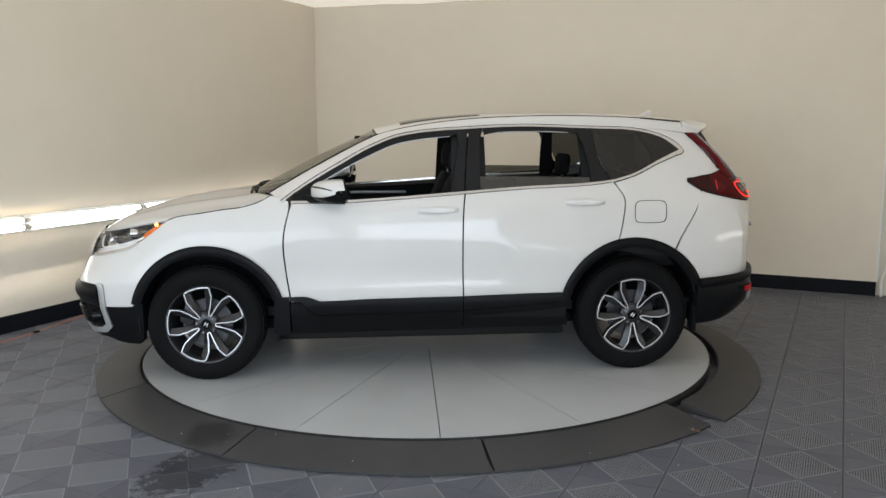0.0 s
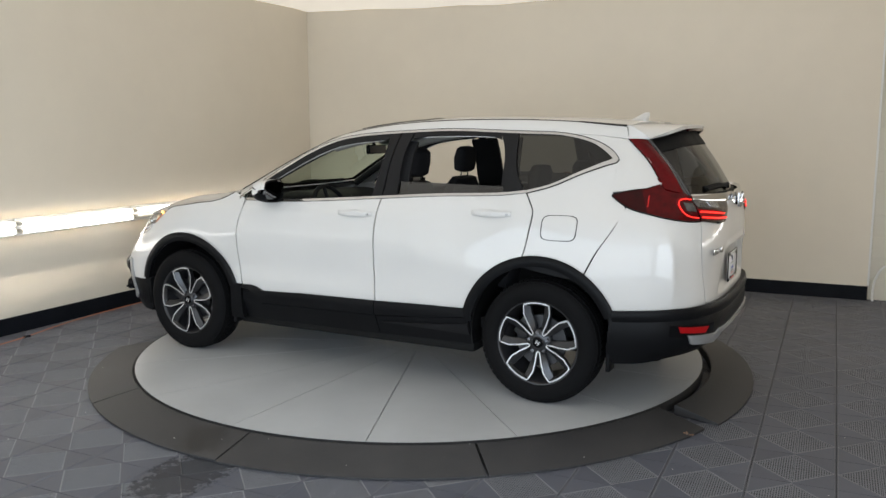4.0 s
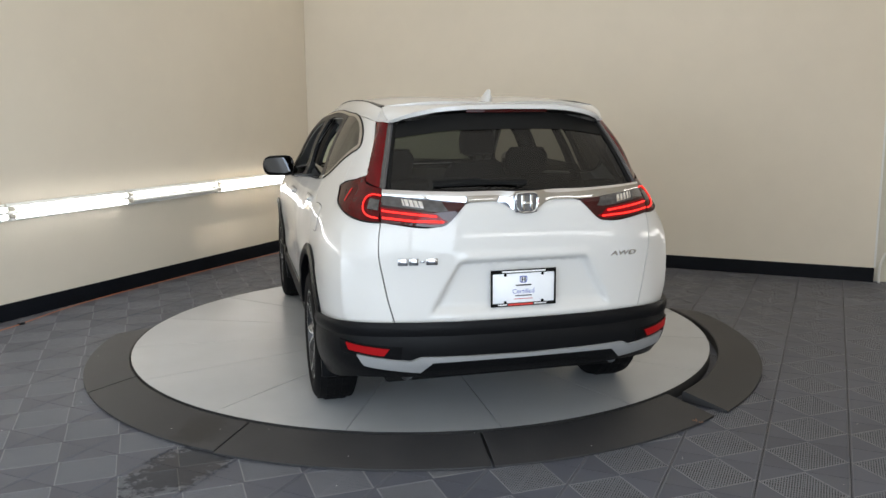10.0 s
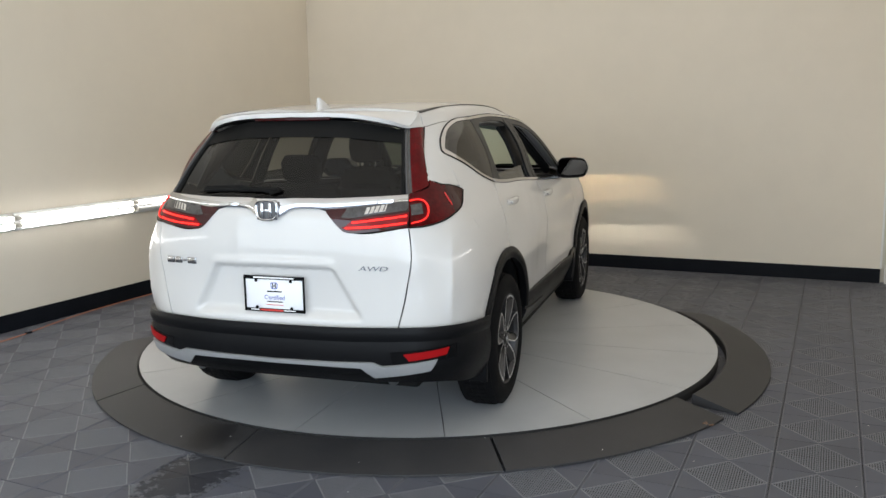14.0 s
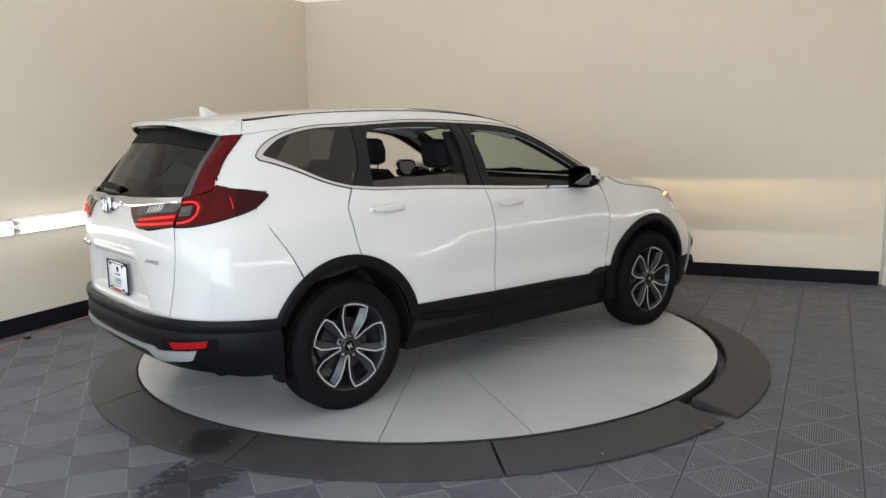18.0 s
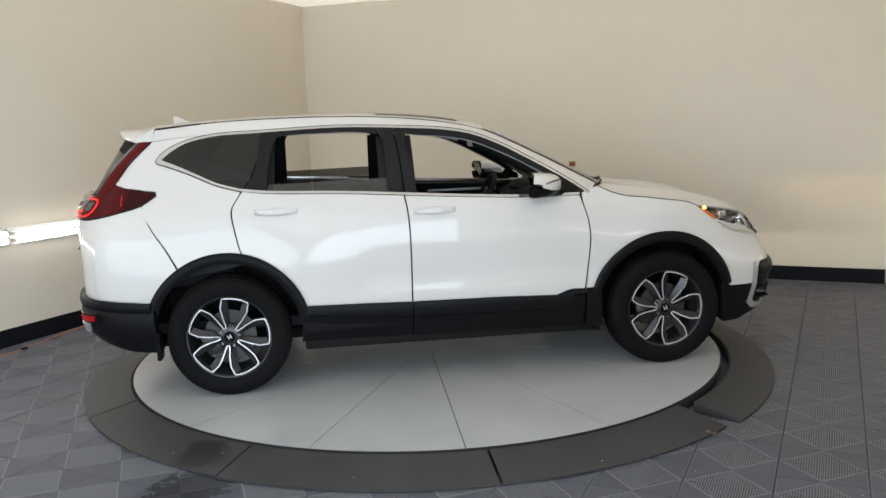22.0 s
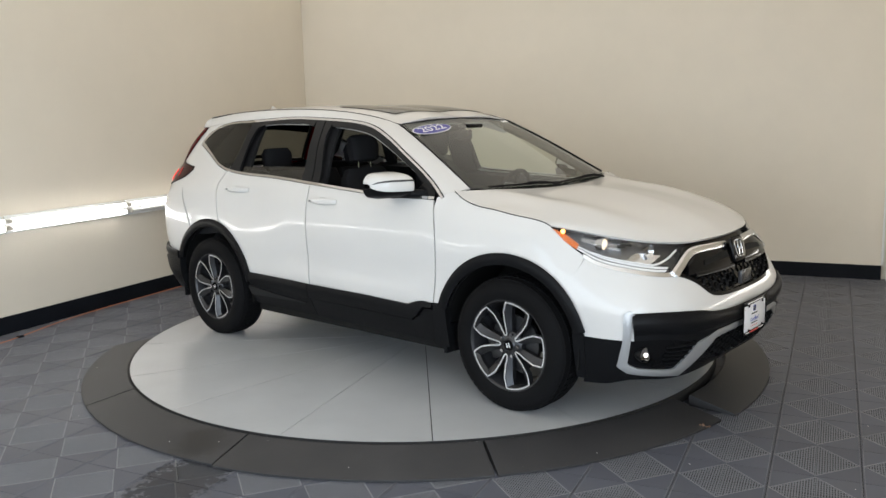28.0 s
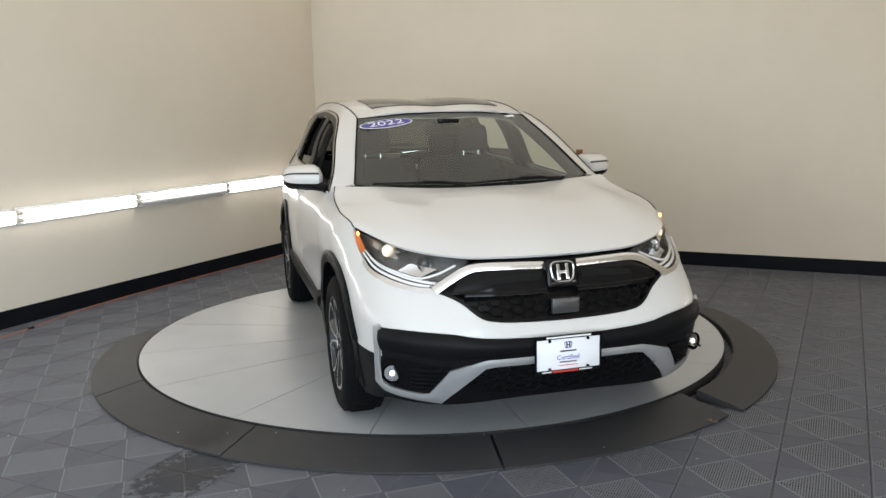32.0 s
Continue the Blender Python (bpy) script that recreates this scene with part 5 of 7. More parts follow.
# chrome wing: along the grille's top, down under the lamps
nose_ribbon("chrome_wing", [NY_(0.553, 0.739), NY_(0.499, 0.775), NY_(0.424, 0.816), NY_(0.374, 0.832), NY_(0.20, 0.835), NY_(0.07, 0.831)], [NY_(0.568, 0.762), NY_(0.507, 0.797), NY_(0.432, 0.838), NY_(0.381, 0.851), NY_(0.20, 0.852), NY_(0.07, 0.847)], M_WING, 0.016, grille, n=34, thick=0.03, bulge=0.004, label="chrome wing bar")
p_mid = nose(0.0, 0.80)
emblem = new("emblem")
emblem.parent = car
part("emblem_base", box(-0.075, 0.075, -0.068, 0.062, 0.0, 0.022, bevel=0.014), M_GLOSS, emblem)


def ring_frame(w, h, t, d):
    """A rounded square frame, w by h, of bar width t."""
    bm = bmesh.new()
    outer, inner = [], []
    for k in range(32):
        a = 2 * math.pi * k / 32
        c, s_ = math.cos(a), math.sin(a)
        q4 = (abs(c) ** 4 + abs(s_) ** 4) ** -0.25
        widen = 1 + 0.10 * s_ * q4
        outer.append((w / 2 * c * q4 * widen, h / 2 * s_ * q4))
        inner.append(((w / 2 - t) * c * q4 * widen, (h / 2 - t) * s_ * q4))
    lay = [[bm.verts.new((x, y, z)) for x, y in pts] for pts, z in ((outer, 0.0), (outer, d * 0.7), ([((a[0] + b[0]) / 2, (a[1] + b[1]) / 2) for a, b in zip(outer, inner)], d), (inner, d * 0.7), (inner, 0.0))]
    for a, b in zip(lay, lay[1:]):
        for k in range(32):
            bm.faces.new((a[k], a[(k + 1) % 32], b[(k + 1) % 32], b[k]))
    return bm


def badge_bars(w, h, d):
    """Two upright bars and a bridge inside the frame."""
    bm = bmesh.new()
    for s in (-1, 1):
        add_box(bm, s * w * 0.13 if s > 0 else -w * 0.27, w * 0.27 if s > 0 else -w * 0.13, -h * 0.40, h * 0.40, 0.0, d, bevel=0.002, m=None)
    add_box(bm, -w * 0.14, w * 0.14, -h * 0.09, h * 0.06, 0.0, d * 0.9, bevel=0.002)
    return bm


part("emblem_ring", ring_frame(0.112, 0.096, 0.008, 0.010), M_CHROME, emblem, "chrome emblem frame").location = (0, 0, 0.020)
part("emblem_bars", badge_bars(0.105, 0.088, 0.010), M_CHROME, emblem).location = (0, 0, 0.020)
emblem.matrix_basis = Matrix(((0, 0, 1, p_mid.x + 0.014), (1, 0, 0, 0), (0, 1, 0, 0.812), (0, 0, 0, 1))) @ pose(0, 0, 0, -16, 0, 0)
sens = part("sensor_cover", box(-0.064, 0.064, -0.036, 0.034, 0.0, 0.022, bevel=0.006), M_GREYPLASTIC, car, "grey radar sensor cover")
sens.matrix_basis = Matrix(((0, 0, 1, nose(0, 0.675).x + 0.002), (1, 0, 0, 0), (0, 1, 0, 0.676), (0, 0, 0, 1)))


# --- head lamps ---
def lamp_point(grid_, u, v):
    n_, m_ = len(grid_[0]) - 1, len(grid_) - 1
    i, j = min(int(u * n_), n_ - 1), min(int(v * m_), m_ - 1)
    a, b = u * n_ - i, v * m_ - j
    return grid_[j][i] * ((1 - a) * (1 - b)) + grid_[j][i + 1] * (a * (1 - b)) + grid_[j + 1][i] * ((1 - a) * b) + grid_[j + 1][i + 1] * (a * b)



HL_TOP = [NX_(1.552, 0.977), NX_(1.63, 0.966), NX_(1.716, 0.951), NX_(1.83, 0.930), NY_(0.60, 0.907), NY_(0.435, 0.882), NY_(0.395, 0.874)]
HL_BOT = [NX_(1.555, 0.971), NX_(1.641, 0.909), NX_(1.728, 0.862), NX_(1.79, 0.829), NY_(0.71, 0.790), NY_(0.62, 0.770), NY_(0.565, 0.768)]
g_hl = grid_of(nose, HL_BOT, HL_TOP, None, None, 26, 10)
g_bowl = shifted(g_hl, -0.055)
g_lip = grid_of(nose, [(a, z - 0.022) for a, z in HL_BOT[2:-1]] + [NY_(0.555, 0.742)], [(a, z - 0.003) for a, z in HL_BOT[2:-1]] + [NY_(0.570, 0.764)], None, None, 20, 4)
for s in (1, -1):
    fl = Vector((1, s, 1))
    lamp_root = new("headlight")
    lamp_root.parent = car
    part("housing", shell(g_bowl, s, -0.05), M_HOUSING, lamp_root, "grey lamp housing")
    ob = part("lens", shell(g_hl, s, 0.0, 0.001), M_LENS, lamp_root, "clear lens")
    ob.visible_shadow = False
    g_am = shifted(g_hl, -0.006)
    part("amber_marker", shell([[lamp_point(g_am, 0.02 + 0.22 * i / 11, (0.03 + 0.85 * j / 4) * (1.0 - 0.62 * i / 11)) for i in range(12)] for j in range(5)], s, 0.004), M_AMBER, lamp_root, "amber side marker")
    p = lamp_point(g_hl, 0.10, 0.72)
    part("marker_bulb", cyl((p + Vector((0, -0.004, 0.004))) * fl, (p + Vector((0, 0.0035, 0.004))) * fl, 0.011, 0.010, 12), M_AMBERLIT, lamp_root, "lit amber bulb")
    part("lamp_strip", shell(g_lip, s, 0.02, 0.006), M_WING, lamp_root, "chrome strip below the lens")
    # projector
    p = nose(*NY_(0.728, 0.896)) + Vector((-0.040, -0.030, 0.0))
    d = Vector((1, 0.12, 0)).normalized()
    part("projector_ring", cyl((p - d * 0.02) * fl, (p + d * 0.020) * fl, 0.040, 0.037, 24, caps=False), M_CHROME, lamp_root)
    bm = bmesh.new()
    bmesh.ops.create_uvsphere(bm, u_segments=18, v_segments=10, radius=0.028)
    bmesh.ops.transform(bm, matrix=Matrix.Translation(p * fl) @ Matrix.Diagonal((0.6, 1, 1, 1)), verts=bm.verts)
    part("projector", bm, M_BULB, lamp_root, "lit projector lens")
    beam(lamp_root, nose(*NY_(0.650, 0.893)) + Vector((-0.058, 0.0, 0.0)), Vector((1, 0.10, 0)).normalized(), s, M_BEAM, 0.026, 0.040)
    # reflector bowl and light guide
    for k, (cu, cv, rr) in enumerate(((19, 5, 0.034),)):
        p2 = nose(*NY_(0.585, 0.858)) + Vector((-0.038, -0.014, 0))
        part("reflector", cyl((p2 - d * 0.03) * fl, (p2 + d * 0.012) * fl, rr * 0.35, rr, 24, caps=False), M_INNERLAMP, lamp_root, "bright reflector bowl")
        part("reflector_cap", cyl((p2 - d * 0.028) * fl, (p2 - d * 0.004) * fl, rr * 0.34, rr * 0.20, 16), M_HOUSING, lamp_root, "dark bulb cap in the bowl")
    # two bright running-light strips along the lens's foot, louvres beside the projector
    for v0, v1, d_in in ((0.03, 0.11, -0.008), (0.17, 0.24, -0.016)):
        gz = [[lamp_point(g_hl, 0.20 + 0.76 * i / 19, v0 + (v1 - v0) * j / 3) for i in range(20)] for j in range(4)]
        part("running_light", shell(shifted(gz, d_in), s, 0.006), M_GUIDE, lamp_root, "white running-light strip")
    g_mid = shifted(g_hl, -0.034)
    for k in range(5):
        gz = [[lamp_point(g_mid, 0.24 + 0.30 * i / 7, 0.66 + 0.06 * k + 0.022 * j) for i in range(8)] for j in range(2)]
        part("louvre", shell(gz, s, 0.010), M_INNERLAMP, lamp_root, "bright lamp louvre")
    gz = [[lamp_point(g_mid, 0.60 + 0.20 * i / 9 + 0.05 * j / 4, 0.34 + 0.34 * j / 4) + Vector((-0.012 * math.sin(math.pi * i / 9), 0, 0)) for i in range(10)] for j in range(5)]
    part("high_beam_facets", shell(gz, s, 0.004), M_INNERLAMP, lamp_root, "bright high-beam facets")
    guide = [g_hl[j][i] + Vector((-0.016, -0.006, 0)) for j, i in ((2, 9), (2, 12), (2, 15), (2, 18), (2, 21), (4, 23), (7, 24))]
    part("light_guide", tube([q5 * fl for q5 in spline(guide, 24)], 0.0055, 6), M_GUIDE, lamp_root)

# --- tail: tailgate, bumper, lamps ---
def gate_warp(p):
    y, z = abs(p.y), p.z
    def step(a, b, v):
        t = min(max((v - a) / (b - a), 0.0), 1.0)
        return t * t * (3 - 2 * t)
    half = 0.30 + 0.55 * (0.87 - z)
    inside = step(half + 0.02, half - 0.02, y) * step(0.885, 0.862, z) * step(0.625, 0.68, z)
    ledge = step(0.34, 0.27, y) * step(0.862, 0.872, z) * step(0.925, 0.900, z)
    return Vector((p.x + 0.034 * inside - 0.008 * ledge, p.y, p.z))


GATE_SIDE = [TY_(0.590, 0.590), TY_(0.634, 0.782), TY_(0.656, 0.955), TY_(0.642, 1.055)]
g_gate = grid_of(tail, [(0.0, 0.588), TY_(0.30, 0.590), TY_(0.590, 0.590)], [(0.0, 1.150), TY_(0.12, 1.150), TY_(0.29, 1.125), TY_(0.39, 1.042), TY_(0.642, 1.055)], [(0.0, 0.588), (0.0, 0.80), (0.0, 1.150)], GATE_SIDE, 52, 60, corner=False)
g_gate = [[gate_warp(p) for p in row] for row in g_gate]
tailgate = part("tailgate", whole(g_gate, 0.014), M_PAINT, car, "white closed tailgate with a plate recess", sharp=50)
# white corners between wheel arch, lamp and tailgate
arch_b = arc(ARCH_R, R_ARCH - 0.02, 125, 160, 6)
def corner_fold(p):
    """An upright fold beside the tailgate, fading out at the lamp and the bumper."""
    d = (p.y - 0.795) / 0.030
    k = max(0.0, math.sin(math.pi * min(1.0, max(0.0, (p.z - 0.58) / 0.46)))) ** 0.7
    lift = 0.030 * math.exp(-abs(d) * (1.0 if d < 0 else 0.5))
    return p + Vector((-0.75, 0.66, 0)) * (lift * k)


skin("rear_corner", tail, [TX_(*p) for p in arch_b] + [TX_(-1.90, 0.560), TX_(-2.05, 0.575), TY_(0.70, 0.585), TY_(0.596, 0.588)],
     [TX_(-1.788, 1.130), TX_(-1.92, 1.094), TX_(-2.03, 1.070), TY_(0.70, 1.058), TY_(0.648, 1.055)],
     [TX_(*arch_b[0]), TX_(-1.650, 0.880), TX_(-1.738, 1.019), TX_(-1.788, 1.130)], [(a + 0.35, z) for a, z in GATE_SIDE], 60, 30, M_PAINT, warp=corner_fold)


def tail_band(name, top, bottom, mat, off, parent, n=40, m=8, thick=0.02, label="", bulge=0.0):
    g = grid_of(tail, bottom, top, None, None, n, m)
    if bulge:
        nn = normals_of(g)
        g = [[p + q * (bulge * math.sin(math.pi * j / (m - 1))) for p, q in zip(a, b)] for j, (a, b) in enumerate(zip(g, nn))]
    g = [row[::-1] for row in g]
    return part(name, whole(g, thick, off), mat, parent, label)


rear_bumper = tail_band("rear_bumper", [TX_(-1.745, 0.562), TX_(-1.90, 0.572), TX_(-2.06, 0.584), TY_(0.58, 0.594), TY_(0.3, 0.590), (0.0, 0.588)], [TX_(-1.715, 0.285), TX_(-1.90, 0.300), TX_(-2.02, 0.330), TY_(0.58, 0.345), TY_(0.3, 0.345), (0.0, 0.345)], M_CLAD, 0.014, car, m=14, thick=0.05, label="black grained rear bumper", bulge=0.022)
tail_band("bumper_ledge", [TX_(-1.755, 0.572), TX_(-1.90, 0.582), TX_(-2.06, 0.594), TY_(0.58, 0.604), TY_(0.3, 0.600), (0.0, 0.598)], [TX_(-1.755, 0.535), TX_(-1.90, 0.543), TX_(-2.06, 0.553), TY_(0.58, 0.560), TY_(0.3, 0.556), (0.0, 0.554)], M_CLAD, 0.030, rear_bumper, m=5, thick=0.04, bulge=0.006)
SIL_T = [(0.735, 0.463), (0.525, 0.446), (0.485, 0.460), (0.28, 0.454), (0.0, 0.450)]
SIL_B = [(0.708, 0.418), (0.480, 0.396), (0.430, 0.436), (0.28, 0.437), (0.0, 0.436)]
g = grid_of(tail, [TY_(y, z) for y, z in SIL_B], [TY_(y, z) for y, z in SIL_T], None, None, 40, 4, True)
part("rear_garnish", whole([r[::-1] for r in g], 0.02, 0.046), M_SATIN, rear_bumper, "satin silver bumper garnish")
for s in (1, -1):
    g = grid_of(tail, [TY_(0.765, 0.480), TY_(0.632, 0.464)], [TY_(0.775, 0.512), TY_(0.612, 0.496)], None, None, 12, 4)
    part("reflector", shell(g, s, 0.012, 0.043), M_REFLECTOR, rear_bumper, "red bumper reflector")
    g = grid_of(tail, [TY_(0.795, 0.458), TY_(0.565, 0.440)], [TY_(0.800, 0.520), TY_(0.560, 0.505)], None, None, 12, 4)
    part("reflector_bay", shell(g, s, 0.012, 0.037), M_GLOSS, rear_bumper)
    # exhaust tip
    part("exhaust_tip", cyl((-2.08, s * 0.52, 0.322), (-1.98, s * 0.52, 0.325), 0.026, seg=20, caps=False), M_SATIN, rear_bumper, "steel exhaust tip")
    # mud flaps
    for x in (-1.735, 0.895):
        part("mud_flap", box(x - 0.012, x + 0.012, s * 0.835 - 0.05, s * 0.835 + 0.05, 0.235, 0.40, bevel=0.006), M_CLAD, car, "black mud flap")
# rear window
rw_base = [(-2.190, 0, 1.180), (-2.160, 0.33, 1.180), (-2.085, 0.595, 1.186)]
rw_top = [(-1.955, 0, 1.535), (-1.935, 0.28, 1.525), (-1.838, 0.512, 1.480)]
rw_side = [(-2.085, 0.595, 1.186), (-1.975, 0.560, 1.330), (-1.838, 0.512, 1.480)]
g_rw = grid_of(None, rw_base, rw_top, [rw_base[0], (-2.08, 0, 1.36), rw_top[0]], rw_side, 14, 14)
rear_window = part("rear_window", whole(g_rw, 0.0), M_REAR, tailgate, "dark tinted rear window")
rear_window.visible_shadow = False
part("window_surround", tube([Vector((p.x, p.y, p.z)) for p in spline([(x, -y, z) for x, y, z in rw_side[::-1]], 14) + spline([(x, -y, z) for x, y, z in rw_base[::-1]], 14)[1:] + spline(rw_base, 14)[1:] + spline(rw_side, 14)[1:]], 0.011, 6), M_SEAL, tailgate)
part("window_visor", whole(g_rw[10:], 0.0, 0.004), M_SEAL, tailgate, "black band along the window's top")
# black inner lining of the gate, seen through the glass edge
part("rear_wiper", tube([(-2.185, 0.02, 1.205), (-2.178, -0.03, 1.222), (-2.165, 0.16, 1.222), (-2.135, 0.40, 1.215)], 0.011, 6), M_SEAL, tailgate, "black rear wiper")
part("wiper_blade", tube([(-2.180, 0.02, 1.212), (-2.160, 0.20, 1.235), (-2.120, 0.40, 1.225)], 0.008, 6), M_SEAL, tailgate)
# chrome bar across the tailgate
bar_low = [tail(*p) for p in [(0.0, 1.100), TY_(0.055, 1.105), TY_(0.11, 1.138), TY_(0.30, 1.143), TY_(0.52, 1.160), TY_(0.62, 1.168)]]
low_line = spline(bar_low, 36)
g = [[Vector((p.x + 0.010 * v, p.y, p.z + (np.interp(p.y, [0, 0.3, 0.52, 0.63], [1.183, 1.184, 1.190, 1.192]) - p.z) * v)) for p in low_line] for v in [j / 5 for j in range(6)]]
nn = normals_of(g)
g = [[p + q * (0.005 * math.sin(math.pi * j / 5)) for p, q in zip(a, b)] for j, (a, b) in enumerate(zip(g, nn))]
part("chrome_bar", whole(g, 0.02, 0.010), M_CHROME, tailgate, "chrome bar across the tailgate")
emb = new("rear_emblem")
emb.parent = car
part("emblem_base", box(-0.053, 0.053, -0.045, 0.045, 0.0, 0.012, bevel=0.005), M_CHROME, emb)
part("emblem_ring", ring_frame(0.110, 0.096, 0.008, 0.010), M_CHROME, emb).location = (0, 0, 0.010)
part("emblem_bars", badge_bars(0.102, 0.086, 0.010), M_CHROME, emb).location = (0, 0, 0.012)
part("emblem_field", box(-0.046, 0.046, -0.040, 0.040, 0.011, 0.014), M_GREYPLASTIC, emb)
emb.matrix_basis = Matrix(((0, 0, -1, -2.248), (-1, 0, 0, 0), (0, 1, 0, 1.136), (0, 0, 0, 1)))

part("gate_lining", whole([[p + Vector((0.05, 0, 0)) for p in row] for row in g_gate[::4]], 0.0), M_TRIM, tailgate, "black inner gate lining")
# lamps: outer body on the corner, stem beside the window, inner part on the tailgate
LO_BOT = [TX_(-1.700, 1.186), TX_(-1.790, 1.130), TX_(-1.92, 1.094), TX_(-2.03, 1.070), TY_(0.70, 1.058), TY_(0.648, 1.057)]
LO_TOP = [TX_(-1.700, 1.192), TX_(-1.790, 1.216), TX_(-1.877, 1.228), TX_(-1.95, 1.246), TY_(0.675, 1.232), TY_(0.612, 1.194)]
g_lo = grid_of(tail, LO_BOT, LO_TOP, None, None, 26, 12)
LI_BOT = [TY_(0.640, 1.057), TY_(0.52, 1.046), TY_(0.40, 1.037), TY_(0.365, 1.045), TY_(0.280, 1.125)]
LI_TOP = [TY_(0.620, 1.178), TY_(0.52, 1.166), TY_(0.40, 1.148), TY_(0.34, 1.142), TY_(0.275, 1.136)]
g_li = grid_of(tail, LI_BOT, LI_TOP, None, None, 22, 8)
stem_a, stem_b, stem_c = tail(*TY_(0.612, 1.194)), tail(*TY_(0.675, 1.232)), flank(-1.95, 1.246)
stem_d, stem_e = Vector((-1.838, 0.524, 1.480)), flank(-1.735, 1.492)
g_st = grid_of(None, [tuple(stem_a), tuple(stem_b), tuple(stem_c)], [tuple(stem_d), tuple((stem_d + stem_e) / 2 + Vector((-0.012, 0.014, 0.004))), tuple(stem_e)],
               [tuple(stem_a), (-1.975, 0.572, 1.330), tuple(stem_d)], [tuple(stem_c), tuple(flank(-1.863, 1.371)), tuple(stem_e)], 7, 16)
for j, row in enumerate(g_st):
    for i, p in enumerate(row):
        p += Vector((-0.6, 0.7, 0.2)).normalized() * (0.06 * (i / 6) * (1 - i / 6) * math.sin(math.pi * j / 15))
si = [row[0] for row in g_st]
for s in (1, -1):
    fl = Vector((1, s, 1))
    tl = new("taillight")
    tl.parent = car
    part("lamp_backing", shell(shifted(g_lo, -0.03), s, 0.0), M_TRIM, tl)
    part("lamp_backing", shell(shifted(g_st, -0.012), s, 0.0), M_STEM, tl)
    part("outer_lens", shell([row[:11] for row in g_lo], s, 0.02, 0.004), M_RED, tl, "dark red outer lens")
    part("corner_red_lens", shell([row[10:] for row in g_lo], s, 0.02, 0.004), M_REDLENS, tl, "clear red lens round the corner")
    part("stem_lens", shell(g_st, s, 0.012, 0.005), M_STEM, tl, "dark red upright lens")
    part("stem_edge", tube([p * fl for p in [q6 + Vector((-0.004, 0.004, 0)) for q6 in si]], 0.009, 6), M_GREYPLASTIC, tl)
    part("lamp_backing", shell(shifted(g_li, -0.03), s, 0.0), M_TRIM, tl)
    part("inner_lens", shell(g_li, s, 0.02, 0.006), M_REDDARK, tl, "smoked red lens on the tailgate")
    nn_lo, nn_li = shifted(g_lo, 0.006), shifted(g_li, 0.008)
    # C-shaped light guide round the corner, its facets and two bars on the tailgate
    def patch(grid_, u0, u1, v0, v1, n=8, m=4, skew=0.0):
        return [[lamp_point(grid_, min(0.995, max(0.005, u0 + (u1 - u0) * i / (n - 1) + skew * j / (m - 1))), v0 + (v1 - v0) * j / (m - 1)) for i in range(n)] for j in range(m)]

    ring = [(0.985, 0.86), (0.90, 0.85), (0.815, 0.78), (0.775, 0.62), (0.772, 0.42), (0.80, 0.24), (0.87, 0.13), (0.985, 0.08)]
    core = [(0.985, 0.76), (0.91, 0.75), (0.845, 0.69), (0.815, 0.58), (0.812, 0.44), (0.835, 0.31), (0.89, 0.22), (0.985, 0.18)]
    r_out, r_in = spline([lamp_point(nn_lo, *uv) for uv in ring], 30), spline([lamp_point(nn_lo, *uv) for uv in core], 30)
    part("guide_facets", shell([[a.lerp(b, k / 3) for a, b in zip(r_out, r_in)] for k in range(4)], s, 0.003), M_REDPALE, tl, "bright red facets round the corner")
    mid_line = [a.lerp(b, 0.55) + (a - Vector((-1.7, 0.4, a.z))).normalized() * 0.003 for a, b in zip(r_out, r_in)]
    part("light_bar", tube([p * fl for p in mid_line], 0.0027, 6), M_TAIL, tl, "glowing red bar")
    part("corner_lens", shell(patch(nn_lo, 0.86, 0.985, 0.36, 0.66), s, 0.004, 0.002), M_CLEARLENS, tl, "smoked clear lens")
    part("side_reflector", shell(patch(nn_lo, 0.14, 0.34, 0.42, 0.62, 8, 4, -0.02), s, 0.003, -0.001), M_RED, tl, "dark red side reflector")
    part("stop_field", shell(patch(nn_li, 0.02, 0.80, 0.10, 0.52, 14, 4, -0.14), s, 0.004), M_REDPALE, tl, "red stop lamp facets")
    for v0, u1 in ((0.18, 0.74), (0.42, 0.66)):
        part("light_bar", tube([p * fl for p in spline([lamp_point(nn_li, u, v0) + Vector((-0.004, 0, 0)) for u in (0.02, 0.2, 0.4, u1)], 18)], 0.0042, 6), M_TAIL, tl, "glowing red bar")
    part("reverse_lens", shell(patch(nn_li, 0.03, 0.80, 0.60, 0.97, 14, 4, -0.08), s, 0.004, 0.001), M_CLEARLENS, tl, "smoked clear reversing lens")
    part("reverse_reflector", shell(patch(nn_li, 0.28, 0.52, 0.66, 0.88, 6, 4, -0.03), s, 0.004, 0.004), M_INNERLAMP, tl, "bright reversing reflector")
    for k in range(4):
        part("reflector_rib", shell(patch(nn_li, 0.30 + 0.055 * k, 0.31 + 0.055 * k, 0.67, 0.87, 3, 3, -0.03), s, 0.004, 0.006), M_GREYPLASTIC, tl)
    part("stem_strip", shell([row[:2] for row in g_st], s, 0.004, 0.0075), M_CLEARLENS, tl, "dark clear strip beside the window")
    part("lens_edge", tube([p * fl for p in shifted(g_lo, 0.004)[0]], 0.0045, 6), M_SEAL, tl)
    part("lens_edge", tube([p * fl for p in shifted(g_lo, 0.003)[-1][:15]], 0.0035, 6), M_SEAL, tl)
    part("lens_edge", tube([row[-1] * fl for row in shifted(g_st, 0.005)[1:]], 0.0035, 6), M_SEAL, tl)
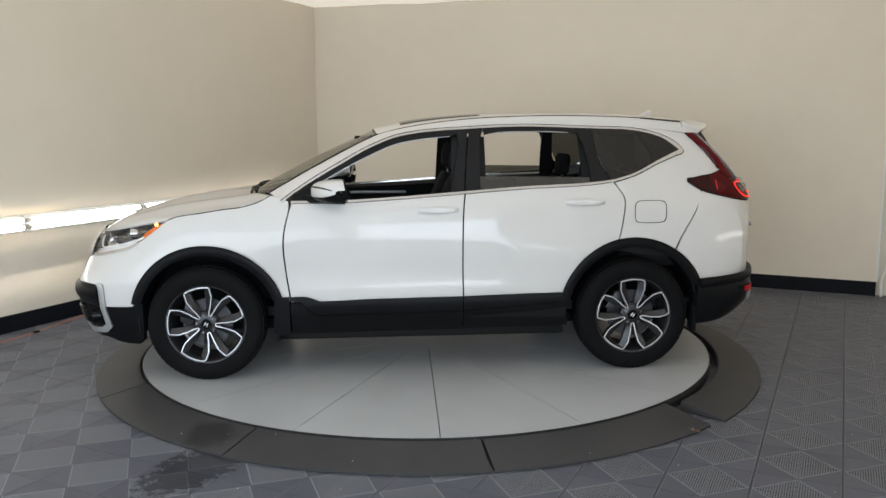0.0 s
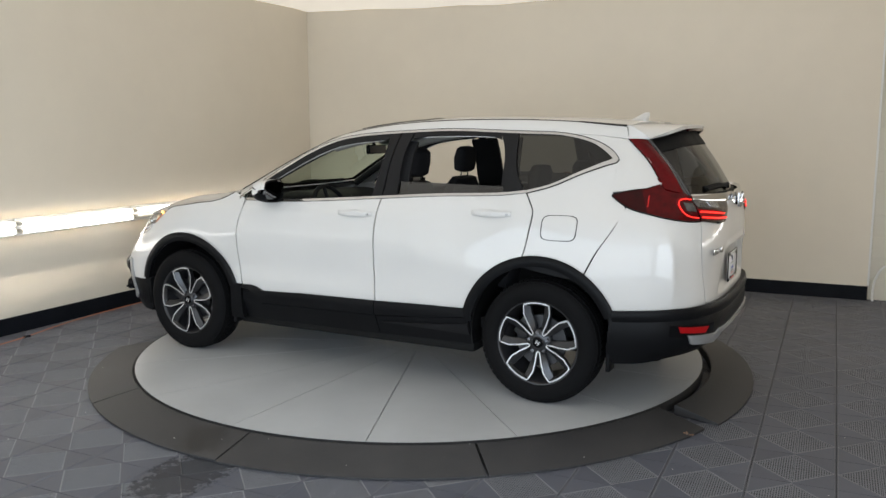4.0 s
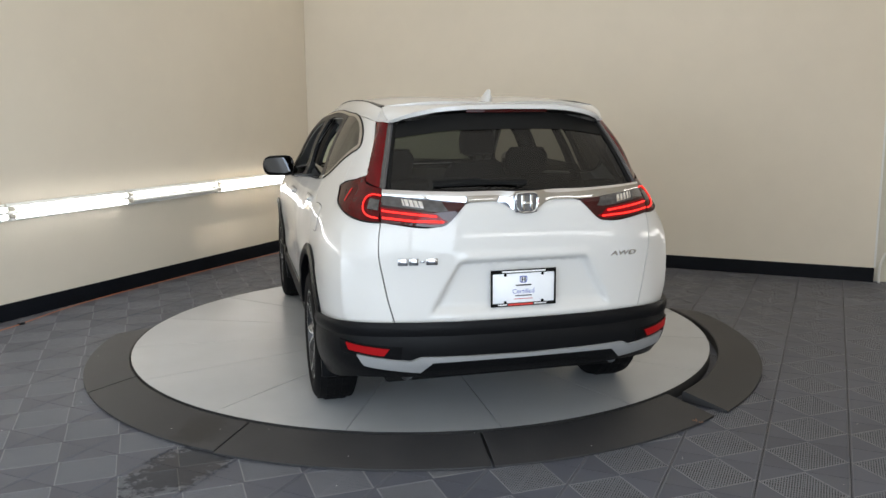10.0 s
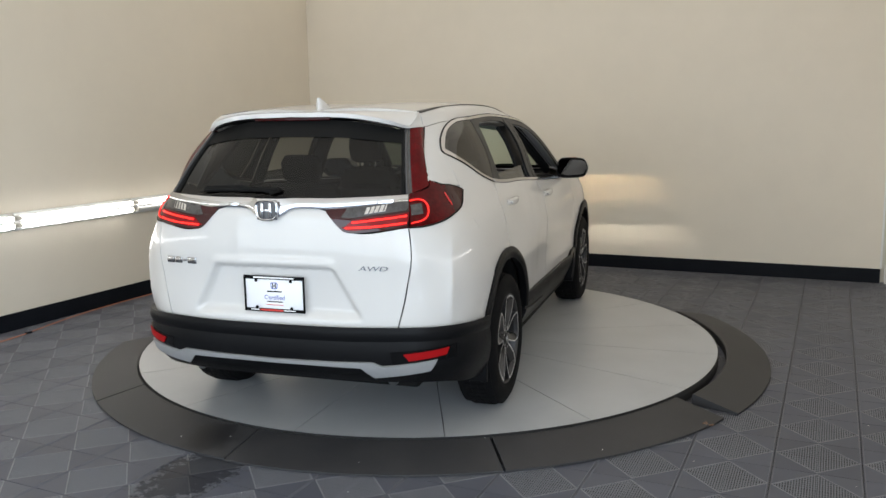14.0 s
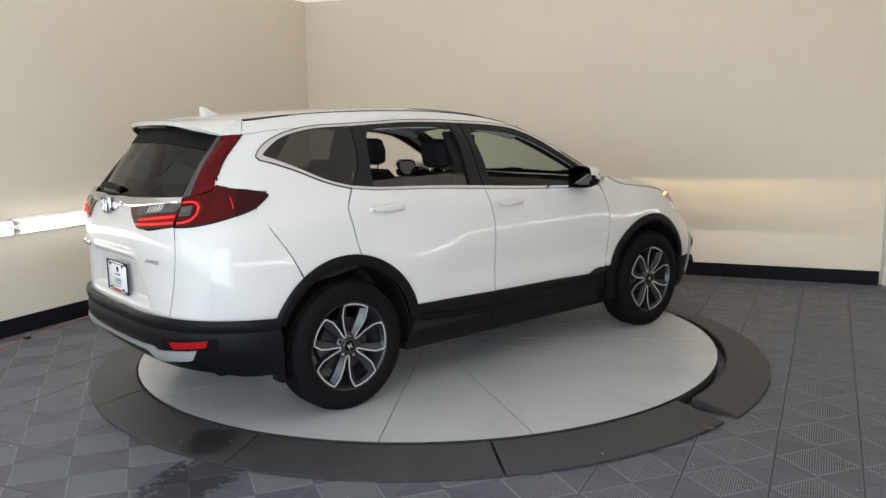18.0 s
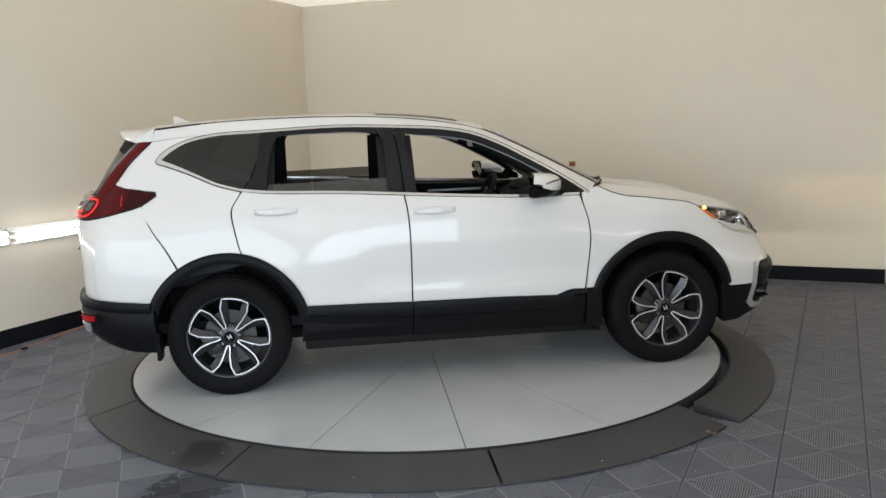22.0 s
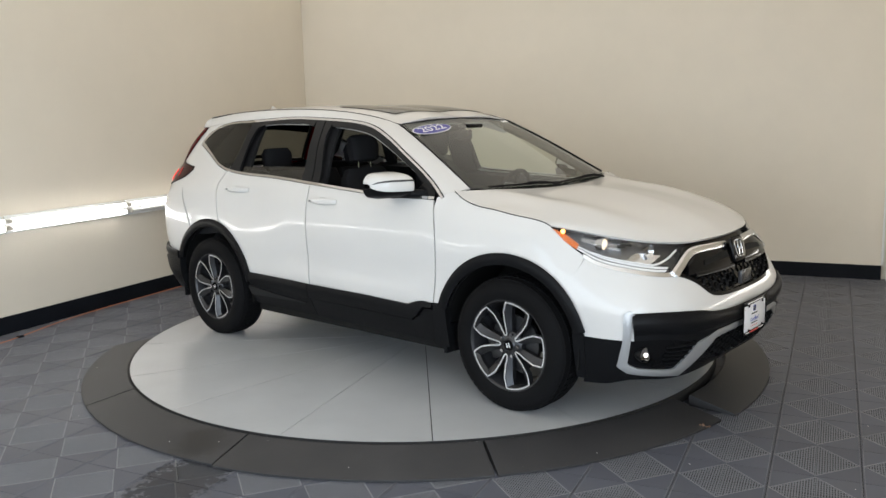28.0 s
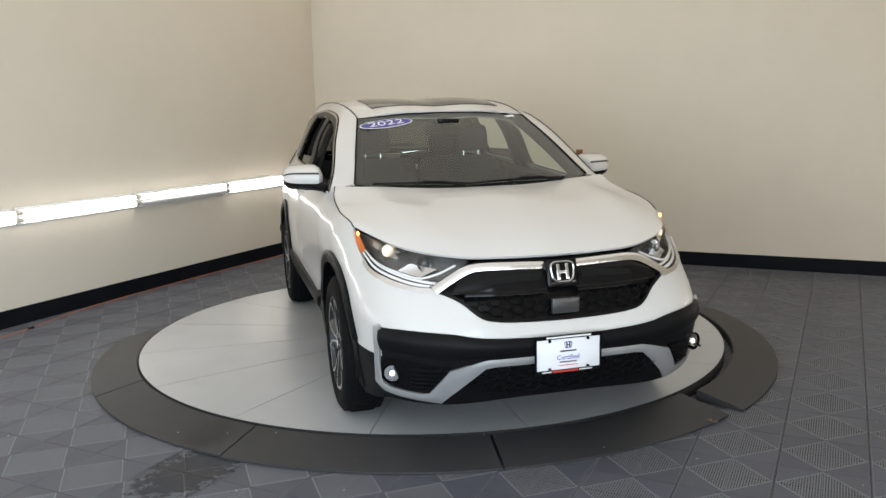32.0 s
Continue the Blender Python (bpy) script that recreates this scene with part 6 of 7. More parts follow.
    mk = [lamp_point(nn_lo, u, v) + Vector((0, 0.002, 0)) for u, v in ((0.42, 0.28), (0.47, 0.72))]
    part("side_marker", tube([p * fl for p in mk], 0.0022, 6), M_TAILSIDE, tl, "lit red side marker")

# --- cladding ---
def arch_ring(cx, a0, a1, foot=None):
    pts_o, pts_i = arc(cx, R_ARCH, a0, a1, 20), arc(cx, 0.404, a0, a1, 20)
    return pts_o, pts_i


for cx, a0, a1 in ((ARCH_F, 14, 164), (ARCH_R, 9, 158)):
    po, pi_ = arch_ring(cx, a0, a1)
    g = grid_of(flank, pi_, po, None, None, 40, 6)
    nn = normals_of(g)
    g = [[p + q * (0.010 * math.sin(math.pi * (j + 0.6) / 6.2)) for p, q in zip(a, b)] for j, (a, b) in enumerate(zip(g, nn))]
    for s in (1, -1):
        part("wheel_arch_trim", shell(g, s, 0.045, 0.012), M_CLAD, car, "black wheel arch trim")
# feet of the front arch trim beside the door and bumper
skin("arch_foot", flank, [(0.822, 0.275), (0.925, 0.275)], [(0.822, 0.515), (0.912, 0.512)], None, None, 8, 8, M_CLAD, off=0.014, thick=0.04)
skin("arch_foot", flank, [(1.715, 0.250), (1.765, 0.250)], [(1.705, 0.480), (1.765, 0.474)], None, None, 6, 8, M_CLAD, off=0.010, thick=0.04)
# sill cladding, one piece on each door
CF_T = [(-0.246, 0.497), (0.30, 0.492), (0.634, 0.482), (0.690, 0.504), (0.735, 0.514), (0.812, 0.512)]
CF_M = [(-0.246, 0.412), (0.30, 0.405), (0.655, 0.402), (0.700, 0.430), (0.750, 0.480), (0.812, 0.484)]
def cladding_roll(p):
    """The upper strip of the sill cladding bulges a little."""
    return p + Vector((0, 0.010 * math.sin(math.pi * min(1.0, max(0.0, (p.z - 0.40) / 0.11))), 0))


def cladding_tuck(p):
    """The lower panel leans in towards the sill."""
    return p - Vector((0, 0.045 * min(1.0, max(0.0, (0.405 - p.z) / 0.13)), 0))


skin("door_cladding", flank, CF_M, CF_T, None, None, 40, 7, M_CLAD, doors_f, off=0.014, thick=0.025, corner=True, warp=cladding_roll)
skin("door_cladding", flank, [(-0.246, 0.275), (0.30, 0.272), (0.655, 0.270), (0.700, 0.270), (0.750, 0.270), (0.815, 0.270)], [(a, z - 0.010) for a, z in CF_M], None, None, 40, 8, M_CLAD, doors_f, off=0.004, thick=0.05, corner=True, warp=cladding_tuck)
skin("door_cladding", flank, [(-0.252, 0.412), (-0.55, 0.432), (-0.885, 0.460)], [(-0.252, 0.497), (-0.55, 0.504), (-0.868, 0.510)], None, None, 24, 7, M_CLAD, doors_r, off=0.014, thick=0.025, warp=cladding_roll)
skin("door_cladding", flank, [(-0.252, 0.278), (-0.55, 0.282), (-0.905, 0.285)], [(-0.252, 0.402), (-0.55, 0.422), (-0.892, 0.450)], None, None, 24, 8, M_CLAD, doors_r, off=0.004, thick=0.05, warp=cladding_tuck)
skin("cladding_blade", flank, [(-0.30, 0.366), (-0.55, 0.362), (-0.895, 0.352)], [(-0.30, 0.372), (-0.55, 0.388), (-0.895, 0.418)], None, None, 16, 6, M_PILLAR, doors_r, off=0.014, thick=0.02, label="raised blade on the cladding", warp=cladding_tuck)
# sill underneath and floor pan
part("floor_pan", box(-1.95, 1.95, -0.60, 0.60, 0.245, 0.32, bevel=0.02), M_SEAL, car, "dark underbody")
part("sill", box(-0.90, 0.90, -0.815, 0.815, 0.225, 0.29, bevel=0.015), M_SEAL, car)
for cx in (ARCH_F, ARCH_R):
    for s in (1, -1):
        bm = bmesh.new()
        g = [[Vector((p[0], y, p[1])) for p in arc(cx, 0.415, -12, 192, 24)] for y in (0.50, 0.62, 0.74, 0.86)]
        part("wheel_well", shell(g, s, 0.01, 0.0, (cx, 0.7, ARCH_Z)), M_SEAL, car, "black wheel well liner")
        part("well_wall", box(cx - 0.40, cx + 0.40, s * 0.495 - 0.005, s * 0.495 + 0.005, 0.29, 0.74, bevel=0.002), M_SEAL, car)

# --- side windows, pillars, mouldings ---
def ribbon(name, outer, inner, mat, off, parent, n=40, m=3, thick=0.008, corner=False, label=""):
    return skin(name, flank, outer, inner, None, None, n, m, mat, parent, off=off, thick=thick, corner=corner, label=label)


def inset(pts, d, cx=-0.35, cz=1.32):
    out = []
    v = [Vector((p[0], p[1])) for p in pts]
    for i, p in enumerate(v):
        t = (v[min(i + 1, len(v) - 1)] - v[max(i - 1, 0)]).normalized()
        nrm = Vector((-t.y, t.x))
        if nrm.dot(Vector((cx, cz)) - p) < 0:
            nrm = -nrm
        dd = d[i] if isinstance(d, list) else d
        out.append(tuple(p + nrm * dd))
    return out


ribbon("belt_moulding", BELT, [(x, z + 0.014) for x, z in BELT], M_CHROME, 0.006, car, label="chrome belt moulding")
ribbon("window_moulding", QLOW + QUP[1:], inset(QLOW + QUP[1:], [0.013, 0.013, 0.016, 0.022, 0.036, 0.026, 0.016, 0.013, 0.013]), M_CHROME, 0.005, car, 50, label="satin chrome window moulding")
ribbon("window_moulding", TOPLINE, inset(TOPLINE, 0.013), M_CHROME, 0.005, car, 50)
ribbon("moulding_shadow", inset(QLOW + QUP[1:], -0.005), QLOW + QUP[1:], M_SEAL, 0.003, car, 50)
ribbon("moulding_shadow", inset(TOPLINE, -0.005), TOPLINE, M_SEAL, 0.003, car, 50)
# quarter glass
QG_T = [(-1.690, 1.374), (-1.652, 1.418), (-1.555, 1.470), (-1.384, 1.512), (-1.105, 1.526)]
QG_B = [(-1.690, 1.371), (-1.628, 1.352), (-1.510, 1.308), (-1.352, 1.240), (-1.205, 1.199)]
qg = skin("quarter_glass", flank, QG_B, QG_T, None, [(-1.205, 1.199), (-1.140, 1.314), (-1.105, 1.526)], 20, 10, M_TINT, quarter, off=0.001, thick=0.0, label="dark tinted quarter window")
# rear door: black frame, glass strip standing at the sill
frame_r = skin("pillar_trim", flank, [(-1.198, 1.200), (-1.072, 1.185)], [(-1.100, 1.520), (-0.985, 1.527)], [(-1.198, 1.200), (-1.133, 1.314), (-1.100, 1.520)], [(-1.072, 1.185), (-1.052, 1.341), (-1.030, 1.440), (-0.985, 1.527)], 8, 16, M_PILLAR, doors_r, off=0.002, label="satin black window pillar")
skin("pillar_trim", flank, [(-0.366, 1.148), (-0.272, 1.142)], [(-0.400, 1.532), (-0.312, 1.528)], [(-0.366, 1.148), (-0.367, 1.316), (-0.377, 1.450), (-0.400, 1.532)], [(-0.272, 1.142), (-0.285, 1.318), (-0.312, 1.528)], 6, 14, M_PILLAR, doors_r, off=0.002)
skin("pillar_trim", flank, [(-0.262, 1.141), (-0.190, 1.136)], [(-0.302, 1.527), (-0.225, 1.520)], [(-0.262, 1.141), (-0.276, 1.318), (-0.302, 1.527)], [(-0.190, 1.136), (-0.216, 1.309), (-0.240, 1.440), (-0.225, 1.520)], 6, 14, M_PILLAR, doors_f, off=0.002)
HEAD_R = [(-0.985, 1.527), (-0.659, 1.534), (-0.400, 1.530)]
ribbon("window_frame", HEAD_R, [(-1.000, 1.490), (-0.940, 1.506), (-0.777, 1.512), (-0.50, 1.508), (-0.405, 1.490)], M_PILLAR, 0.001, doors_r, 20)
HEAD_F = [(-0.232, 1.520), (-0.007, 1.500), (0.164, 1.469), (0.333, 1.402), (0.503, 1.311), (0.674, 1.213), (0.760, 1.150)]
ribbon("window_frame", HEAD_F, [(-0.220, 1.487), (-0.006, 1.468), (0.161, 1.436), (0.330, 1.366), (0.495, 1.280), (0.640, 1.196), (0.700, 1.150)], M_PILLAR, 0.001, doors_f, 40)
skin("mirror_base", flank, [(0.630, 1.096), (0.800, 1.097)], [(0.690, 1.170), (0.790, 1.128)], None, None, 8, 6, M_GLOSS, doors_f, off=0.003)
skin("window_glass", flank, [(-1.070, 1.185), (-0.60, 1.162), (-0.366, 1.146)], [(-1.058, 1.226), (-0.60, 1.234), (-0.368, 1.238)], None, None, 14, 4, M_STRIP, doors_r, off=-0.014, thick=0.004, label="lowered tinted window glass")
for dd, pts in ((doors_r, [(-0.955, 1.500), (-0.777, 1.506), (-0.45, 1.500)]), (doors_f, [(-0.190, 1.480), (-0.006, 1.462), (0.161, 1.430), (0.330, 1.360), (0.495, 1.275), (0.62, 1.205)])):
    for s in (1, -1):
        part("window_channel", tube([(flank(p.x, p.y) + Vector((0, -0.012, 0))) * Vector((1, s, 1)) for p in line2(pts, 24, False)], 0.0035, 5), M_SATIN, dd[s])

# --- door mirrors ---
def mirror_rows(a0, a1, n=14):
    """The mirror's shell between two angles of its section, from the inner to the outer end."""
    rows = []
    for i in range(13):
        t = 0.5 - 0.5 * math.cos(math.pi * i / 12)
        e = max(1 - abs(2 * t - 1) ** 5.0, 0.0) ** (1 / 2.4)
        e = max(e, 0.22)
        back, depth = 0.488 - 0.030 * t, (0.205 - 0.085 * t ** 1.5) * (0.35 + 0.65 * e)
        mid, hh = 1.156 + 0.003 * t, (0.078 - 0.008 * t) * e
        row = []
        for k in range(n):
            a = radians(a0 + (a1 - a0) * k / (n - 1))
            c, s_ = math.cos(a), max(math.sin(a), 0.0)
            row.append(Vector((back + depth * s_ ** 0.75, 0.826 + 0.226 * t, mid + hh * math.copysign(abs(c) ** 0.7, c))))
        rows.append(row)
    return rows


for s in (1, -1):
    mir = new("mirror")
    mir.parent = car
    part("mirror_rim", shell(mirror_rows(0, 2, 4), s, 0.006, 0.0, (0.52, 0.94, 1.16)), M_CLAD, mir, "black rim of the mirror")
    part("mirror_cap", shell(mirror_rows(2, 105), s, 0.006, 0.0, (0.52, 0.94, 1.16)), M_PAINT, mir, "white mirror cap")
    part("mirror_underside", shell(mirror_rows(106, 180), s, 0.006, -0.001, (0.52, 0.94, 1.16)), M_CLAD, mir, "black mirror underside")
    edge_t, edge_b = [r[0] for r in mirror_rows(0, 180)], [r[-1] for r in mirror_rows(0, 180)]
    face = [[a.lerp(b, k / 4) + Vector((0.034, 0, 0)) for a, b in zip(edge_t, edge_b)] for k in range(5)]
    part("mirror_back", shell(face, s, 0.0, 0.0, (0.60, 0.94, 1.16)), M_CLAD, mir, "black mirror frame")
    glass_g = [[a.lerp(b, 0.10 + 0.80 * k / 4) + Vector((0.014 + 0.02 * (a.y - 0.94) + 0.026 * (k / 4 - 0.5), 0, 0)) for a, b in zip(edge_t[1:-1], edge_b[1:-1])] for k in range(5)]
    part("mirror_glass", shell(glass_g, s, 0.0, 0.0, (0.60, 0.94, 1.16)), M_MIRROR, mir, "mirror glass")
    part("mirror_arm", tube([(0.705, s * 0.805, 1.108), (0.665, s * 0.845, 1.108), (0.60, s * 0.89, 1.112), (0.56, s * 0.93, 1.110)], 0.026, 10), M_CLAD, mir)
    turn_g = mirror_rows(70, 78, 4)[3:12]
    part("indicator", shell(turn_g, s, 0.003, 0.002, (0.52, 0.94, 1.16)), M_GREYPLASTIC, mir)

# --- plates ---
def plate(m, label):
    root = new("licence_plate")
    root.parent = car
    part("plate_card", box(-0.150, 0.150, -0.075, 0.075, 0.0, 0.004, bevel=0.001), M_PLATE, root, label)
    bm = bmesh.new()
    for x0, x1, y0, y1 in ((-0.157, 0.157, 0.068, 0.085), (-0.157, 0.157, -0.085, -0.070), (-0.157, -0.149, -0.085, 0.085), (0.149, 0.157, -0.085, 0.085)):
        add_box(bm, x0, x1, y0, y1, 0.003, 0.009)
    part("plate_frame", bm, M_GLOSS, root, "black plate frame")
    part("frame_bar", box(-0.105, 0.105, 0.073, 0.080, 0.009, 0.010), M_WHITEINK, root)
    part("frame_bar", box(-0.075, 0.045, -0.081, -0.073, 0.009, 0.010), M_INKRED, root)
    part("frame_bar", box(-0.125, -0.080, -0.079, -0.074, 0.009, 0.010), M_WHITEINK, root)
    part("frame_bar", box(0.050, 0.110, -0.079, -0.074, 0.009, 0.010), M_WHITEINK, root)
    part("badge_mark", ring_frame(0.036, 0.032, 0.004, 0.001), M_INKBLUE, root).location = (0, 0.038, 0.004)
    part("badge_bars", badge_bars(0.034, 0.030, 0.001), M_GLOSS, root).location = (0, 0.038, 0.004)
    part("word_bar", box(-0.038, 0.038, 0.008, 0.014, 0.004, 0.005), M_GLOSS, root)
    bm = text_mesh("Certified", 0.030, 0.0004)
    bmesh.ops.transform(bm, matrix=Matrix.Translation((0, -0.018, 0.005)), verts=bm.verts)
    part("lettering", bm, M_INKBLUE, root, smooth=False)
    part("word_bar", box(-0.040, 0.040, -0.040, -0.035, 0.004, 0.005), M_GREYPLASTIC, root)
    part("word_bar", box(-0.045, 0.045, -0.054, -0.051, 0.004, 0.005), M_INKRED, root)
    for x in (-0.09, 0.09):
        for y in (-0.064, 0.062):
            part("plate_screw", cyl((x, y, 0.009), (x, y, 0.013), 0.007, seg=10), M_GLOSS, root)
    root.matrix_basis = m


plate(Matrix(((0, 0, -1, -2.224), (-1, 0, 0, 0), (0, 1, 0, 0.742), (0, 0, 0, 1))), "white dealer plate card")
plate(Matrix(((0, 0, 1, 2.268), (1, 0, 0, -0.014), (0, 1, 0, 0.475), (0, 0, 0, 1))), "white dealer plate card")
# badges on the tailgate: a bar group and a lettered drive badge
bm = bmesh.new()
for k, (x0, x1) in enumerate(((-0.098, -0.054), (-0.048, -0.006), (0.000, 0.022), (0.028, 0.080))):
    h = 0.004 if k == 2 else 0.015
    add_box(bm, x0, x1, -h, h, 0.0, 0.005, bevel=0.0015)
ob = part("model_badge", bm, M_BADGE, tailgate, "chrome model badge")
tb = tail(*TY_(0.485, 0.885))
ob.matrix_basis = Matrix(((-0.12, 0, -0.99, tb.x - 0.003), (-0.99, 0, 0.12, tb.y), (0, 1, 0, 0.885), (0, 0, 0, 1)))
bm = text_mesh("AWD", 0.046, 0.003)
bmesh.ops.transform(bm, matrix=Matrix(((1.20, 0.25, 0, 0), (0, 0.66, 0, 0), (0, 0, 1, 0), (0, 0, 0, 1))), verts=bm.verts)
ob = part("drive_badge", bm, M_CHROME, tailgate, "chrome lettered badge", smooth=False)
ta = tail(*TY_(0.500, 0.878))
ob.matrix_basis = Matrix(((0.12, 0, -0.99, ta.x - 0.004), (-0.99, 0, -0.12, -ta.y), (0, 1, 0, 0.878), (0, 0, 0, 1)))

# --- wheels ---
def lathe(bm, prof, seg=64):
    rings = [[bm.verts.new((r * math.cos(a), y, r * math.sin(a))) for a in [2 * math.pi * k / seg for k in range(seg)]] for r, y in prof]
    for a, b in zip(rings, rings[1:]):
        for k in range(seg):
            bm.faces.new((a[k], a[(k + 1) % seg], b[(k + 1) % seg], b[k]))
    return bm


TYRE_R, RIM_R = 0.353, 0.236


def wheel_thing(x, s, turn):
    """A wheel whose outer face looks along +y before it is turned to its flank."""
    root = new("wheel")
    root.parent = car
    bm = lathe(bmesh.new(), [(0.232, 0.085), (0.240, 0.100), (0.262, 0.110), (0.290, 0.113), (0.318, 0.108), (0.338, 0.096), (0.349, 0.080), (TYRE_R, 0.055), (TYRE_R + 0.001, 0.0), (TYRE_R, -0.055), (0.349, -0.080), (0.338, -0.096), (0.300, -0.112), (0.232, -0.095)], 72)
    tyre = part("tyre", bm, M_RUBBER, root, "black rubber tyre")
    tread = bmesh.new()
    for k in range(60):
        a = 2 * math.pi * k / 60
        m4 = Matrix.Rotation(-a, 4, "Y")
        for y0, y1 in ((-0.088, -0.062), (-0.054, -0.022), (-0.014, 0.014), (0.022, 0.054), (0.062, 0.088)):
            z1 = TYRE_R + 0.0055 if abs(y0 + y1) < 0.12 else TYRE_R - 0.0035
            add_box(tread, -0.0145, 0.0145, y0, y1, TYRE_R - 0.012, z1, m=m4)
    part("tread", tread, M_RUBBER, tyre, smooth=False)
    part("rim_barrel", lathe(bmesh.new(), [(0.232, 0.092), (0.222, 0.060), (0.212, 0.0), (0.205, -0.08)], 48), M_RIM, root, "dark rim barrel")
    part("rim_lip", lathe(bmesh.new(), [(0.241, 0.098), (0.243, 0.101), (0.242, 0.103), (0.237, 0.102), (0.230, 0.092)], 64), M_STEEL, root, "dull steel rim lip")
    for k in range(5):
        mid = 2 * math.pi * k / 5 + math.pi / 2
        for side in (-1, 1):
            line = [(0.052, 0.02), (0.060, 0.13), (0.085, 0.155), (0.120, 0.150), (0.178, 0.185), (0.2225, 0.278), (0.2290, 0.300), (0.2300, 0.40), (0.2300, 0.51), (0.2300, 0.6283)]
            tops = [0.086, 0.087, 0.089, 0.092, 0.098, 0.101, 0.102, 0.102, 0.102, 0.102]
            wide = [0.010, 0.014, 0.020, 0.028, 0.036, 0.030, 0.016, 0.012, 0.012, 0.012]
            pts = [Vector((r * math.cos(mid + side * a), 0, r * math.sin(mid + side * a))) for r, a in line]
            bm, bm2 = bmesh.new(), bmesh.new()
            strips, strips2 = [], []
            for i, (p, y) in enumerate(zip(pts, tops)):
                d = (pts[min(i + 1, 9)] - pts[max(i - 1, 0)]).normalized()
                nrm = Vector((-d.z, 0, d.x)) * side
                w = 0.0040
                a_, b_ = p - nrm * w, p + nrm * w
                c_ = p + nrm * (w + wide[i])
                strips.append([Vector((a_.x, y - 0.034, a_.z)), Vector((a_.x, y, a_.z)), Vector((b_.x, y, b_.z)), Vector((c_.x, y - 0.020, c_.z)), Vector((c_.x, y - 0.045, c_.z))])
                strips2.append([Vector((a_.x, y + 0.0015, a_.z)), Vector((b_.x, y + 0.0015, b_.z))])
            for target, st in ((bm, strips), (bm2, strips2)):
                vs = [[target.verts.new(v) for v in row] for row in st]
                for r0, r1 in zip(vs, vs[1:]):
                    for q7 in range(len(r0) - 1):
                        target.faces.new((r0[q7], r0[q7 + 1], r1[q7 + 1], r1[q7]))
            spoke = part("spoke", bm, M_GUN, root, smooth=True, sharp=25)
            part("machined_edge", bm2, M_ALLOY, spoke, smooth=False)
    hub = part("hub", lathe(bmesh.new(), [(0.0, 0.090), (0.030, 0.090), (0.036, 0.084), (0.060, 0.080), (0.072, 0.070), (0.074, 0.040)], 32), M_GUN, root)
    cap = part("centre_cap", cyl((0, 0.086, 0), (0, 0.094, 0), 0.031, 0.029, 24), M_GLOSS, root, "black centre cap")
    bm = badge_bars(0.040, 0.034, 0.002)
    bmesh.ops.transform(bm, matrix=Matrix(((1, 0, 0, 0), (0, 0, 1, 0.094), (0, 1, 0, 0), (0, 0, 0, 1))), verts=bm.verts)
    part("cap_mark", bm, M_ALLOY, cap, smooth=False)
    for k in range(5):
        a = 2 * math.pi * (k + 0.5) / 5 + math.pi / 2
        c, z = 0.057 * math.cos(a), 0.057 * math.sin(a)
        part("lug_nut", cyl((c, 0.074, z), (c, 0.092, z), 0.0105, 0.009, 6), M_CHROME, root, "chrome wheel nut", smooth=False)
    part("brake_disc", cyl((0, 0.010, 0), (0, 0.032, 0), 0.150, seg=40), M_STEEL, root, "steel brake disc")
    part("brake_caliper", box(0.075, 0.165, -0.02, 0.052, -0.060, 0.075, bevel=0.012), M_STEEL, root, "grey brake caliper")
    root.matrix_basis = pose(x, s * 0.793, TYRE_R, 0, 0, 0 if s > 0 else 180) @ pose(0, 0, 0, 0, turn, 0)
    return root


for x in (1.330, -1.330):
    for s in (1, -1):
        wheel_thing(x, s, {(1.330, 1): -23, (-1.330, 1): -34, (1.330, -1): 18, (-1.330, -1): 24}[(x, s)])

# --- cabin ---
cabin = new("cabin")
cabin.parent = car
part("cabin_floor", box(-1.95, 1.05, -0.72, 0.72, 0.36, 0.42), M_TRIM, cabin)
part("boot_floor", box(-2.05, -1.30, -0.66, 0.66, 0.62, 0.72, bevel=0.02), M_TRIM, cabin)
liner = [[Vector((p.x, p.y * 0.93, p.z - 0.045)) for p in row] for row in g_roof]
part("headliner", whole(liner, 0.006, 0.0, (0, 0, 0)), M_LINER, cabin, "grey cloth headliner")
skin("door_card", flank, [(-0.84, 0.50), (-0.30, 0.45), (0.80, 0.45)], [(-0.84, 1.186), (-0.30, 1.156), (0.78, 1.108)], None, None, 20, 10, M_TRIM, cabin, off=-0.075, thick=0.05, label="black inner door card")
skin("door_card", flank, [(-1.20, 0.88), (-0.845, 0.88)], [(-1.20, 1.200), (-0.845, 1.186)], None, None, 8, 6, M_TRIM, cabin, off=-0.075, thick=0.05)
for s in (1, -1):
    part("armrest", box(-0.20, 0.45, s * 0.745 - 0.045, s * 0.745 + 0.045, 0.90, 0.95, bevel=0.015), M_TRIM, cabin)
    part("grab_strip", box(0.05, 0.60, s * 0.770 - 0.010, s * 0.770 + 0.010, 1.010, 1.030, bevel=0.004), M_SATIN, cabin)
skin("pillar_lining", flank, [(-0.40, 0.60), (-0.17, 0.60)], [(-0.41, 1.50), (-0.20, 1.50)], None, None, 6, 10, M_TRIM, cabin, off=-0.045, thick=0.02)
skin("pillar_lining", flank, [(-1.95, 0.72), (-1.55, 0.72), (-1.06, 0.80)], [(-1.90, 1.20), (-1.55, 1.20), (-1.10, 1.15)], None, None, 10, 6, M_TRIM, cabin, off=-0.06, thick=0.02)
skin("pillar_lining", flank, [(-1.80, 1.20), (-1.68, 1.28)], [(-1.76, 1.50), (-1.45, 1.52)], None, None, 6, 8, M_TRIM, cabin, off=-0.05, thick=0.02)
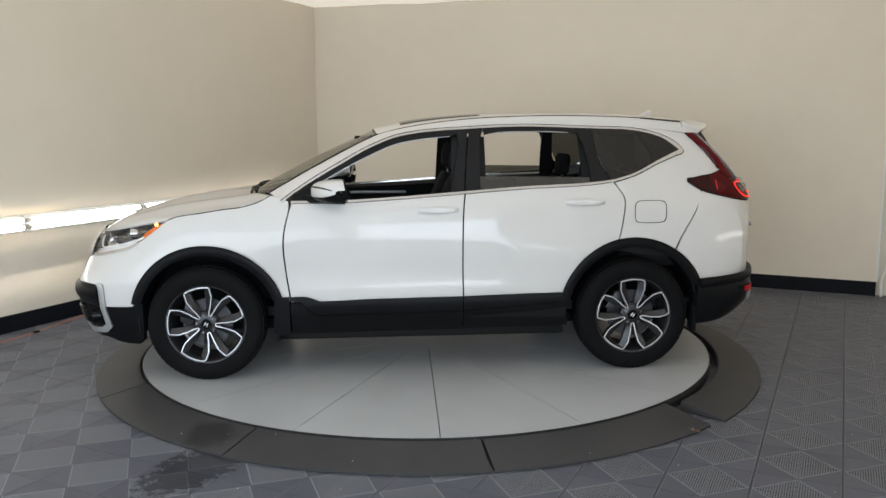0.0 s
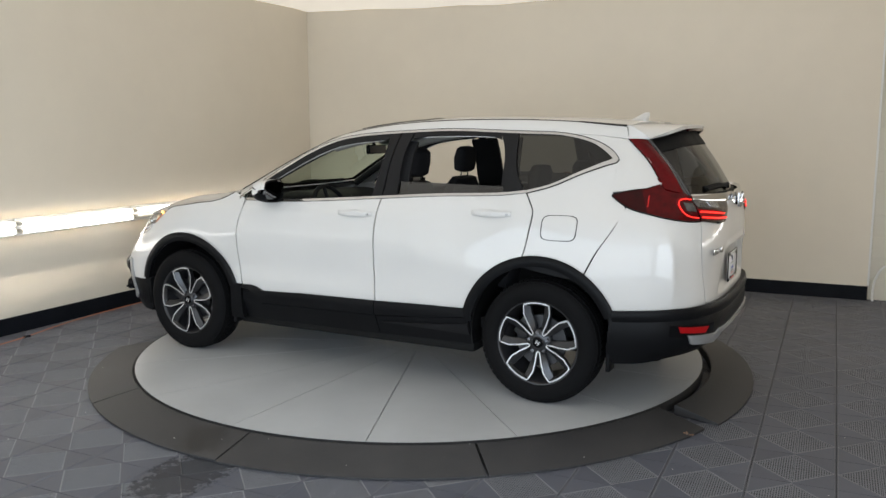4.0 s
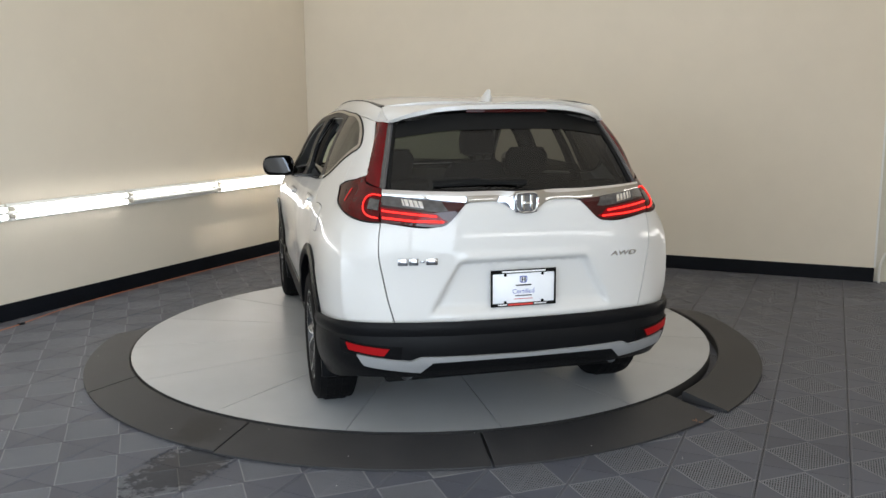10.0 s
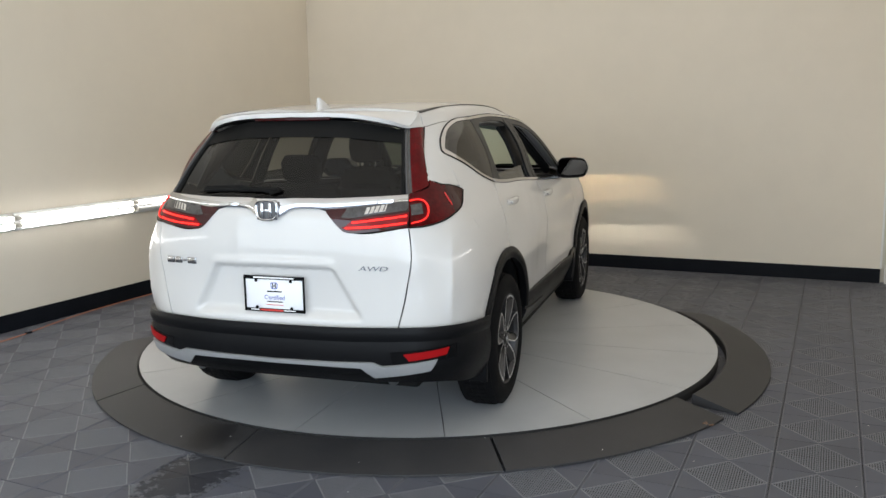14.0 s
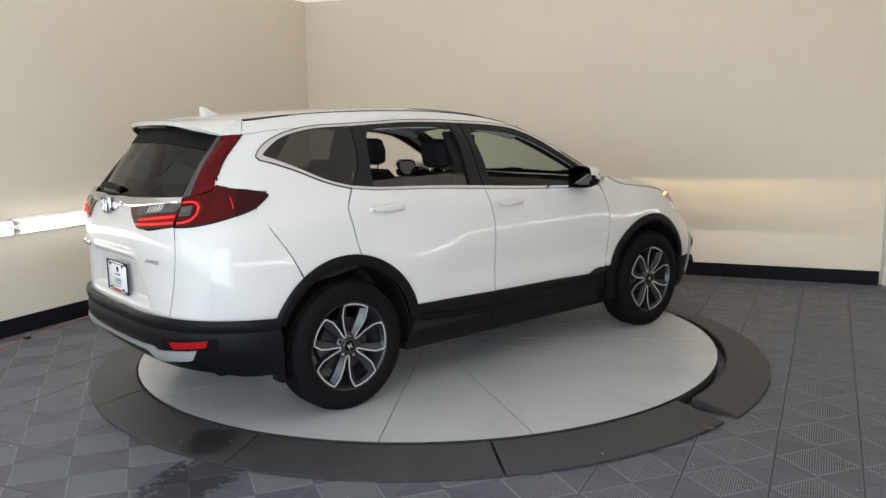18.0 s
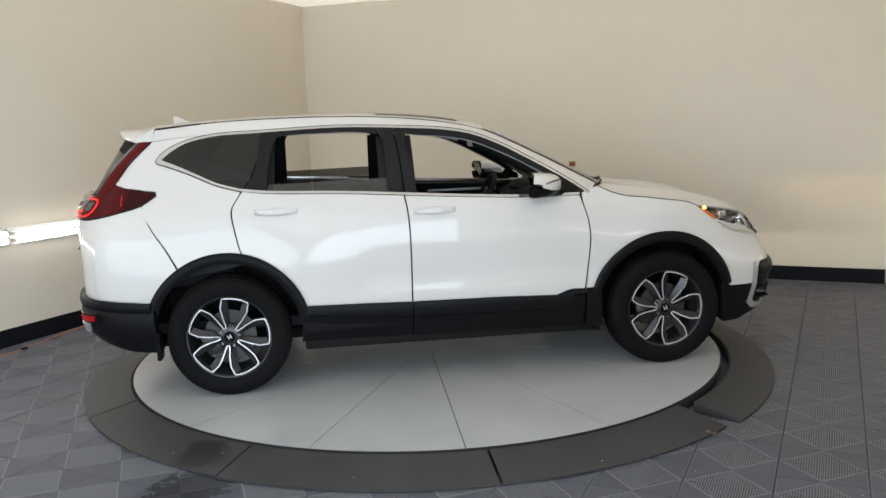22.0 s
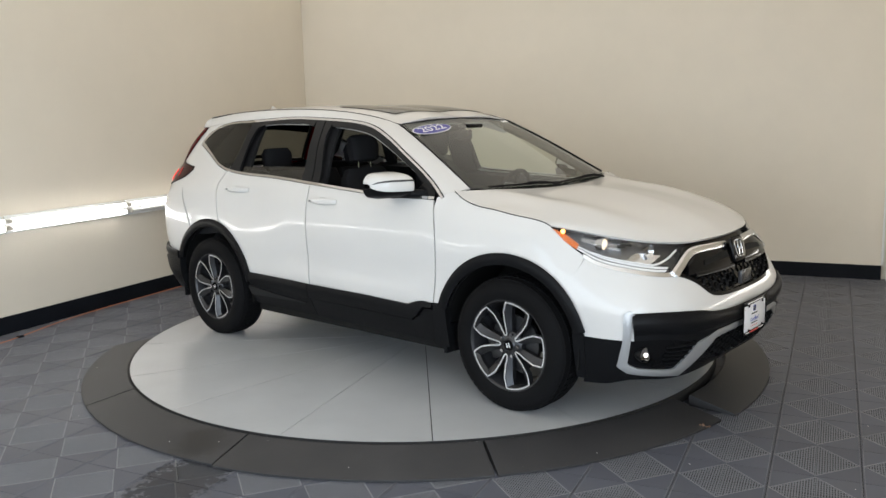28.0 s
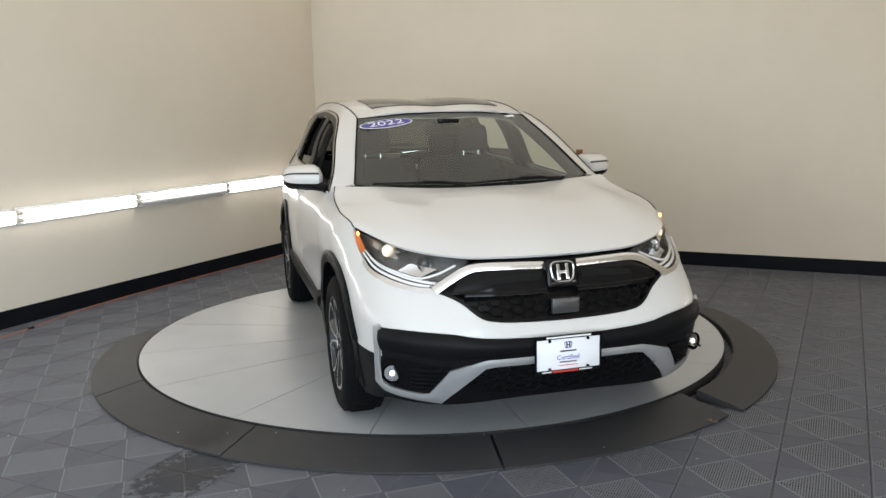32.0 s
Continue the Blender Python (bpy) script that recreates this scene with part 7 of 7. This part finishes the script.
skin("pillar_lining", flank, [(-1.14, 1.18), (-1.03, 1.18)], [(-1.10, 1.53), (-1.02, 1.53)], None, None, 6, 8, M_TRIM, cabin, off=-0.05, thick=0.02)
for s in (1, -1):
    part("screen_pillar_lining", tube([Vector((p.x - 0.03, s * (p.y - 0.03), p.z - 0.03)) for p in spline(SCREEN_EDGE, 12)], 0.028, 8), M_TRIM, cabin)
    part("roof_side_lining", tube([Vector((p.x, s * (p.y - 0.025), p.z - 0.060)) for p in spline(DITCH, 16)], 0.030, 8), M_LINER, cabin)
# dashboard
bm = bmesh.new()
prof = [(1.08, 1.070), (0.95, 1.085), (0.80, 1.078), (0.68, 1.060), (0.60, 1.010), (0.585, 0.93), (0.62, 0.80), (0.70, 0.55)]
prof = [(p.x, p.y) for p in line2(prof, 20, False)]
rings = [[bm.verts.new((x, y, z - 0.012 * (abs(y) / 0.7) ** 2)) for x, z in prof] for y in [-0.74 + 1.48 * i / 14 for i in range(15)]]
for a, b in zip(rings, rings[1:]):
    for k in range(len(prof) - 1):
        bm.faces.new((a[k], a[k + 1], b[k + 1], b[k]))
dash = part("dashboard", bm, M_TRIM, cabin, "black dashboard")
add = bmesh.new()
bmesh.ops.create_uvsphere(add, u_segments=20, v_segments=10, radius=0.19)
bmesh.ops.transform(add, matrix=Matrix.Translation((0.73, 0.36, 1.055)) @ Matrix.Diagonal((0.55, 1, 0.32, 1)), verts=add.verts)
part("instrument_hood", add, M_TRIM, cabin)
part("centre_screen", box(0.590, 0.625, -0.15, 0.08, 0.90, 1.035, bevel=0.008), M_GLOSS, cabin, "dark centre screen")
part("console", box(-0.25, 0.62, -0.13, 0.13, 0.42, 0.72, bevel=0.03), M_TRIM, cabin)
for y in (-0.55, 0.62):
    part("air_vent", box(0.585, 0.612, y - 0.06, y + 0.06, 0.93, 1.0, bevel=0.006), M_GLOSS, cabin)
# steering wheel
sw = new("steering_wheel")
sw.parent = car
bm = bmesh.new()
ringp = [Vector((0.185 * math.cos(a), 0.185 * math.sin(a), 0)) for a in [2 * math.pi * k / 36 for k in range(37)]]
part("wheel_rim", tube(ringp, 0.016, 8, caps=False), M_TRIM, sw)
part("wheel_pad", box(-0.075, 0.075, -0.06, 0.05, -0.02, 0.015, bevel=0.02), M_TRIM, sw)
for a in (0, 180, 270):
    r1 = Vector((math.cos(radians(a)), math.sin(radians(a)), 0))
    part("wheel_spoke", tube([r1 * 0.05 + Vector((0, 0, -0.01)), r1 * 0.178], 0.014, 6), M_TRIM, sw)
sw.matrix_basis = Matrix.Translation((0.43, 0.36, 0.985)) @ Matrix.Rotation(radians(-66), 4, "Y") @ Matrix.Rotation(radians(90), 4, "Z")
part("steering_column", tube([(0.45, 0.36, 0.975), (0.66, 0.36, 0.90)], 0.04, 10), M_TRIM, cabin)


def seat_part(bm, rows_, w, rnd=0.35):
    """A cushion swept along (x, z, half depth, half width) rows."""
    rings = []
    for i, (x, z, dx, hw) in enumerate(rows_):
        d = Vector((rows_[min(i + 1, len(rows_) - 1)][0] - rows_[max(i - 1, 0)][0], 0, rows_[min(i + 1, len(rows_) - 1)][1] - rows_[max(i - 1, 0)][1])).normalized()
        nrm = Vector((d.z, 0, -d.x))
        ring = []
        for k in range(20):
            a = 2 * math.pi * k / 20
            c, s_ = math.cos(a), math.sin(a)
            cc, ss = math.copysign(abs(c) ** 0.55, c), math.copysign(abs(s_) ** 0.55, s_)
            ring.append(bm.verts.new(Vector((x, w + hw * cc, z)) + nrm * (dx * ss)))
        rings.append(ring)
    for a, b in zip(rings, rings[1:]):
        for k in range(20):
            bm.faces.new((a[k], a[(k + 1) % 20], b[(k + 1) % 20], b[k]))
    bm.faces.new(rings[0][::-1])
    bm.faces.new(rings[-1])
    return bm


def seat(x0, y, width, name):
    root = new(name)
    root.parent = car
    part("cushion", seat_part(bmesh.new(), [(x0 + 0.28, 0.62, 0.05, width * 0.85), (x0 + 0.25, 0.645, 0.075, width), (x0, 0.635, 0.085, width), (x0 - 0.22, 0.61, 0.08, width * 0.95)], y), M_CLOTH, root)
    part("backrest", seat_part(bmesh.new(), [(x0 - 0.20, 0.60, 0.07, width * 0.9), (x0 - 0.24, 0.80, 0.085, width), (x0 - 0.30, 1.00, 0.075, width * 0.98), (x0 - 0.34, 1.14, 0.060, width * 0.86), (x0 - 0.355, 1.20, 0.040, width * 0.66)], y), M_CLOTH, root)
    part("headrest", seat_part(bmesh.new(), [(x0 - 0.352, 1.245, 0.030, 0.085), (x0 - 0.355, 1.26, 0.045, 0.115), (x0 - 0.362, 1.34, 0.052, 0.125), (x0 - 0.375, 1.405, 0.042, 0.115), (x0 - 0.38, 1.42, 0.024, 0.095)], y), M_CLOTH, root)
    for dy in (-0.055, 0.055):
        part("headrest_post", cyl((x0 - 0.352, y + dy, 1.17), (x0 - 0.356, y + dy, 1.28), 0.006, seg=8), M_CHROME, root)
    return root


for y in (0.36, -0.36):
    seat(0.10, y, 0.245, "front_seat")
rear = new("rear_seat")
rear.parent = car
part("cushion", seat_part(bmesh.new(), [(-0.52, 0.62, 0.05, 0.60), (-0.58, 0.64, 0.08, 0.62), (-0.95, 0.62, 0.085, 0.62)], 0.0), M_CLOTH, rear)
for y, w in ((0.40, 0.235), (0.0, 0.16), (-0.40, 0.235)):
    part("backrest", seat_part(bmesh.new(), [(-0.98, 0.60, 0.06, w * 0.95), (-1.04, 0.85, 0.075, w), (-1.10, 1.05, 0.065, w), (-1.13, 1.15, 0.045, w * 0.9)], y), M_CLOTH, rear)
for y in (0.40, -0.40):
    part("headrest", seat_part(bmesh.new(), [(-1.135, 1.17, 0.030, 0.09), (-1.14, 1.20, 0.042, 0.12), (-1.15, 1.29, 0.046, 0.125), (-1.155, 1.33, 0.030, 0.10)], y), M_CLOTH, rear)
mirror_in = part("inner_mirror", box(0.275, 0.300, -0.120, 0.120, 1.375, 1.440, bevel=0.010), M_GLOSS, car, "black inner mirror")
part("inner_mirror_glass", box(0.2705, 0.2735, -0.110, 0.110, 1.382, 1.433), M_GREYPLASTIC, mirror_in, smooth=False)
part("mirror_stem", tube([(0.295, 0, 1.43), (0.33, 0, 1.485)], 0.012, 6), M_GLOSS, car)
part("sensor_box", box(0.33, 0.43, -0.07, 0.07, 1.455, 1.480, bevel=0.008), M_GLOSS, car)

# ---- interlocking floor tiles ----
floor = tagged(new("floor"), "grey interlocking plastic floor tiles with ribbed diamonds", "floor", kind="structure")


def ribbed_tile(bm):
    """A near tile: solid corners, and ribs in squares inside the diamond with open slots between them."""
    h = TILE / 2 - 0.0017
    add_box(bm, -h, h, -h, h, -0.012, -0.0045)
    lim = 0.475 * TILE
    for sx, sy in ((1, 1), (-1, 1), (-1, -1), (1, -1)):
        pts = [(sx * h, sy * h), (sx * (lim - h), sy * h), (sx * h, sy * (lim - h))]
        if sx * sy < 0:
            pts = pts[::-1]
        top = [bm.verts.new((x, y, 0.0)) for x, y in pts]
        low = [bm.verts.new((x, y, -0.0045)) for x, y in pts]
        bm.faces.new(top)
        for k in range(3):
            bm.faces.new((low[k], low[(k + 1) % 3], top[(k + 1) % 3], top[k]))
    for s in (-1, 1):
        for k in range(16):
            u = (k + 0.75) / 34 * TILE
            reach = lim - u - 0.004
            if reach > 0.006:
                add_box(bm, s * u - 0.0028, s * u + 0.0028, -reach, reach, -0.0044, 0.0)
        for k in range(8):
            u = (k + 0.75) / 17 * TILE
            reach = lim - u - 0.004
            if reach > 0.006:
                add_box(bm, -reach, reach, s * u - 0.0018, s * u + 0.0018, -0.0044, -0.0008)
    add_box(bm, -0.0018, 0.0018, 0.004 - lim, lim - 0.004, -0.0044, 0.0)
    for s in (-1, 1):  # raised rounded bead along two edges
        lines = [[bm.verts.new((s * (h - dx), y, z)) for y in (-h, h)] for dx, z in ((0.0095, -0.001), (0.0070, 0.0022), (0.0030, 0.0024), (0.0, -0.003))]
        for a, b in zip(lines, lines[1:]):
            bm.faces.new((a[0], a[1], b[1], b[0]) if s < 0 else (b[0], b[1], a[1], a[0]))
    for k in range(4):
        a, b = math.pi / 2 * k, math.pi / 2 * (k + 1)
        p, q = Vector((math.cos(a), math.sin(a), 0)) * lim, Vector((math.cos(b), math.sin(b), 0)) * lim
        n = Vector((math.cos((a + b) / 2), math.sin((a + b) / 2), 0)) * 0.0022
        v = [bm.verts.new(w) for w in (p - n, q - n, q - n + Vector((0, 0, 0.0055)), p - n + Vector((0, 0, 0.0055)), q + n, p + n, q + n + Vector((0, 0, 0.0055)), p + n + Vector((0, 0, 0.0055)))]
        for w in v:
            w.co.z -= 0.0045
        bm.faces.new((v[1], v[0], v[3], v[2]))
        bm.faces.new((v[3], v[7], v[6], v[2]))
        bm.faces.new((v[5], v[4], v[6], v[7]))
    return bm


spots = []
for i in range(-16, 6):
    for j in range(-21, 13):
        cx, cy = TILE_X + (i + 0.5) * TILE, TILE_Y + (j + 0.5) * TILE
        if WALL_W - 0.15 < cx < ROOM_E and ROOM_S - 0.2 < cy < WALL_N + 0.15 and math.hypot(cx, cy) > 1.72:
            spots.append((math.hypot(cx - 0.9, cy + 0.9) + (0.8 if cx < -0.3 and cy > 1 else 0), cx, cy))
spots.sort()
near = bpy.data.meshes.new("tile")
bm = ribbed_tile(bmesh.new())
bm.normal_update()
bm.to_mesh(near)
bm.free()
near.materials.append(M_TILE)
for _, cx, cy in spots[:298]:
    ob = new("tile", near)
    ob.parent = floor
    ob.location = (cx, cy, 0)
verts, faces = [], []
polys = [tuple(p.vertices) for p in near.polygons]
src = [v.co.copy() for v in near.vertices]
for _, cx, cy in spots[298:]:
    base = len(verts)
    verts += [(v.x + cx, v.y + cy, v.z) for v in src]
    faces += [[base + k for k in p] for p in polys]
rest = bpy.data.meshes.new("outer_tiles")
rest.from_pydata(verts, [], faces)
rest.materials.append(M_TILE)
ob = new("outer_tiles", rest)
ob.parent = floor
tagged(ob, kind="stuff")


def motions():
    rows, disc_rows = [], []
    for t, deg in TURN:
        turn = pose(0, 0, 0, 0, 0, deg)
        disc_rows.append((t, turn))
        rows.append((t, turn @ pose(CAR_X, CAR_Y, DISC_Z)))
    walk(turntable, disc_rows)
    walk(car, rows)


motions()
